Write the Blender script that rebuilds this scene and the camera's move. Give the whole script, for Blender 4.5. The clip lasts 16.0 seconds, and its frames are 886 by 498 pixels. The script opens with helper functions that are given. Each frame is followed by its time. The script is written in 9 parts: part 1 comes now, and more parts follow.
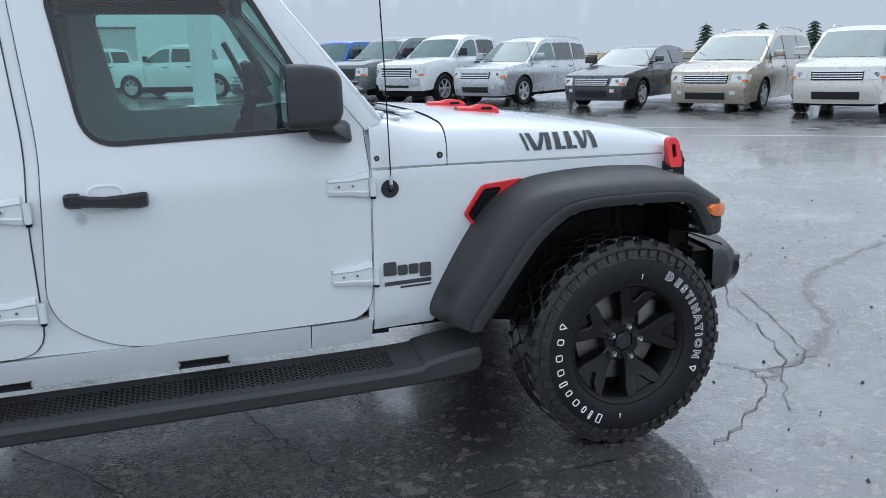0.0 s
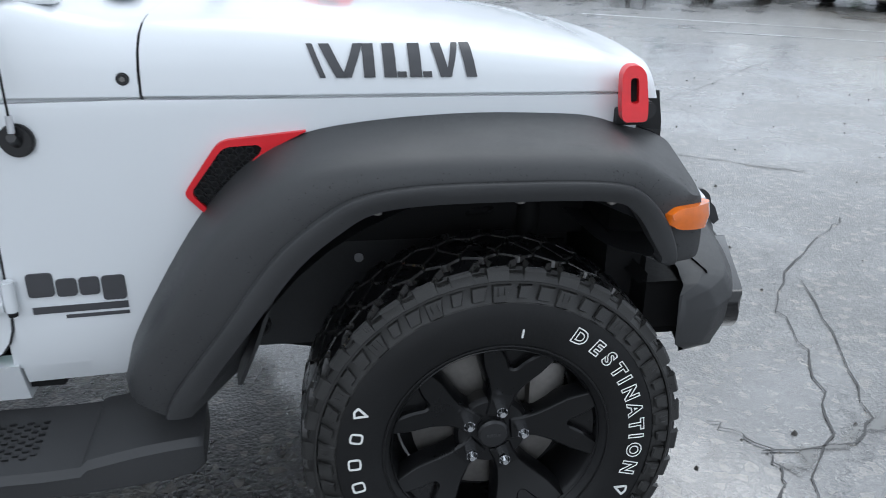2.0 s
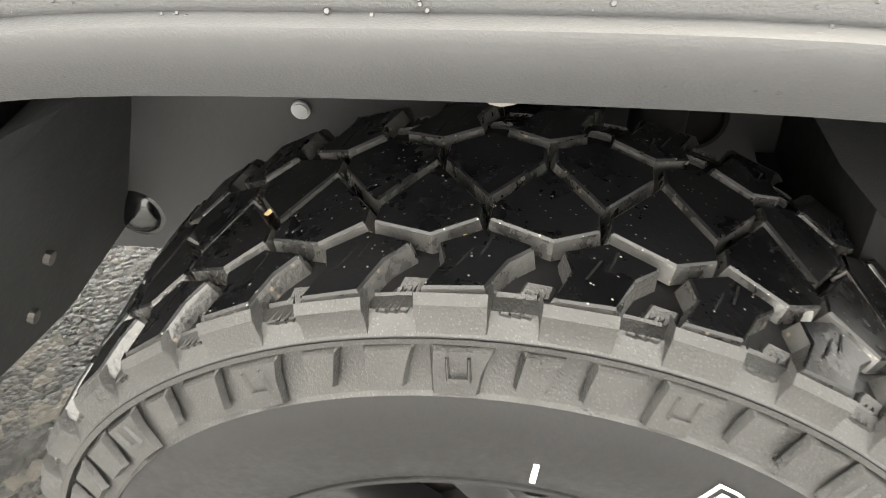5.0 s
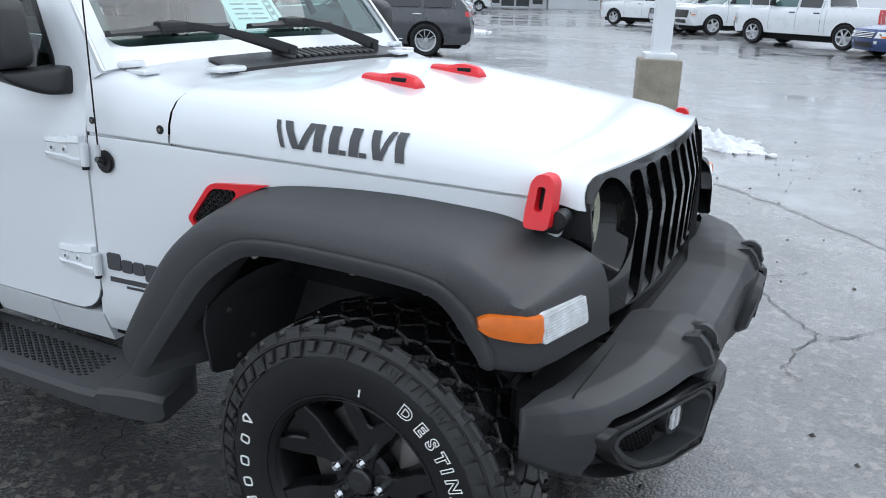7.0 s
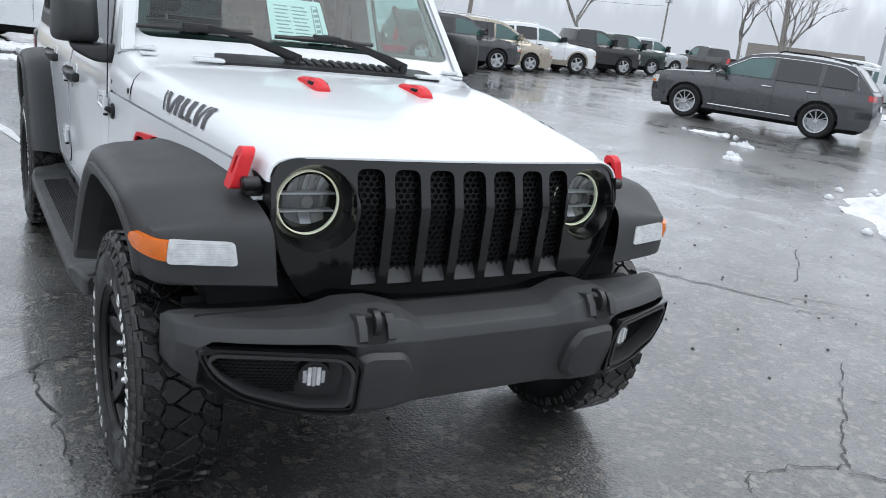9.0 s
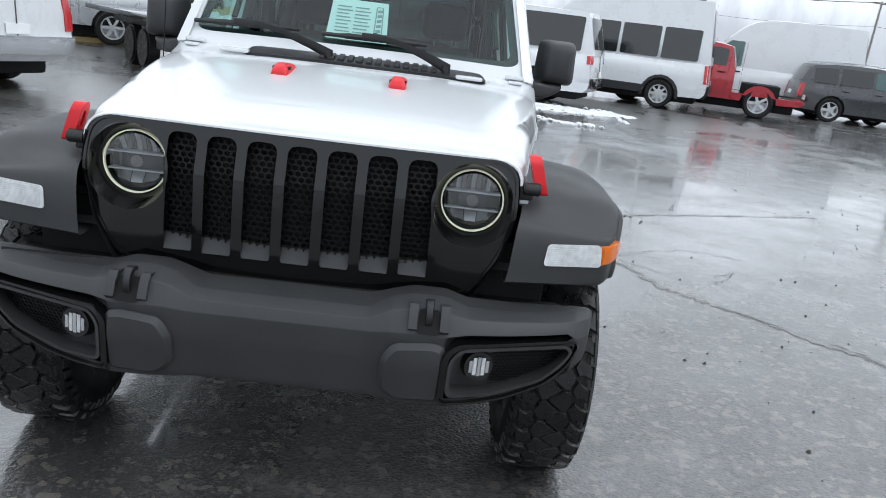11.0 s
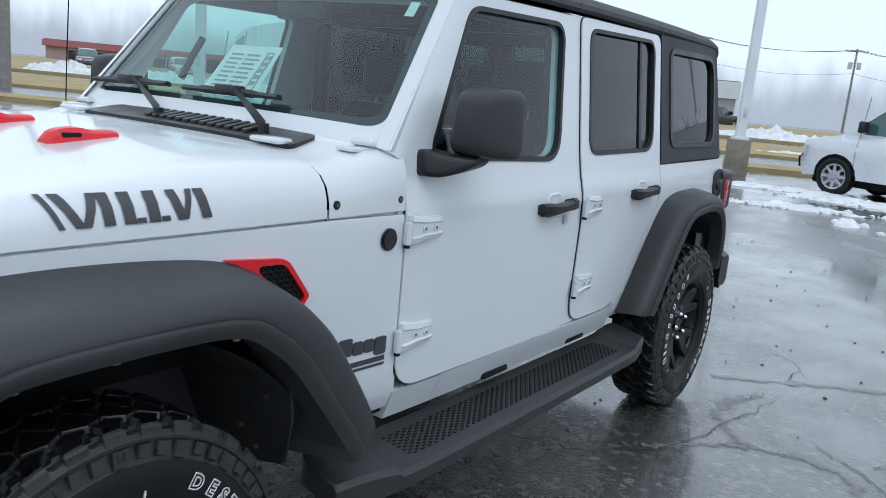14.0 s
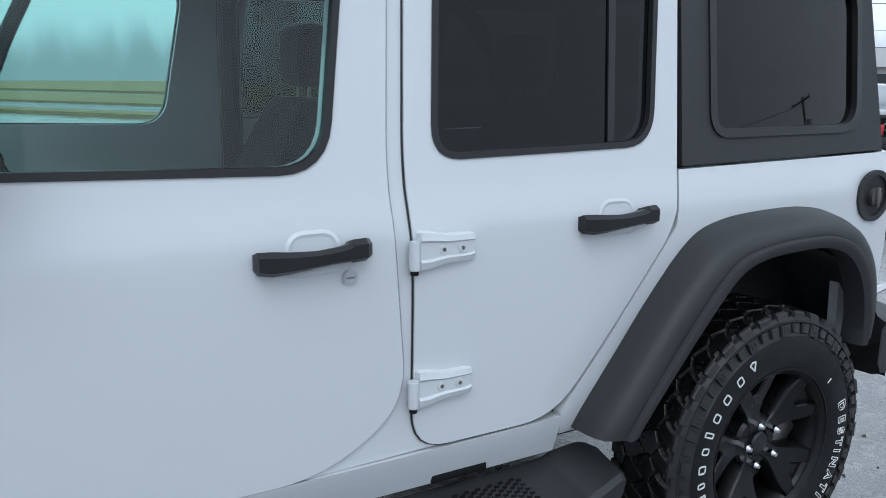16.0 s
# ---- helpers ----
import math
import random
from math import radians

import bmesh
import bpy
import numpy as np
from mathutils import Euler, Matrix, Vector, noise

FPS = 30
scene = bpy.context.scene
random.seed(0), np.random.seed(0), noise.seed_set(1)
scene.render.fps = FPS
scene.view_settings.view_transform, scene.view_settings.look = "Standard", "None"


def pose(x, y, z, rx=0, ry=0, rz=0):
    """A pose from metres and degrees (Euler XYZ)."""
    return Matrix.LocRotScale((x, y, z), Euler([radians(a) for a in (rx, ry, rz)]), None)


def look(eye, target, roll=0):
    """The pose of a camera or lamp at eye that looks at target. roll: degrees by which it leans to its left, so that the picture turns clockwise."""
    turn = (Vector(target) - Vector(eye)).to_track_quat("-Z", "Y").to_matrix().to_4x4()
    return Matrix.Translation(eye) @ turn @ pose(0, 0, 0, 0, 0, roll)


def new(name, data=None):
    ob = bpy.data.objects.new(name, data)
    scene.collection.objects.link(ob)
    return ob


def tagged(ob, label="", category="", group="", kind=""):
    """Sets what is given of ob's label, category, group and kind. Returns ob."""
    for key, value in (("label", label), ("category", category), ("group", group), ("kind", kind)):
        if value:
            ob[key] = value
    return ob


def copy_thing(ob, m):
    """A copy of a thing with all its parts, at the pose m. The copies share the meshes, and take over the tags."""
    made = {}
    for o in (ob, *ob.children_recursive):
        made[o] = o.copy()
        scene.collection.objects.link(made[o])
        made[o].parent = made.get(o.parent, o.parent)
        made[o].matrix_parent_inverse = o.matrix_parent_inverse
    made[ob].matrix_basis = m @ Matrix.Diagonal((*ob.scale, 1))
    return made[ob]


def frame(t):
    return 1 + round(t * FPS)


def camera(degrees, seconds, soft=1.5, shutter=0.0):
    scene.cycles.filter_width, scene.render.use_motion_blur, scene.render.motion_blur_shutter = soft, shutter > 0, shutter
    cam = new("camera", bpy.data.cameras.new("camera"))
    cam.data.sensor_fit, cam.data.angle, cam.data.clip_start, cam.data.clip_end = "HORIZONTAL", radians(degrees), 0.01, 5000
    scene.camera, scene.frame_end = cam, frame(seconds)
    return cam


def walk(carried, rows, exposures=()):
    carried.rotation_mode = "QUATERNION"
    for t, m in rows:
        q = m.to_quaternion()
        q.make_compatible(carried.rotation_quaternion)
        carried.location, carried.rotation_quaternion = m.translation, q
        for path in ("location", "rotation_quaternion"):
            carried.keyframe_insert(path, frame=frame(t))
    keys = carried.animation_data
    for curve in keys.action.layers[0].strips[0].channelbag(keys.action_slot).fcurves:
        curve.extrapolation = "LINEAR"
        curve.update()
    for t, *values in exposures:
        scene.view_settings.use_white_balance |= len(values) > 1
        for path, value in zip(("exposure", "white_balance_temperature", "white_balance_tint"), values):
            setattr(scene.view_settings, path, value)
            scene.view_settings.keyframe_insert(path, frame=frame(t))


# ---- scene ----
cam = camera(57.94, 16.0, soft=0.8, shutter=0.15)
# seconds, eye, point looked at, lean to the left
PATH = [
    (0.0, (-1.475, -3.348, 1.457), (-0.892, -1.496, 0.978), -1.43),
    (0.5, (-1.138, -3.157, 1.444), (-0.696, -1.269, 0.954), -0.89),
    (1.0, (-0.760, -2.905, 1.439), (-0.575, -0.984, 0.912), 0.24),
    (1.5, (-0.535, -2.561, 1.428), (-0.398, -0.655, 0.839), 0.02),
    (2.0, (-0.325, -2.235, 1.372), (-0.037, -0.403, 0.623), 0.74),
    (2.5, (-0.115, -1.890, 1.308), (0.147, -0.105, 0.445), 1.45),
    (3.0, (-0.057, -1.531, 1.234), (0.168, 0.168, 0.203), 0.23),
    (3.5, (-0.043, -1.281, 1.133), (0.113, 0.320, -0.055), 0.91),
    (4.0, (-0.018, -1.148, 1.038), (-0.044, 0.377, -0.255), -0.66),
    (4.5, (-0.005, -1.133, 1.037), (-0.130, 0.377, -0.268), -1.16),
    (4.7, (0.008, -1.140, 1.045), (-0.187, 0.354, -0.271), -2.65),
    (6.8, (0.762, -2.181, 1.466), (-0.074, -0.492, 0.795), 0.5),
    (7.0, (0.88, -2.188, 1.466), (0.003, -0.498, 0.853), 1.8),
    (7.5, (1.265, -2.034, 1.448), (0.27, -0.393, 0.886), 4.3),
    (8.0, (1.69, -1.889, 1.446), (0.455, -0.415, 0.896), 6.1),
    (8.5, (2.092, -1.662, 1.49), (0.591, -0.456, 0.951), 6.5),
    (9.0, (2.348, -1.302, 1.486), (0.729, -0.263, 0.941), 7.1),
    (9.2, (2.456, -1.167, 1.48), (0.798, -0.196, 0.923), 7.3),
    (11.5, (2.589, 0.745, 1.433), (0.653, 0.631, 0.945), 6.79),
    (12.0, (2.366, 1.136, 1.446), (0.434, 0.858, 1.011), 6.05),
    (12.5, (2.022, 1.465, 1.468), (0.153, 0.883, 1.062), 4.98),
    (13.0, (1.636, 1.686, 1.486), (-0.16, 0.91, 1.068), 5.8),
    (13.5, (1.245, 1.973, 1.461), (-0.475, 1.043, 1.042), 6.1),
    (14.0, (0.753, 2.083, 1.423), (-0.85, 0.955, 1.026), 5.4),
    (14.5, (0.304, 2.225, 1.465), (-1.177, 0.938, 1.08), 4.8),
    (15.0, (-0.203, 2.349, 1.457), (-1.532, 0.904, 1.073), 3.1),
    (15.5, (-0.679, 2.283, 1.417), (-1.864, 0.722, 1.017), 1.5),
    (16.0, (-1.18, 2.229, 1.39), (-2.163, 0.538, 0.971), 0.7),
]


walk(cam, [(t, look(e, g, roll)) for t, e, g, roll in PATH],
     exposures=[(0.0, 0.67, 5750, 8), (1.5, 0.72, 5750, 8), (2.0, 0.85, 6000, 9), (2.5, 1.15, 6900, 9), (3.0, 2.0, 7000, 9), (3.5, 3.4, 7500, 9), (4.0, 4.15, 7700, 9),
                (4.7, 4.25, 7700, 9), (5.8, 1.5, 7000, 9), (6.8, 0.94, 6000, 9), (7.5, 0.84, 5900, 9), (8.2, 0.84, 5950, 9), (9.2, 0.86, 6250, 10), (11.5, 0.84, 6150, 9), (12.5, 0.63, 5850, 8), (14.5, 0.50, 5720, 7),
                (16.0, 0.60, 5700, 7)])

# ---- light: low thick overcast, a broad weak sun behind it ----
SKY = bpy.data.worlds.new("overcast_sky")
scene.world = SKY
SKY.use_nodes = True
nt = SKY.node_tree
bg = nt.nodes["Background"]
sky = nt.nodes.new("ShaderNodeTexSky")
sky.sky_type = "NISHITA"
sky.sun_disc = False
sky.sun_elevation, sky.sun_rotation = radians(40), radians(200)
sky.air_density, sky.dust_density, sky.ozone_density = 1.0, 6.0, 1.0
hsv = nt.nodes.new("ShaderNodeHueSaturation")
hsv.inputs["Saturation"].default_value = 0.12
nt.links.new(sky.outputs[0], hsv.inputs["Color"])
cloud = nt.nodes.new("ShaderNodeMixRGB")
cloud.inputs[0].default_value = 0.93
cloud.inputs[2].default_value = (7.2, 7.6, 8.0, 1)
nt.links.new(hsv.outputs[0], cloud.inputs[1])
nt.links.new(cloud.outputs[0], bg.inputs[0])
bg.inputs[1].default_value = 0.095
sun = new("sun", bpy.data.lights.new("sun", "SUN"))
sun.data.energy, sun.data.angle, sun.data.color = 0.5, radians(40), (1.0, 0.97, 0.93)
sun.matrix_world = look((6, 14, 20), (0, 0, 0))


# ---- materials ----
def material(name, base, rough=0.5, metal=0.0, vary=0.12, scale=6.0, fine=90.0, bump=0.0, bump_scale=200.0, coat=0.0, spec=0.5, rough_vary=0.1, per_object=0.0):
    """A surface with broad and fine variation of colour and gloss, and fine relief."""
    m = bpy.data.materials.new(name)
    m.use_nodes = True
    t = m.node_tree
    b = t.nodes["Principled BSDF"]
    b.inputs["Metallic"].default_value = metal
    b.inputs["Specular IOR Level"].default_value = spec
    b.inputs["Coat Weight"].default_value = coat
    b.inputs["Coat Roughness"].default_value = 0.06
    co = t.nodes.new("ShaderNodeTexCoord")
    n1, n2 = t.nodes.new("ShaderNodeTexNoise"), t.nodes.new("ShaderNodeTexNoise")
    for n, s in ((n1, scale), (n2, fine)):
        n.inputs["Scale"].default_value = s
        n.inputs["Detail"].default_value = 5
        t.links.new(co.outputs["Object"], n.inputs["Vector"])
    add = t.nodes.new("ShaderNodeMath")
    add.operation = "MULTIPLY_ADD"
    add.inputs[1].default_value = 0.4
    t.links.new(n2.outputs["Fac"], add.inputs[0])
    t.links.new(n1.outputs["Fac"], add.inputs[2])
    ramp = t.nodes.new("ShaderNodeValToRGB")
    ramp.color_ramp.elements[0].position, ramp.color_ramp.elements[1].position = 0.4, 1.0
    lo = [c * (1 - vary) for c in base]
    hi = [min(1, c * (1 + vary)) for c in base]
    ramp.color_ramp.elements[0].color, ramp.color_ramp.elements[1].color = (*lo, 1), (*hi, 1)
    t.links.new(add.outputs[0], ramp.inputs[0])
    out = ramp.outputs[0]
    if per_object:
        info = t.nodes.new("ShaderNodeObjectInfo")
        k = t.nodes.new("ShaderNodeMapRange")
        k.inputs[3].default_value, k.inputs[4].default_value = 1 - per_object, 1 + per_object
        t.links.new(info.outputs["Random"], k.inputs[0])
        mul = t.nodes.new("ShaderNodeVectorMath")
        mul.operation = "SCALE"
        t.links.new(out, mul.inputs[0])
        t.links.new(k.outputs[0], mul.inputs["Scale"])
        out = mul.outputs[0]
    t.links.new(out, b.inputs["Base Color"])
    mr = t.nodes.new("ShaderNodeMapRange")
    mr.inputs[1].default_value, mr.inputs[2].default_value = 0.45, 0.95
    mr.inputs[3].default_value, mr.inputs[4].default_value = max(0.02, rough - rough_vary), min(1, rough + rough_vary)
    t.links.new(add.outputs[0], mr.inputs[0])
    t.links.new(mr.outputs[0], b.inputs["Roughness"])
    if bump:
        n3 = t.nodes.new("ShaderNodeTexNoise")
        n3.inputs["Scale"].default_value = bump_scale
        n3.inputs["Detail"].default_value = 3
        t.links.new(co.outputs["Object"], n3.inputs["Vector"])
        bp = t.nodes.new("ShaderNodeBump")
        bp.inputs["Strength"].default_value = bump
        bp.inputs["Distance"].default_value = 0.002
        t.links.new(n3.outputs["Fac"], bp.inputs["Height"])
        t.links.new(bp.outputs[0], b.inputs["Normal"])
    return m


def glass(name, tint, f0=0.05, gloss_rough=0.01):
    """A thin tinted pane: light passes straight through, and the surface mirrors more towards grazing."""
    m = bpy.data.materials.new(name)
    m.use_nodes = True
    t = m.node_tree
    t.nodes.remove(t.nodes["Principled BSDF"])
    clear, gl, mix, lw, pw, ma = (t.nodes.new(k) for k in ("ShaderNodeBsdfTransparent", "ShaderNodeBsdfGlossy", "ShaderNodeMixShader", "ShaderNodeLayerWeight", "ShaderNodeMath", "ShaderNodeMath"))
    clear.inputs[0].default_value = (*tint, 1)
    gl.inputs["Roughness"].default_value = gloss_rough
    lw.inputs[0].default_value = 0.5
    pw.operation, ma.operation = "POWER", "MULTIPLY_ADD"
    pw.inputs[1].default_value = 4.0
    ma.inputs[1].default_value, ma.inputs[2].default_value = 0.95 - f0, f0
    t.links.new(lw.outputs["Facing"], pw.inputs[0])
    t.links.new(pw.outputs[0], ma.inputs[0])
    t.links.new(ma.outputs[0], mix.inputs[0])
    t.links.new(clear.outputs[0], mix.inputs[1])
    t.links.new(gl.outputs[0], mix.inputs[2])
    t.links.new(mix.outputs[0], t.nodes["Material Output"].inputs[0])
    return m


def glow(name, color, strength):
    m = bpy.data.materials.new(name)
    m.use_nodes = True
    b = m.node_tree.nodes["Principled BSDF"]
    b.inputs["Base Color"].default_value = (*color, 1)
    b.inputs["Emission Color"].default_value = (*color, 1)
    b.inputs["Emission Strength"].default_value = strength
    return m


WHITE = material("white_car_paint", (0.69, 0.71, 0.73), 0.26, vary=0.006, scale=1.6, fine=9, coat=0.6, rough_vary=0.012)
PLASTIC = material("grained_black_plastic", (0.032, 0.0325, 0.034), 0.52, vary=0.25, scale=5, fine=160, bump=0.22, bump_scale=900, spec=0.45, rough_vary=0.12)
SATIN = material("satin_black_plastic", (0.012, 0.012, 0.013), 0.38, vary=0.2, scale=8, bump=0.05, bump_scale=300)
GLOSSB = material("gloss_black_paint", (0.004, 0.004, 0.0045), 0.14, spec=0.36, vary=0.2, coat=0.25, rough_vary=0.05)
HARDTOP = material("textured_black_hardtop", (0.030, 0.031, 0.033), 0.62, vary=0.18, scale=4, fine=180, bump=0.5, bump_scale=260)
RUBBER = material("tyre_rubber", (0.0085, 0.0085, 0.009), 0.50, spec=0.3, vary=0.35, scale=14, fine=150, bump=0.2, bump_scale=160, rough_vary=0.22)
TREADM = material("wet_tread_rubber", (0.004, 0.004, 0.0045), 0.30, spec=0.4, vary=0.5, scale=18, fine=120, bump=0.10, bump_scale=220, rough_vary=0.12)
DUSTY = material("dusty_damp_rubber", (0.0205, 0.0200, 0.0195), 0.50, vary=0.65, scale=22, fine=260, bump=0.35, bump_scale=520, rough_vary=0.25)
# same wet rubber as the tops, base colour raised to paint the sheen
GROOVE = material("wet_groove_rubber", (0.038, 0.037, 0.036), 0.30, vary=0.75, scale=34, fine=190, bump=0.4, bump_scale=300, coat=0.5, rough_vary=0.16)


def speckle(m, scale, size, color):
    """Fine pale specks strewn over a surface."""
    t = m.node_tree
    b = t.nodes["Principled BSDF"]
    old = b.inputs["Base Color"].links[0].from_socket
    co, v, r, mix = (t.nodes.new(k) for k in ("ShaderNodeTexCoord", "ShaderNodeTexVoronoi", "ShaderNodeMapRange", "ShaderNodeMixRGB"))
    v.inputs["Scale"].default_value = scale
    r.inputs[1].default_value, r.inputs[2].default_value, r.inputs[3].default_value, r.inputs[4].default_value = size, size * 0.5, 0.0, 1.0
    mix.inputs[2].default_value = (*color, 1)
    t.links.new(co.outputs["Object"], v.inputs["Vector"])
    t.links.new(v.outputs["Distance"], r.inputs[0])
    t.links.new(r.outputs[0], mix.inputs[0])
    t.links.new(old, mix.inputs[1])
    t.links.new(mix.outputs[0], b.inputs["Base Color"])


speckle(TREADM, 150, 0.13, (0.26, 0.25, 0.23))
speckle(GROOVE, 90, 0.16, (0.16, 0.13, 0.09))
speckle(DUSTY, 420, 0.25, (0.055, 0.053, 0.049))
SEAL = material("black_rubber_seal", (0.012, 0.012, 0.013), 0.45, vary=0.15)
# near-black for underbody parts; also stands in for shade in recesses
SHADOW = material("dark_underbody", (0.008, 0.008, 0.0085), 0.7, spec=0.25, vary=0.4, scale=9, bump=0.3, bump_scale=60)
LINER = material("grey_black_wheel_liner", (0.034, 0.035, 0.037), 0.55, vary=0.3, scale=10, bump=0.25, bump_scale=140)
RIM = material("black_alloy_rim", (0.004, 0.004, 0.0045), 0.34, spec=0.28, vary=0.2, scale=12, metal=0.0, coat=0.15)
MESHB = material("black_mesh_plastic", (0.007, 0.007, 0.0075), 0.5, spec=0.22, vary=0.2)
RED = material("red_plastic", (0.66, 0.012, 0.020), 0.38, vary=0.10, scale=20, bump=0.08, bump_scale=300)
CHROME = material("chrome", (0.62, 0.63, 0.65), 0.14, metal=1.0, vary=0.06)
ALLOY = material("silver_alloy", (0.55, 0.56, 0.58), 0.35, metal=0.45, vary=0.12)
STEEL = material("weathered_steel", (0.20, 0.19, 0.18), 0.45, metal=0.9, vary=0.3, scale=20)
AMBER = material("amber_lens", (0.72, 0.15, 0.004), 0.12, vary=0.12, scale=30, coat=0.5)
LENS = material("clear_lamp_lens", (0.62, 0.63, 0.64), 0.12, vary=0.22, scale=40, coat=0.6)
REDLENS = material("red_lamp_lens", (0.50, 0.012, 0.018), 0.12, vary=0.15, scale=30, coat=0.5)
DECAL = material("dark_grey_decal", (0.055, 0.055, 0.060), 0.5, vary=0.1, scale=40)
LETTER = material("raised_white_lettering", (0.78, 0.78, 0.76), 0.5, vary=0.10, scale=60)
DASH = material("matt_black_dash_skin", (0.010, 0.010, 0.011), 0.8, spec=0.15, vary=0.15, scale=15)
SEATCLOTH = material("black_seat_cloth", (0.020, 0.020, 0.022), 0.85, vary=0.2, scale=20)
PAPER = material("white_paper_sheet", (0.80, 0.82, 0.82), 0.7, vary=0.03)
INKP = material("pale_printed_ink", (0.32, 0.36, 0.37), 0.7, vary=0.2, scale=60)
WSHIELD = glass("clear_windscreen", (0.62, 0.84, 0.80), f0=0.065)
SIDEGLASS = glass("green_side_glass", (0.58, 0.80, 0.75), f0=0.055)
PRIVACY = glass("privacy_glass", (0.045, 0.053, 0.053), f0=0.032)
LAMPGLASS = glass("clear_lamp_glass", (0.80, 0.82, 0.83), f0=0.09)
WATER = material("rain_water_bead", (0.034, 0.035, 0.037), 0.16, vary=0.1, spec=0.5)
HALO = glow("daytime_ring_light", (0.88, 0.90, 0.70), 0.12)
MIRROR = material("mirror_glass", (0.85, 0.87, 0.88), 0.02, metal=1.0, vary=0.0, rough_vary=0.0)
CONCRETE = material("weathered_concrete", (0.25, 0.225, 0.175), 0.85, vary=0.32, scale=5, fine=60, bump=0.6, bump_scale=60)
POLEW = material("white_painted_pole", (0.72, 0.74, 0.76), 0.45, vary=0.06, scale=3)
# weathered timber, its colour also lightened to imitate haze on far poles
TIMBER = material("weathered_pole_timber", (0.25, 0.23, 0.21), 0.85, vary=0.25, scale=6, bump=0.4, bump_scale=60)
SNOW = material("old_dirty_snow", (0.72, 0.73, 0.75), 0.8, vary=0.22, scale=5, fine=40, bump=0.6, bump_scale=30)
GRASS = material("dormant_yellow_grass", (0.34, 0.26, 0.12), 0.95, vary=0.28, scale=1.2, fine=14, bump=0.8, bump_scale=25)
# cladding colour lightened in place of haze over the far buildings
WALLG = material("grey_metal_cladding", (0.36, 0.37, 0.39), 0.5, vary=0.08, scale=1.0)
WALLW = material("pale_render_wall", (0.50, 0.52, 0.54), 0.7, vary=0.06, scale=0.8)
# brick paled and greyed in its base colour, in place of haze
BRICKM = material("red_brown_brick", (0.40, 0.29, 0.26), 0.85, vary=0.18, scale=2.0, fine=18, bump=0.4, bump_scale=20)
DARKGLASS = material("dark_reflective_window", (0.02, 0.025, 0.028), 0.08, vary=0.1, coat=0.4)
CARGLASS = material("car_window_glass", (0.05, 0.11, 0.105), 0.05, vary=0.25, scale=2.0, coat=0.6)
CARGLASSD = material("dark_car_window", (0.012, 0.014, 0.015), 0.06, vary=0.2, coat=0.6)


# ---- building tools ----
def obj(name, me, mat, parent=None, label="", sharp=32):
    if mat:
        me.materials.append(mat)
    for p in me.polygons:
        p.use_smooth = sharp > 0
    if sharp > 0:
        me.set_sharp_from_angle(angle=radians(sharp))
    ob = new(name, me)
    if parent:
        ob.parent = parent
    if label:
        ob["label"] = label
    return ob


def part(name, bm, mat, parent=None, label="", sharp=32):
    """Links a bmesh as one mesh object under a thing or a part."""
    bmesh.ops.recalc_face_normals(bm, faces=bm.faces)
    me = bpy.data.meshes.new(name)
    bm.to_mesh(me)
    bm.free()
    return obj(name, me, mat, parent, label, sharp)


def thing(name, label, category, group="", m=None):
    ob = new(name)
    ob.empty_display_size = 0.2
    if m:
        ob.matrix_world = m
    return tagged(ob, label, category, group)


def structure(ob, label, category):
    return tagged(ob, label, category, kind="structure")


def box(bm, x0, x1, y0, y1, z0, z1, bevel=0.0, seg=2, m=None):
    r = bmesh.ops.create_cube(bm, size=1)
    for v in r["verts"]:
        v.co = Vector((x0 + (v.co.x + 0.5) * (x1 - x0), y0 + (v.co.y + 0.5) * (y1 - y0), z0 + (v.co.z + 0.5) * (z1 - z0)))
    if m:
        bmesh.ops.transform(bm, matrix=m, verts=r["verts"])
    if bevel:
        edges = {e for v in r["verts"] for e in v.link_edges}
        bmesh.ops.bevel(bm, geom=list(edges), offset=bevel, segments=seg, profile=0.5, affect="EDGES", clamp_overlap=True)
    return bm


def cyl(bm, centre, axis, r, h, seg=24, r2=None, bevel=0.0):
    q = Vector((0, 0, 1)).rotation_difference(Vector(axis)).to_matrix().to_4x4()
    c = bmesh.ops.create_cone(bm, cap_ends=True, segments=seg, radius1=r, radius2=r if r2 is None else r2, depth=h, matrix=Matrix.Translation(centre) @ q)
    if bevel:
        rim = [e for e in {e for v in c["verts"] for e in v.link_edges} if any(len(f.verts) > 4 for f in e.link_faces)]
        bmesh.ops.bevel(bm, geom=rim, offset=bevel, segments=2, affect="EDGES")
    return bm


def loft(bm, rows, close_u=False, close_v=False, cap=False):
    """A skin over rows of points; close_v joins each row's ends, close_u the last row to the first."""
    vs = [[bm.verts.new(p) for p in row] for row in rows]
    n, k = len(vs), len(vs[0])
    for i in range(n if close_u else n - 1):
        for j in range(k if close_v else k - 1):
            a, b = vs[i], vs[(i + 1) % n]
            try:
                bm.faces.new((a[j], a[(j + 1) % k], b[(j + 1) % k], b[j]))
            except ValueError:
                pass
    if cap:
        bm.faces.new(vs[0])
        bm.faces.new(vs[-1])
    return vs


def smooth_rows(keys, n):
    """Catmull-Rom between key rows, n steps each."""
    k = [[Vector(p) for p in row] for row in keys]
    out = []
    for i in range(len(k) - 1):
        a, b, c, d = k[max(i - 1, 0)], k[i], k[i + 1], k[min(i + 2, len(k) - 1)]
        for s in range(n):
            t = s / n
            out.append([0.5 * ((2 * q) + (r - p) * t + (2 * p - 5 * q + 4 * r - w) * t * t + (3 * q - p - 3 * r + w) * t ** 3) for p, q, r, w in zip(a, b, c, d)])
    out.append(k[-1])
    return out


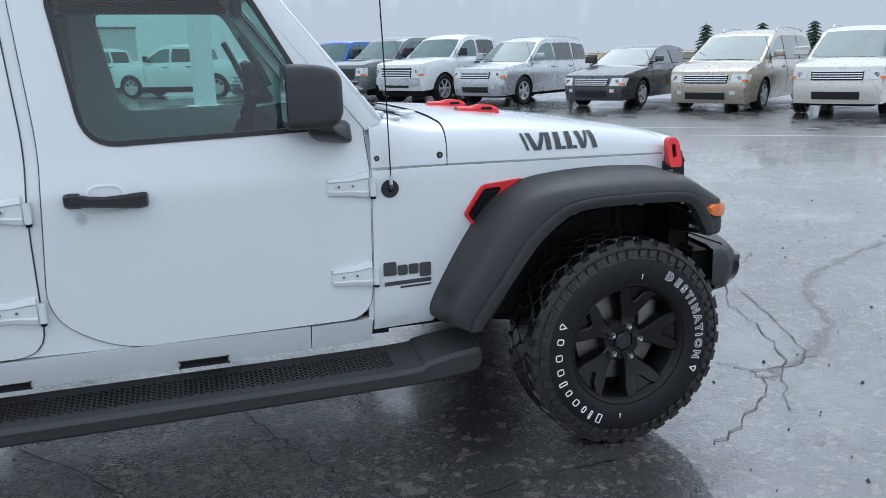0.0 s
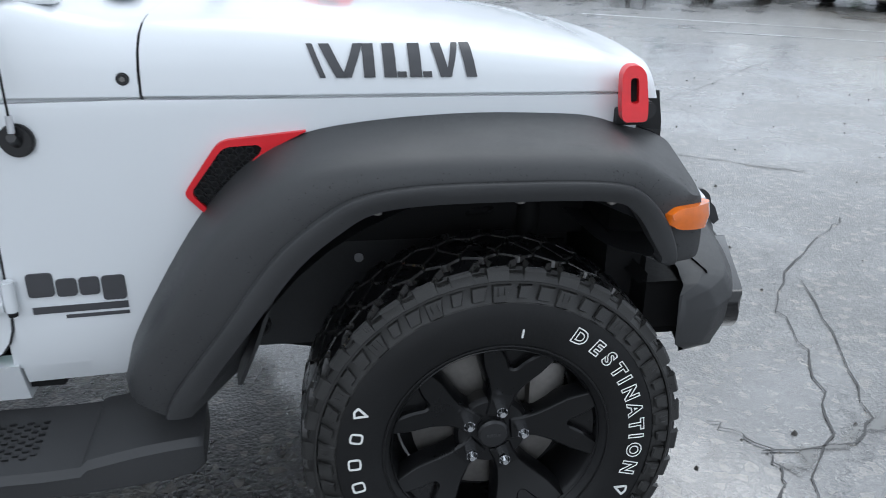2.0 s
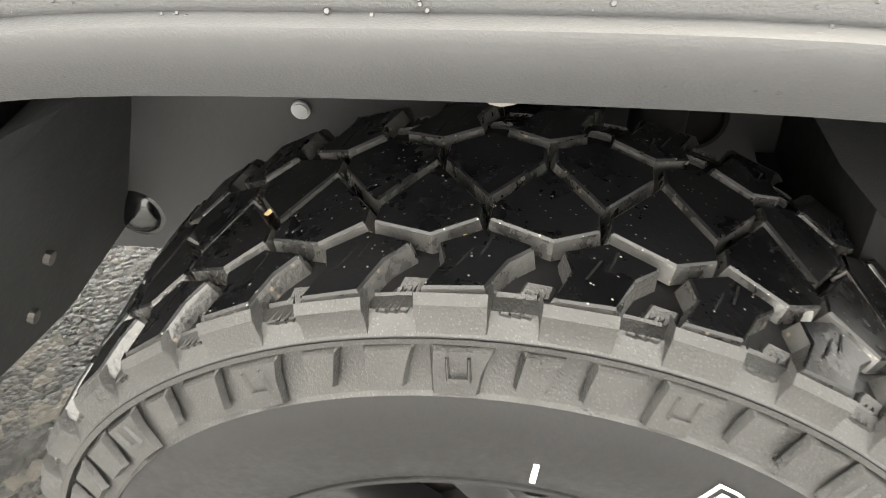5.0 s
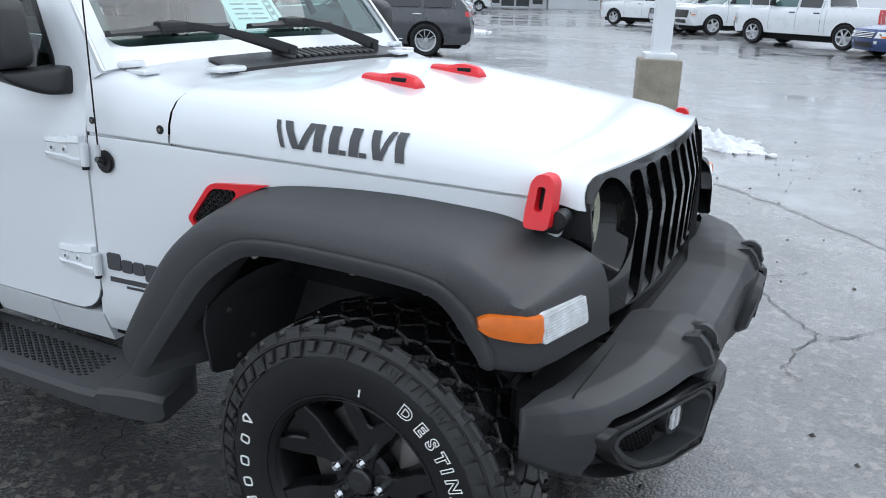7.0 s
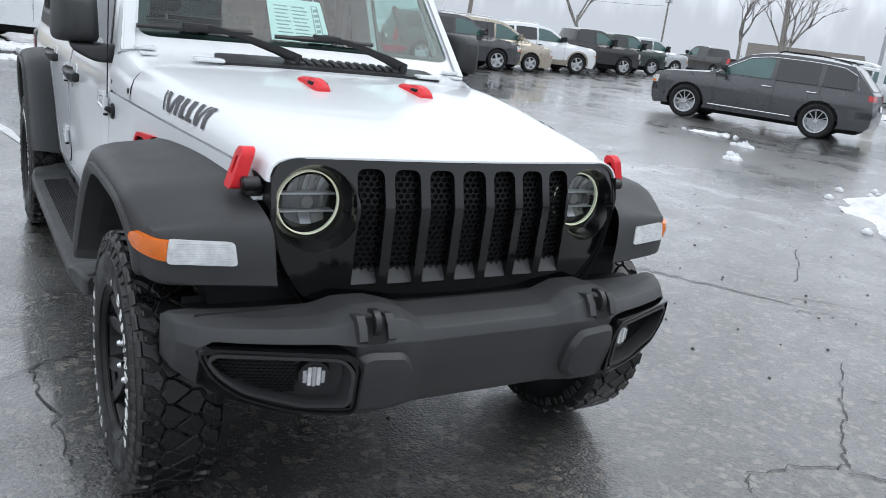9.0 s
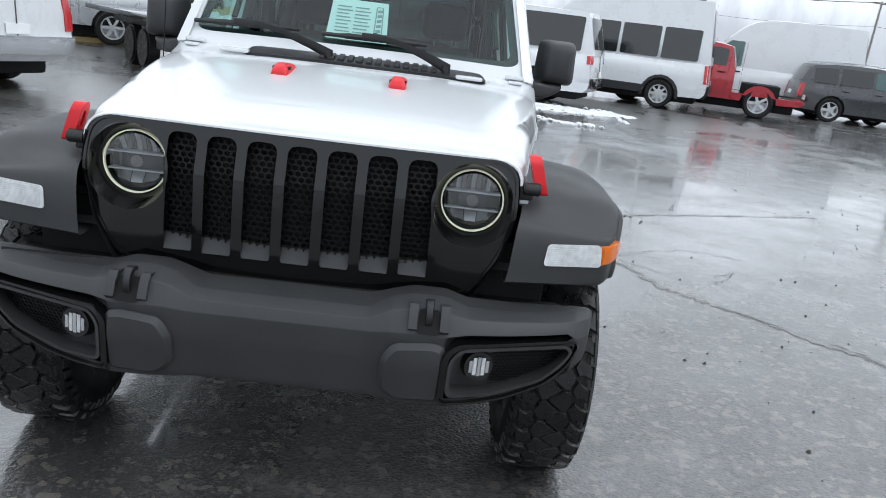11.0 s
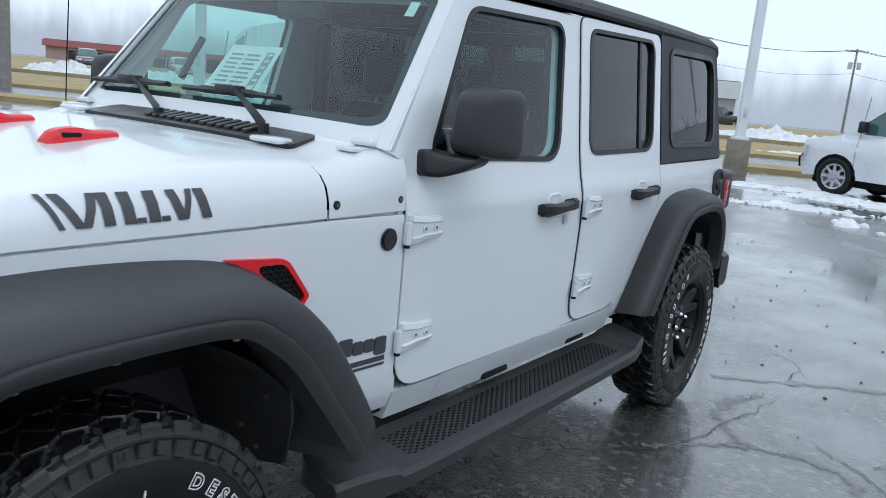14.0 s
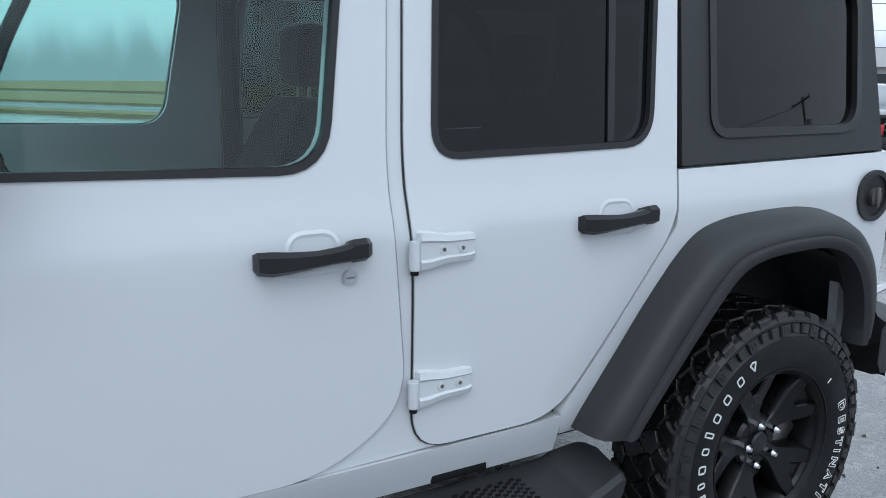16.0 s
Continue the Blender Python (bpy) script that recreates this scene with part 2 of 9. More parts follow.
def curve(points, n=6):
    return [r[0] for r in smooth_rows([[p] for p in points], n)]


def tube(bm, points, r, seg=8, r_end=None):
    pts = [Vector(p) for p in points]
    rows = []
    for i, p in enumerate(pts):
        d = (pts[min(i + 1, len(pts) - 1)] - pts[max(i - 1, 0)]).normalized()
        up = Vector((0, 0, 1)) if abs(d.z) < 0.9 else Vector((1, 0, 0))
        a = d.cross(up).normalized()
        b = a.cross(d)
        rr = r if r_end is None else r + (r_end - r) * i / (len(pts) - 1)
        rows.append([p + rr * (a * math.cos(2 * math.pi * j / seg) + b * math.sin(2 * math.pi * j / seg)) for j in range(seg)])
    loft(bm, rows, close_v=True, cap=True)
    return bm


def rounded(points, r, n=4):
    """A closed outline in 2D with its corners rounded; r is one radius or one for each corner."""
    out, k = [], len(points)
    for i, p in enumerate(points):
        rr = r[i] if isinstance(r, (list, tuple)) else r
        p, a, b = Vector(p), Vector(points[i - 1]), Vector(points[(i + 1) % k])
        u, w = (a - p), (b - p)
        rr = min(rr, 0.45 * u.length, 0.45 * w.length)
        s, e = p + u.normalized() * rr, p + w.normalized() * rr
        if rr < 1e-4:
            out.append(tuple(p))
            continue
        for j in range(n + 1):
            t = j / n
            q = s * (1 - t) ** 2 + p * 2 * t * (1 - t) + e * t * t
            out.append(tuple(q))
    return out


def inset(points, d):
    """A closed 2D outline moved inwards by d (outwards where negative)."""
    k = len(points)
    area = sum(points[i - 1][0] * points[i][1] - points[i][0] * points[i - 1][1] for i in range(k))
    out = []
    for i in range(k):
        a, p, b = Vector(points[i - 1]), Vector(points[i]), Vector(points[(i + 1) % k])
        u, w = (p - a), (b - p)
        u = u.normalized() if u.length > 1e-9 else w.normalized()
        w = w.normalized() if w.length > 1e-9 else u
        n = Vector((-u.y - w.y, u.x + w.x))
        n = n.normalized() if n.length > 1e-9 else Vector((-u.y, u.x))
        out.append(tuple(p + n * d * (1 if area > 0 else -1)))
    return out


def sheet(bm, outline, at, holes=(), cuts=((), ()), thick=0.0, back=None):
    """A filled 2D outline with holes, laid on the surface at(u, v); cuts add lines so that it can bend. thick moves a second skin to back(u, v)."""
    tmp = bmesh.new()
    for loop in (outline, *holes):
        vs = [tmp.verts.new((p[0], p[1], 0)) for p in loop]
        for i in range(len(vs)):
            tmp.edges.new((vs[i - 1], vs[i]))
    bmesh.ops.triangle_fill(tmp, use_beauty=True, use_dissolve=False, edges=tmp.edges[:])
    for axis in (0, 1):
        for c in cuts[axis]:
            n = (1, 0, 0) if axis == 0 else (0, 1, 0)
            co = (c, 0, 0) if axis == 0 else (0, c, 0)
            bmesh.ops.bisect_plane(tmp, geom=tmp.verts[:] + tmp.edges[:] + tmp.faces[:], dist=1e-6, plane_co=co, plane_no=n)
    tmp.verts.index_update()
    front = [bm.verts.new(at(v.co.x, v.co.y)) for v in tmp.verts]
    for f in tmp.faces:
        bm.faces.new([front[v.index] for v in f.verts])
    if thick or back:
        fn = back or (lambda u, v: at(u, v))
        rear = [bm.verts.new(fn(v.co.x, v.co.y)) for v in tmp.verts]
        for f in tmp.faces:
            bm.faces.new([rear[v.index] for v in reversed(f.verts)])
        for e in tmp.edges:
            if len(e.link_faces) == 1:
                a, b = (v.index for v in e.verts)
                bm.faces.new((front[a], front[b], rear[b], rear[a]))
    tmp.free()
    return bm


def ring(bm, outer, inner, at, back):
    """A frame between two 2D outlines of equal count, from the surface at() to back()."""
    rows = [[at(*p) for p in outer], [at(*p) for p in inner], [back(*p) for p in inner], [back(*p) for p in outer]]
    loft(bm, rows, close_u=True, close_v=True)
    return bm


def lathe(bm, profile, seg=48):
    """Turns (radius, y) points about the y axis."""
    rows = [[(r * math.cos(2 * math.pi * i / seg), y, r * math.sin(2 * math.pi * i / seg)) for r, y in profile] for i in range(seg)]
    loft(bm, rows, close_u=True)
    return bm


def lerp_table(x, table):
    if x <= table[0][0]:
        return table[0][1]
    for (a, u), (b, w) in zip(table, table[1:]):
        if x <= b:
            t = (x - a) / (b - a)
            return u + (w - u) * t
    return table[-1][1]


# ---- the white off-road car: x forward from the front axle, y to its left, z up ----
CAR = thing("off_road_car", "white four-door off-road car with black flares and red trim", "car")

WIDTH = [(-3.7, 0.79), (-3.3, 0.80), (-1.9, 0.80), (-1.0, 0.787), (-0.8, 0.772), (-0.6, 0.757), (-0.3, 0.714), (0.0, 0.668), (0.35, 0.618), (0.5, 0.60)]
TUCK = [(0.45, -0.045), (0.525, -0.022), (0.57, -0.004), (0.75, 0.0), (0.98, 0.004), (1.07, 0.002), (1.12, -0.008), (1.16, -0.018), (1.25, -0.034), (1.70, -0.112), (1.80, -0.13)]


def side_y(x, z):
    return lerp_table(x, WIDTH) + lerp_table(z, TUCK)


def on_side(s, off=0.0):
    return lambda x, z: (x, s * (side_y(x, z) + off), z)


ZC = (0.57, 0.65, 0.75, 0.98, 1.04, 1.07, 1.095, 1.12, 1.14, 1.16, 1.2, 1.25, 1.4, 1.55, 1.7)
XC = (-3.3, -2.6, -1.9, -1.45, -1.0, -0.8, -0.6, -0.45, -0.3, -0.15, 0.0, 0.2)
FDOOR = rounded([(-0.928, 1.26), (-0.914, 1.083), (-0.922, 0.578), (-1.735, 0.578), (-1.925, 0.70), (-1.900, 1.0), (-1.889, 1.2), (-1.935, 1.712), (-1.262, 1.700)],
                [0.02, 0, 0.10, 0.16, 0.14, 0.1, 0.1, 0.05, 0.05], 6)
FWIN = rounded([(-1.035, 1.232), (-1.268, 1.655), (-1.828, 1.668), (-1.755, 1.215)], [0.05, 0.05, 0.06, 0.09], 6)
RDOOR = rounded([(-1.942, 1.0), (-1.942, 0.588), (-2.33, 0.588), (-2.475, 0.76), (-2.685, 1.03), (-2.702, 1.17), (-2.748, 1.728), (-1.975, 1.718), (-1.930, 1.2)],
                [0.1, 0.09, 0.10, 0.1, 0.1, 0.08, 0.05, 0.04, 0.1], 6)
RWIN = rounded([(-2.008, 1.232), (-2.050, 1.675), (-2.668, 1.690), (-2.612, 1.243)], [0.06, 0.05, 0.06, 0.08], 6)
QPANEL = rounded([(-2.722, 1.178), (-2.760, 1.735), (-3.555, 1.745), (-3.585, 1.19)], [0.0, 0.01, 0.06, 0.02], 5)
QWIN = rounded([(-2.845, 1.262), (-2.870, 1.672), (-3.49, 1.68), (-3.455, 1.265)], [0.05, 0.05, 0.09, 0.08], 6)
FFEND = [(-0.905, 1.0800), (-0.66, 1.0800), (0.30, 1.0475), (0.30, 0.96), (-0.36, 0.96), (-0.50, 0.86), (-0.64, 0.62), (-0.70, 0.525), (-0.918, 0.525)]
QUART = [(-2.708, 1.17), (-2.692, 1.03), (-2.482, 0.755), (-2.35, 0.595), (-2.36, 0.530), (-2.45, 0.530), (-2.60, 0.80), (-2.80, 0.97), (-3.28, 0.97), (-3.40, 0.80), (-3.42, 0.60), (-3.60, 0.60), (-3.63, 1.184)]


def door_set(s):
    nm = "left" if s > 0 else "right"
    at, inn = on_side(s), on_side(s, -0.045)
    # fender, cowl side, rear quarter, rocker
    part("fender_panel", sheet(bmesh.new(), FFEND, at, cuts=(XC, ZC), thick=1, back=on_side(s, -0.03)), WHITE, CAR)
    part("rear_quarter", sheet(bmesh.new(), QUART, at, cuts=(XC, ZC), thick=1, back=on_side(s, -0.03)), WHITE, CAR)
    part("rocker", sheet(bmesh.new(), [(-1.14, 0.480), (-1.14, 0.573), (-2.355, 0.583), (-2.355, 0.480)], at, cuts=((-1.5, -2.0), (0.56,)), thick=1, back=on_side(s, -0.05)), WHITE, CAR)
    part("rocker", sheet(bmesh.new(), [(-0.925, 0.480), (-0.925, 0.571), (-1.136, 0.571), (-1.136, 0.480)], at, thick=1, back=on_side(s, -0.05)), WHITE, CAR)
    part("hinge_pillar", sheet(bmesh.new(), [(-0.935, 0.56), (-0.890, 0.56), (-0.890, 1.24), (-0.935, 1.24)], on_side(s, -0.009), cuts=((), ZC), thick=1, back=inn), WHITE, CAR)
    part("door_pillar", sheet(bmesh.new(), [(-1.70, 0.578), (-2.03, 0.586), (-1.985, 0.70), (-1.980, 1.0), (-1.972, 1.2), (-2.015, 1.72), (-1.885, 1.72), (-1.852, 1.2), (-1.865, 0.74)], on_side(s, -0.008), cuts=((), ZC), thick=1, back=inn), WHITE, CAR)
    for kind, outl, win, glassm, handle_x in (("front", FDOOR, FWIN, SIDEGLASS, -1.72), ("rear", RDOOR, RWIN, PRIVACY, -2.49)):
        d = part("door", sheet(bmesh.new(), outl, at, holes=[win], cuts=(XC, ZC), thick=1, back=inn), WHITE, CAR)
        part("door_gap", ring(bmesh.new(), inset(outl, -0.0035), inset(outl, 0.001), on_side(s, -0.0045), on_side(s, -0.03)), SEAL, d)
        part("window_seal", ring(bmesh.new(), inset(win, -0.012), inset(win, 0.003), on_side(s, 0.004), on_side(s, -0.016)), SEAL, d, "black rubber window surround")
        g = part("window_pane", sheet(bmesh.new(), inset(win, 0.001), on_side(s, -0.012), cuts=((), ZC)), glassm, d, "dark tinted glass" if kind == "rear" else "clear green glass with raindrops")
        g.visible_shadow = False
        if kind == "rear":
            b = bmesh.new()
            sheet(b, [(-2.485, 1.245), (-2.527, 1.68), (-2.548, 1.68), (-2.506, 1.245)], on_side(s, -0.006), cuts=((), ZC), thick=1, back=on_side(s, -0.03))
            part("window_bar", b, SEAL, d)
        handle(s, handle_x, d, kind)
        for hz in (1.039, 0.735):
            hinge(s, -0.918 if kind == "front" else -1.945, hz, d)
    q = part("hardtop_side", sheet(bmesh.new(), QPANEL, at, holes=[QWIN], cuts=(XC, ZC), thick=1, back=inn), HARDTOP, CAR, "textured black hardtop panel")
    part("window_seal", ring(bmesh.new(), inset(QWIN, -0.018), inset(QWIN, 0.006), on_side(s, 0.006), on_side(s, -0.02)), SATIN, q)
    g = part("window_pane", sheet(bmesh.new(), inset(QWIN, 0.003), on_side(s, -0.012), cuts=((-3.2,), ZC)), PRIVACY, q, "dark tinted glass")
    g.visible_shadow = False


def handle(s, x, d, kind):
    z = 1.062 if kind == "front" else 1.075
    y = side_y(x, z)
    b = bmesh.new()
    keys = []
    # a bar that dips in the middle, thicker at its front foot, with a squarer block at the rear
    for u, h, o, up in ((0.118, 0.014, 0.010, -0.004), (0.114, 0.022, 0.028, -0.004), (0.090, 0.024, 0.042, -0.004), (0.055, 0.021, 0.046, -0.004), (0.0, 0.0165, 0.047, -0.002), (-0.045, 0.0165, 0.047, 0.002), (-0.066, 0.0185, 0.046, 0.005), (-0.070, 0.023, 0.046, 0.007), (-0.100, 0.023, 0.042, 0.007), (-0.114, 0.019, 0.028, 0.006), (-0.118, 0.012, 0.010, 0.006)):
        zz = z - 0.01 + up
        keys.append([(x + u, s * (y + o - 0.014), zz - h), (x + u, s * (y + o), zz - h * 0.6), (x + u, s * (y + o), zz + h * 0.6), (x + u, s * (y + o - 0.014), zz + h), (x + u, s * (y - 0.002), zz + h * 0.5), (x + u, s * (y - 0.002), zz - h * 0.5)])
    loft(b, keys, close_v=True, cap=True)
    part("door_handle", b, SATIN, d, "black plastic pull handle")
    # the finger recess above and below the grip: a raised rim round a dish
    b = bmesh.new()
    out = rounded([(x - 0.070, z - 0.052), (x - 0.052, z + 0.038), (x + 0.048, z + 0.038), (x + 0.070, z - 0.052)], 0.034, 6)
    mid, low = inset(out, 0.007), inset(out, 0.014)
    loft(b, [[(u, s * (side_y(u, w) + o), w) for u, w in ln] for ln, o in ((out, 0.0005), (mid, 0.0035), (low, 0.001))], close_v=True)
    sheet(b, low, on_side(s, 0.001))
    part("handle_recess", b, WHITE, d)
    if kind == "front":
        b = bmesh.new()
        cyl(b, (-1.795, s * (side_y(-1.795, 1.0) + 0.003), 1.0), (0, s, 0), 0.0165, 0.009, 20, bevel=0.002)
        lk = part("door_lock", b, ALLOY, d, "round metal key lock")
        b = bmesh.new()
        box(b, -1.8045, -1.7965 + 0.011, s * (side_y(-1.795, 1.0) + 0.0065) - 0.001, s * (side_y(-1.795, 1.0) + 0.0065) + 0.001, 0.9988, 1.0012)
        part("key_slot", b, SEAL, lk)


def hinge(s, x, z, d):
    """A pressed strap hinge: knuckle at the gap, a ribbed strap that narrows backwards, two screws."""
    b = bmesh.new()
    keys = []
    for u, h, o in ((0.0, 0.040, 0.004), (-0.004, 0.043, 0.018), (-0.028, 0.041, 0.021), (-0.052, 0.035, 0.019), (-0.066, 0.032, 0.019), (-0.122, 0.031, 0.018), (-0.138, 0.028, 0.012), (-0.143, 0.023, 0.001)):
        y = side_y(x + u, z)
        keys.append([(x + u, s * (y - 0.002), z - h), (x + u, s * (y + o * 0.8), z - h * 0.92), (x + u, s * (y + o), z - h * 0.55), (x + u, s * (y + o * 0.72), z - h * 0.42), (x + u, s * (y + o * 0.72), z + h * 0.42), (x + u, s * (y + o), z + h * 0.55), (x + u, s * (y + o * 0.8), z + h * 0.92), (x + u, s * (y - 0.002), z + h)])
    loft(b, keys, cap=True)
    hg = part("door_hinge", b, WHITE, d, "white painted strap hinge")
    b = bmesh.new()
    y = side_y(x, z)
    cyl(b, (x + 0.010, s * (y + 0.012), z - 0.008), (0, 0, 1), 0.012, 0.062, 14, bevel=0.002)
    part("hinge_knuckle", b, WHITE, hg)
    b = bmesh.new()
    cyl(b, (x + 0.010, s * (y + 0.012), z - 0.043), (0, 0, 1), 0.009, 0.010, 10)
    part("hinge_pin", b, SHADOW, hg)
    for u in (-0.058, -0.104):
        b = bmesh.new()
        yy = side_y(x + u, z) + 0.0135
        cyl(b, (x + u, s * yy, z), (0, s, 0), 0.0105, 0.007, 16, bevel=0.0015)
        sc = part("hinge_screw", b, WHITE, hg)
        b = bmesh.new()
        cyl(b, (x + u, s * (yy + 0.0036), z), (0, s, 0), 0.005, 0.001, 6)
        part("screw_socket", b, STEEL, sc)


for s in (1, -1):
    door_set(s)

# inner tub, floor, firewall and closing panels
b = bmesh.new()
box(b, -3.58, -0.86, -0.735, 0.735, 0.50, 0.545)
part("floor_pan", b, SHADOW, CAR)
b = bmesh.new()
box(b, -0.93, -0.89, -0.70, 0.70, 0.545, 1.19)
part("firewall", b, SHADOW, CAR)
b = bmesh.new()
box(b, -3.62, -3.575, -0.76, 0.76, 0.58, 1.19, 0.01)
part("tailgate", b, WHITE, CAR)
for s in (1, -1):
    b = bmesh.new()
    box(b, -3.56, -2.72, s * 0.60 - 0.03, s * 0.60 + 0.03, 0.545, 1.10)
    part("inner_trim", b, SATIN, CAR)
b = bmesh.new()
sheet(b, [(-0.60, 1.185), (0.60, 1.185), (0.56, 1.70), (-0.56, 1.70)], lambda u, v: (-3.60 + 0.10 * (v - 1.185), u, v))
g = part("rear_window", b, PRIVACY, CAR)
g.visible_shadow = False
for s in (1, -1):
    b = bmesh.new()
    sheet(b, [(s * 0.59, 1.185), (s * 0.765, 1.185), (s * 0.67, 1.74), (s * 0.55, 1.74)], lambda u, v: (-3.59 + 0.06 * (v - 1.185), u, v), thick=1, back=lambda u, v: (-3.55 + 0.06 * (v - 1.185), u, v))
    part("hardtop_corner", b, HARDTOP, CAR)

# hardtop roof: a crowned skin with a rolled gutter edge
keys = []
for x, zc, ze, w in ((-1.228, 1.748, 1.726, 0.655), (-1.26, 1.778, 1.748, 0.668), (-1.42, 1.805, 1.760, 0.672), (-1.94, 1.825, 1.772, 0.672), (-2.7, 1.832, 1.778, 0.668), (-3.3, 1.828, 1.778, 0.662), (-3.55, 1.812, 1.772, 0.655), (-3.615, 1.785, 1.755, 0.645), (-3.62, 1.74, 1.73, 0.64)):
    half = [(x, w + 0.012, ze - 0.042), (x, w + 0.022, ze - 0.030), (x, w + 0.018, ze - 0.012), (x, w - 0.01, ze + 0.012), (x, w - 0.06, ze + 0.030), (x, w * 0.55, zc - 0.006)]
    keys.append(half + [(x, 0, zc)] + [(p[0], -p[1], p[2]) for p in reversed(half)])
b = bmesh.new()
loft(b, smooth_rows(keys, 4))
roof = part("hardtop_roof", b, HARDTOP, CAR, "textured black hardtop roof")
b = bmesh.new()
box(b, -3.58, -1.22, -0.63, 0.63, 1.70, 1.715)
part("headliner", b, SEATCLOTH, CAR)
for x in (-1.945, -2.745):
    for s2 in (1, -1):
        b = bmesh.new()
        loft(b, [[(x + d, s2 * 0.697, 1.732), (x + d, s2 * 0.692, 1.765), (x + d, s2 * 0.664, 1.787)] for d in (-0.004, 0.004)])
        part("roof_joint", b, SEAL, roof)

# windscreen frame and glass
WS0, WS1 = Vector((-0.860, 0, 1.243)), Vector((-1.245, 0, 1.735))


def on_screen(off=0.0):
    n = Vector((0.787, 0, 0.616))
    def f(y, t):
        p = WS0.lerp(WS1, t) + n * (off + 0.018 * (1 - (y / 0.75) ** 2))
        return (p.x, y, p.z)
    return f


FRAME = rounded([(-0.752, 0.0), (0.752, 0.0), (0.660, 1.0), (-0.660, 1.0)], 0.02, 3)
PANE = rounded([(-0.688, 0.105), (0.688, 0.105), (0.618, 0.905), (-0.618, 0.905)], 0.08, 8)
YC = (-0.6, -0.45, -0.3, -0.15, 0, 0.15, 0.3, 0.45, 0.6)
frame_ws = part("windscreen_frame", sheet(bmesh.new(), FRAME, on_screen(), holes=[PANE], cuts=(YC, (0.1, 0.5, 0.9)), thick=1, back=on_screen(-0.06)), WHITE, CAR)
part("windscreen_border", ring(bmesh.new(), inset(PANE, -0.004), [(p[0] * 0.945, 0.5 + (p[1] - 0.5) * 0.90 + 0.012) for p in PANE], on_screen(-0.010), on_screen(-0.013)), SEAL, frame_ws, "black printed glass border")
g = part("windscreen_glass", sheet(bmesh.new(), inset(PANE, -0.002), on_screen(-0.007), cuts=(YC, ())), WSHIELD, frame_ws, "clear windscreen")
g.visible_shadow = False
for s in (1, -1):
    b = bmesh.new()
    keys = []
    for t, yo in ((0.0, 0.756), (0.25, 0.736), (0.5, 0.716), (0.75, 0.695), (1.0, 0.675)):
        p = WS0.lerp(WS1, t)
        keys.append([(p.x + 0.01, s * (yo - 0.05), p.z + 0.008), (p.x + 0.002, s * (yo - 0.014), p.z + 0.003), (p.x - 0.02, s * yo, p.z - 0.012), (p.x - 0.055 + 0.0 * t, s * (yo + 0.004), p.z - 0.03), (p.x - 0.07, s * (yo - 0.02), p.z - 0.04)])
    loft(b, smooth_rows(keys, 4))
    part("screen_pillar", b, WHITE, frame_ws)
    b = bmesh.new()
    box(b, -0.862, -0.836, s * 0.668 - 0.040, s * 0.668 + 0.040, 1.250, 1.268, 0.008)
    hp = part("screen_hinge", b, WHITE, CAR, "white windscreen hinge")
    b = bmesh.new()
    box(b, -0.845, -0.775, s * 0.668 - 0.028, s * 0.668 + 0.028, 1.236, 1.248, 0.005)
    part("hinge_foot", b, WHITE, hp)
b = bmesh.new()
loft(b, [[(WS1.x + 0.02, y, WS1.z - 0.02), (WS1.x + 0.012, y, WS1.z + 0.004), (WS1.x - 0.02, y, WS1.z + 0.012), (WS1.x - 0.04, y, WS1.z - 0.005)] for y in (-0.66, -0.3, 0, 0.3, 0.66)])
part("screen_header", b, WHITE, frame_ws)

# the face of the grille leans back above a fold at the middle of the lamps
def grille_at(o=0.0):
    tab = [(0.68, 0.452), (0.78, 0.463), (0.962, 0.467), (0.978, 0.465), (1.10, 0.430)]
    return lambda y, z: (lerp_table(z, tab) - 0.16 * y * y + o, y, z)


# hood
HOODC = [(-0.66, 1.236), (-0.45, 1.228), (-0.3, 1.213), (-0.1, 1.190), (0.05, 1.170), (0.2, 1.149), (0.3, 1.133), (0.36, 1.122), (0.43, 1.107)]
SEAM = [(-0.66, 1.085), (0.30, 1.052), (0.42, 1.046)]


def hood_row(x):
    w, zs, zc = lerp_table(x, WIDTH) - 0.002, lerp_table(x, SEAM) + 0.002, lerp_table(x, HOODC)
    k = zc - zs
    half = [(x, w, zs), (x, w - 0.004, zs + 0.30 * k), (x, w - 0.014, zs + 0.52 * k), (x, w - 0.034, zs + 0.70 * k), (x, w - 0.066, zs + 0.82 * k), (x, w - 0.115, zs + 0.893 * k), (x, w * 0.62, zs + 0.965 * k), (x, w * 0.42, zs + 0.992 * k), (x, w * 0.2, zs + 0.999 * k)]
    pts = half + [(x, 0, zc)] + [(p[0], -p[1], p[2]) for p in reversed(half)]
    # the rear edge sweeps back towards the sides
    return [(p[0] + (0.03 * (1 - (p[1] / 0.76) ** 2) if x < -0.6 else 0), p[1], p[2]) for p in pts]


rows = [hood_row(x) for x in (-0.635, -0.601, -0.5, -0.4, -0.3, -0.2, -0.1, 0.0, 0.08, 0.16, 0.22, 0.27)]
# the nose follows the outline of the grille and rolls over its edge
NOSE = [(0.606, 1.034), (0.6045, 1.054), (0.596, 1.072), (0.580, 1.086), (0.554, 1.096), (0.515, 1.1015), (0.378, 1.1045), (0.256, 1.1055), (0.12, 1.106)]
NOSE = NOSE + [(0.0, 1.1062)] + [(-y, z) for y, z in reversed(NOSE)]


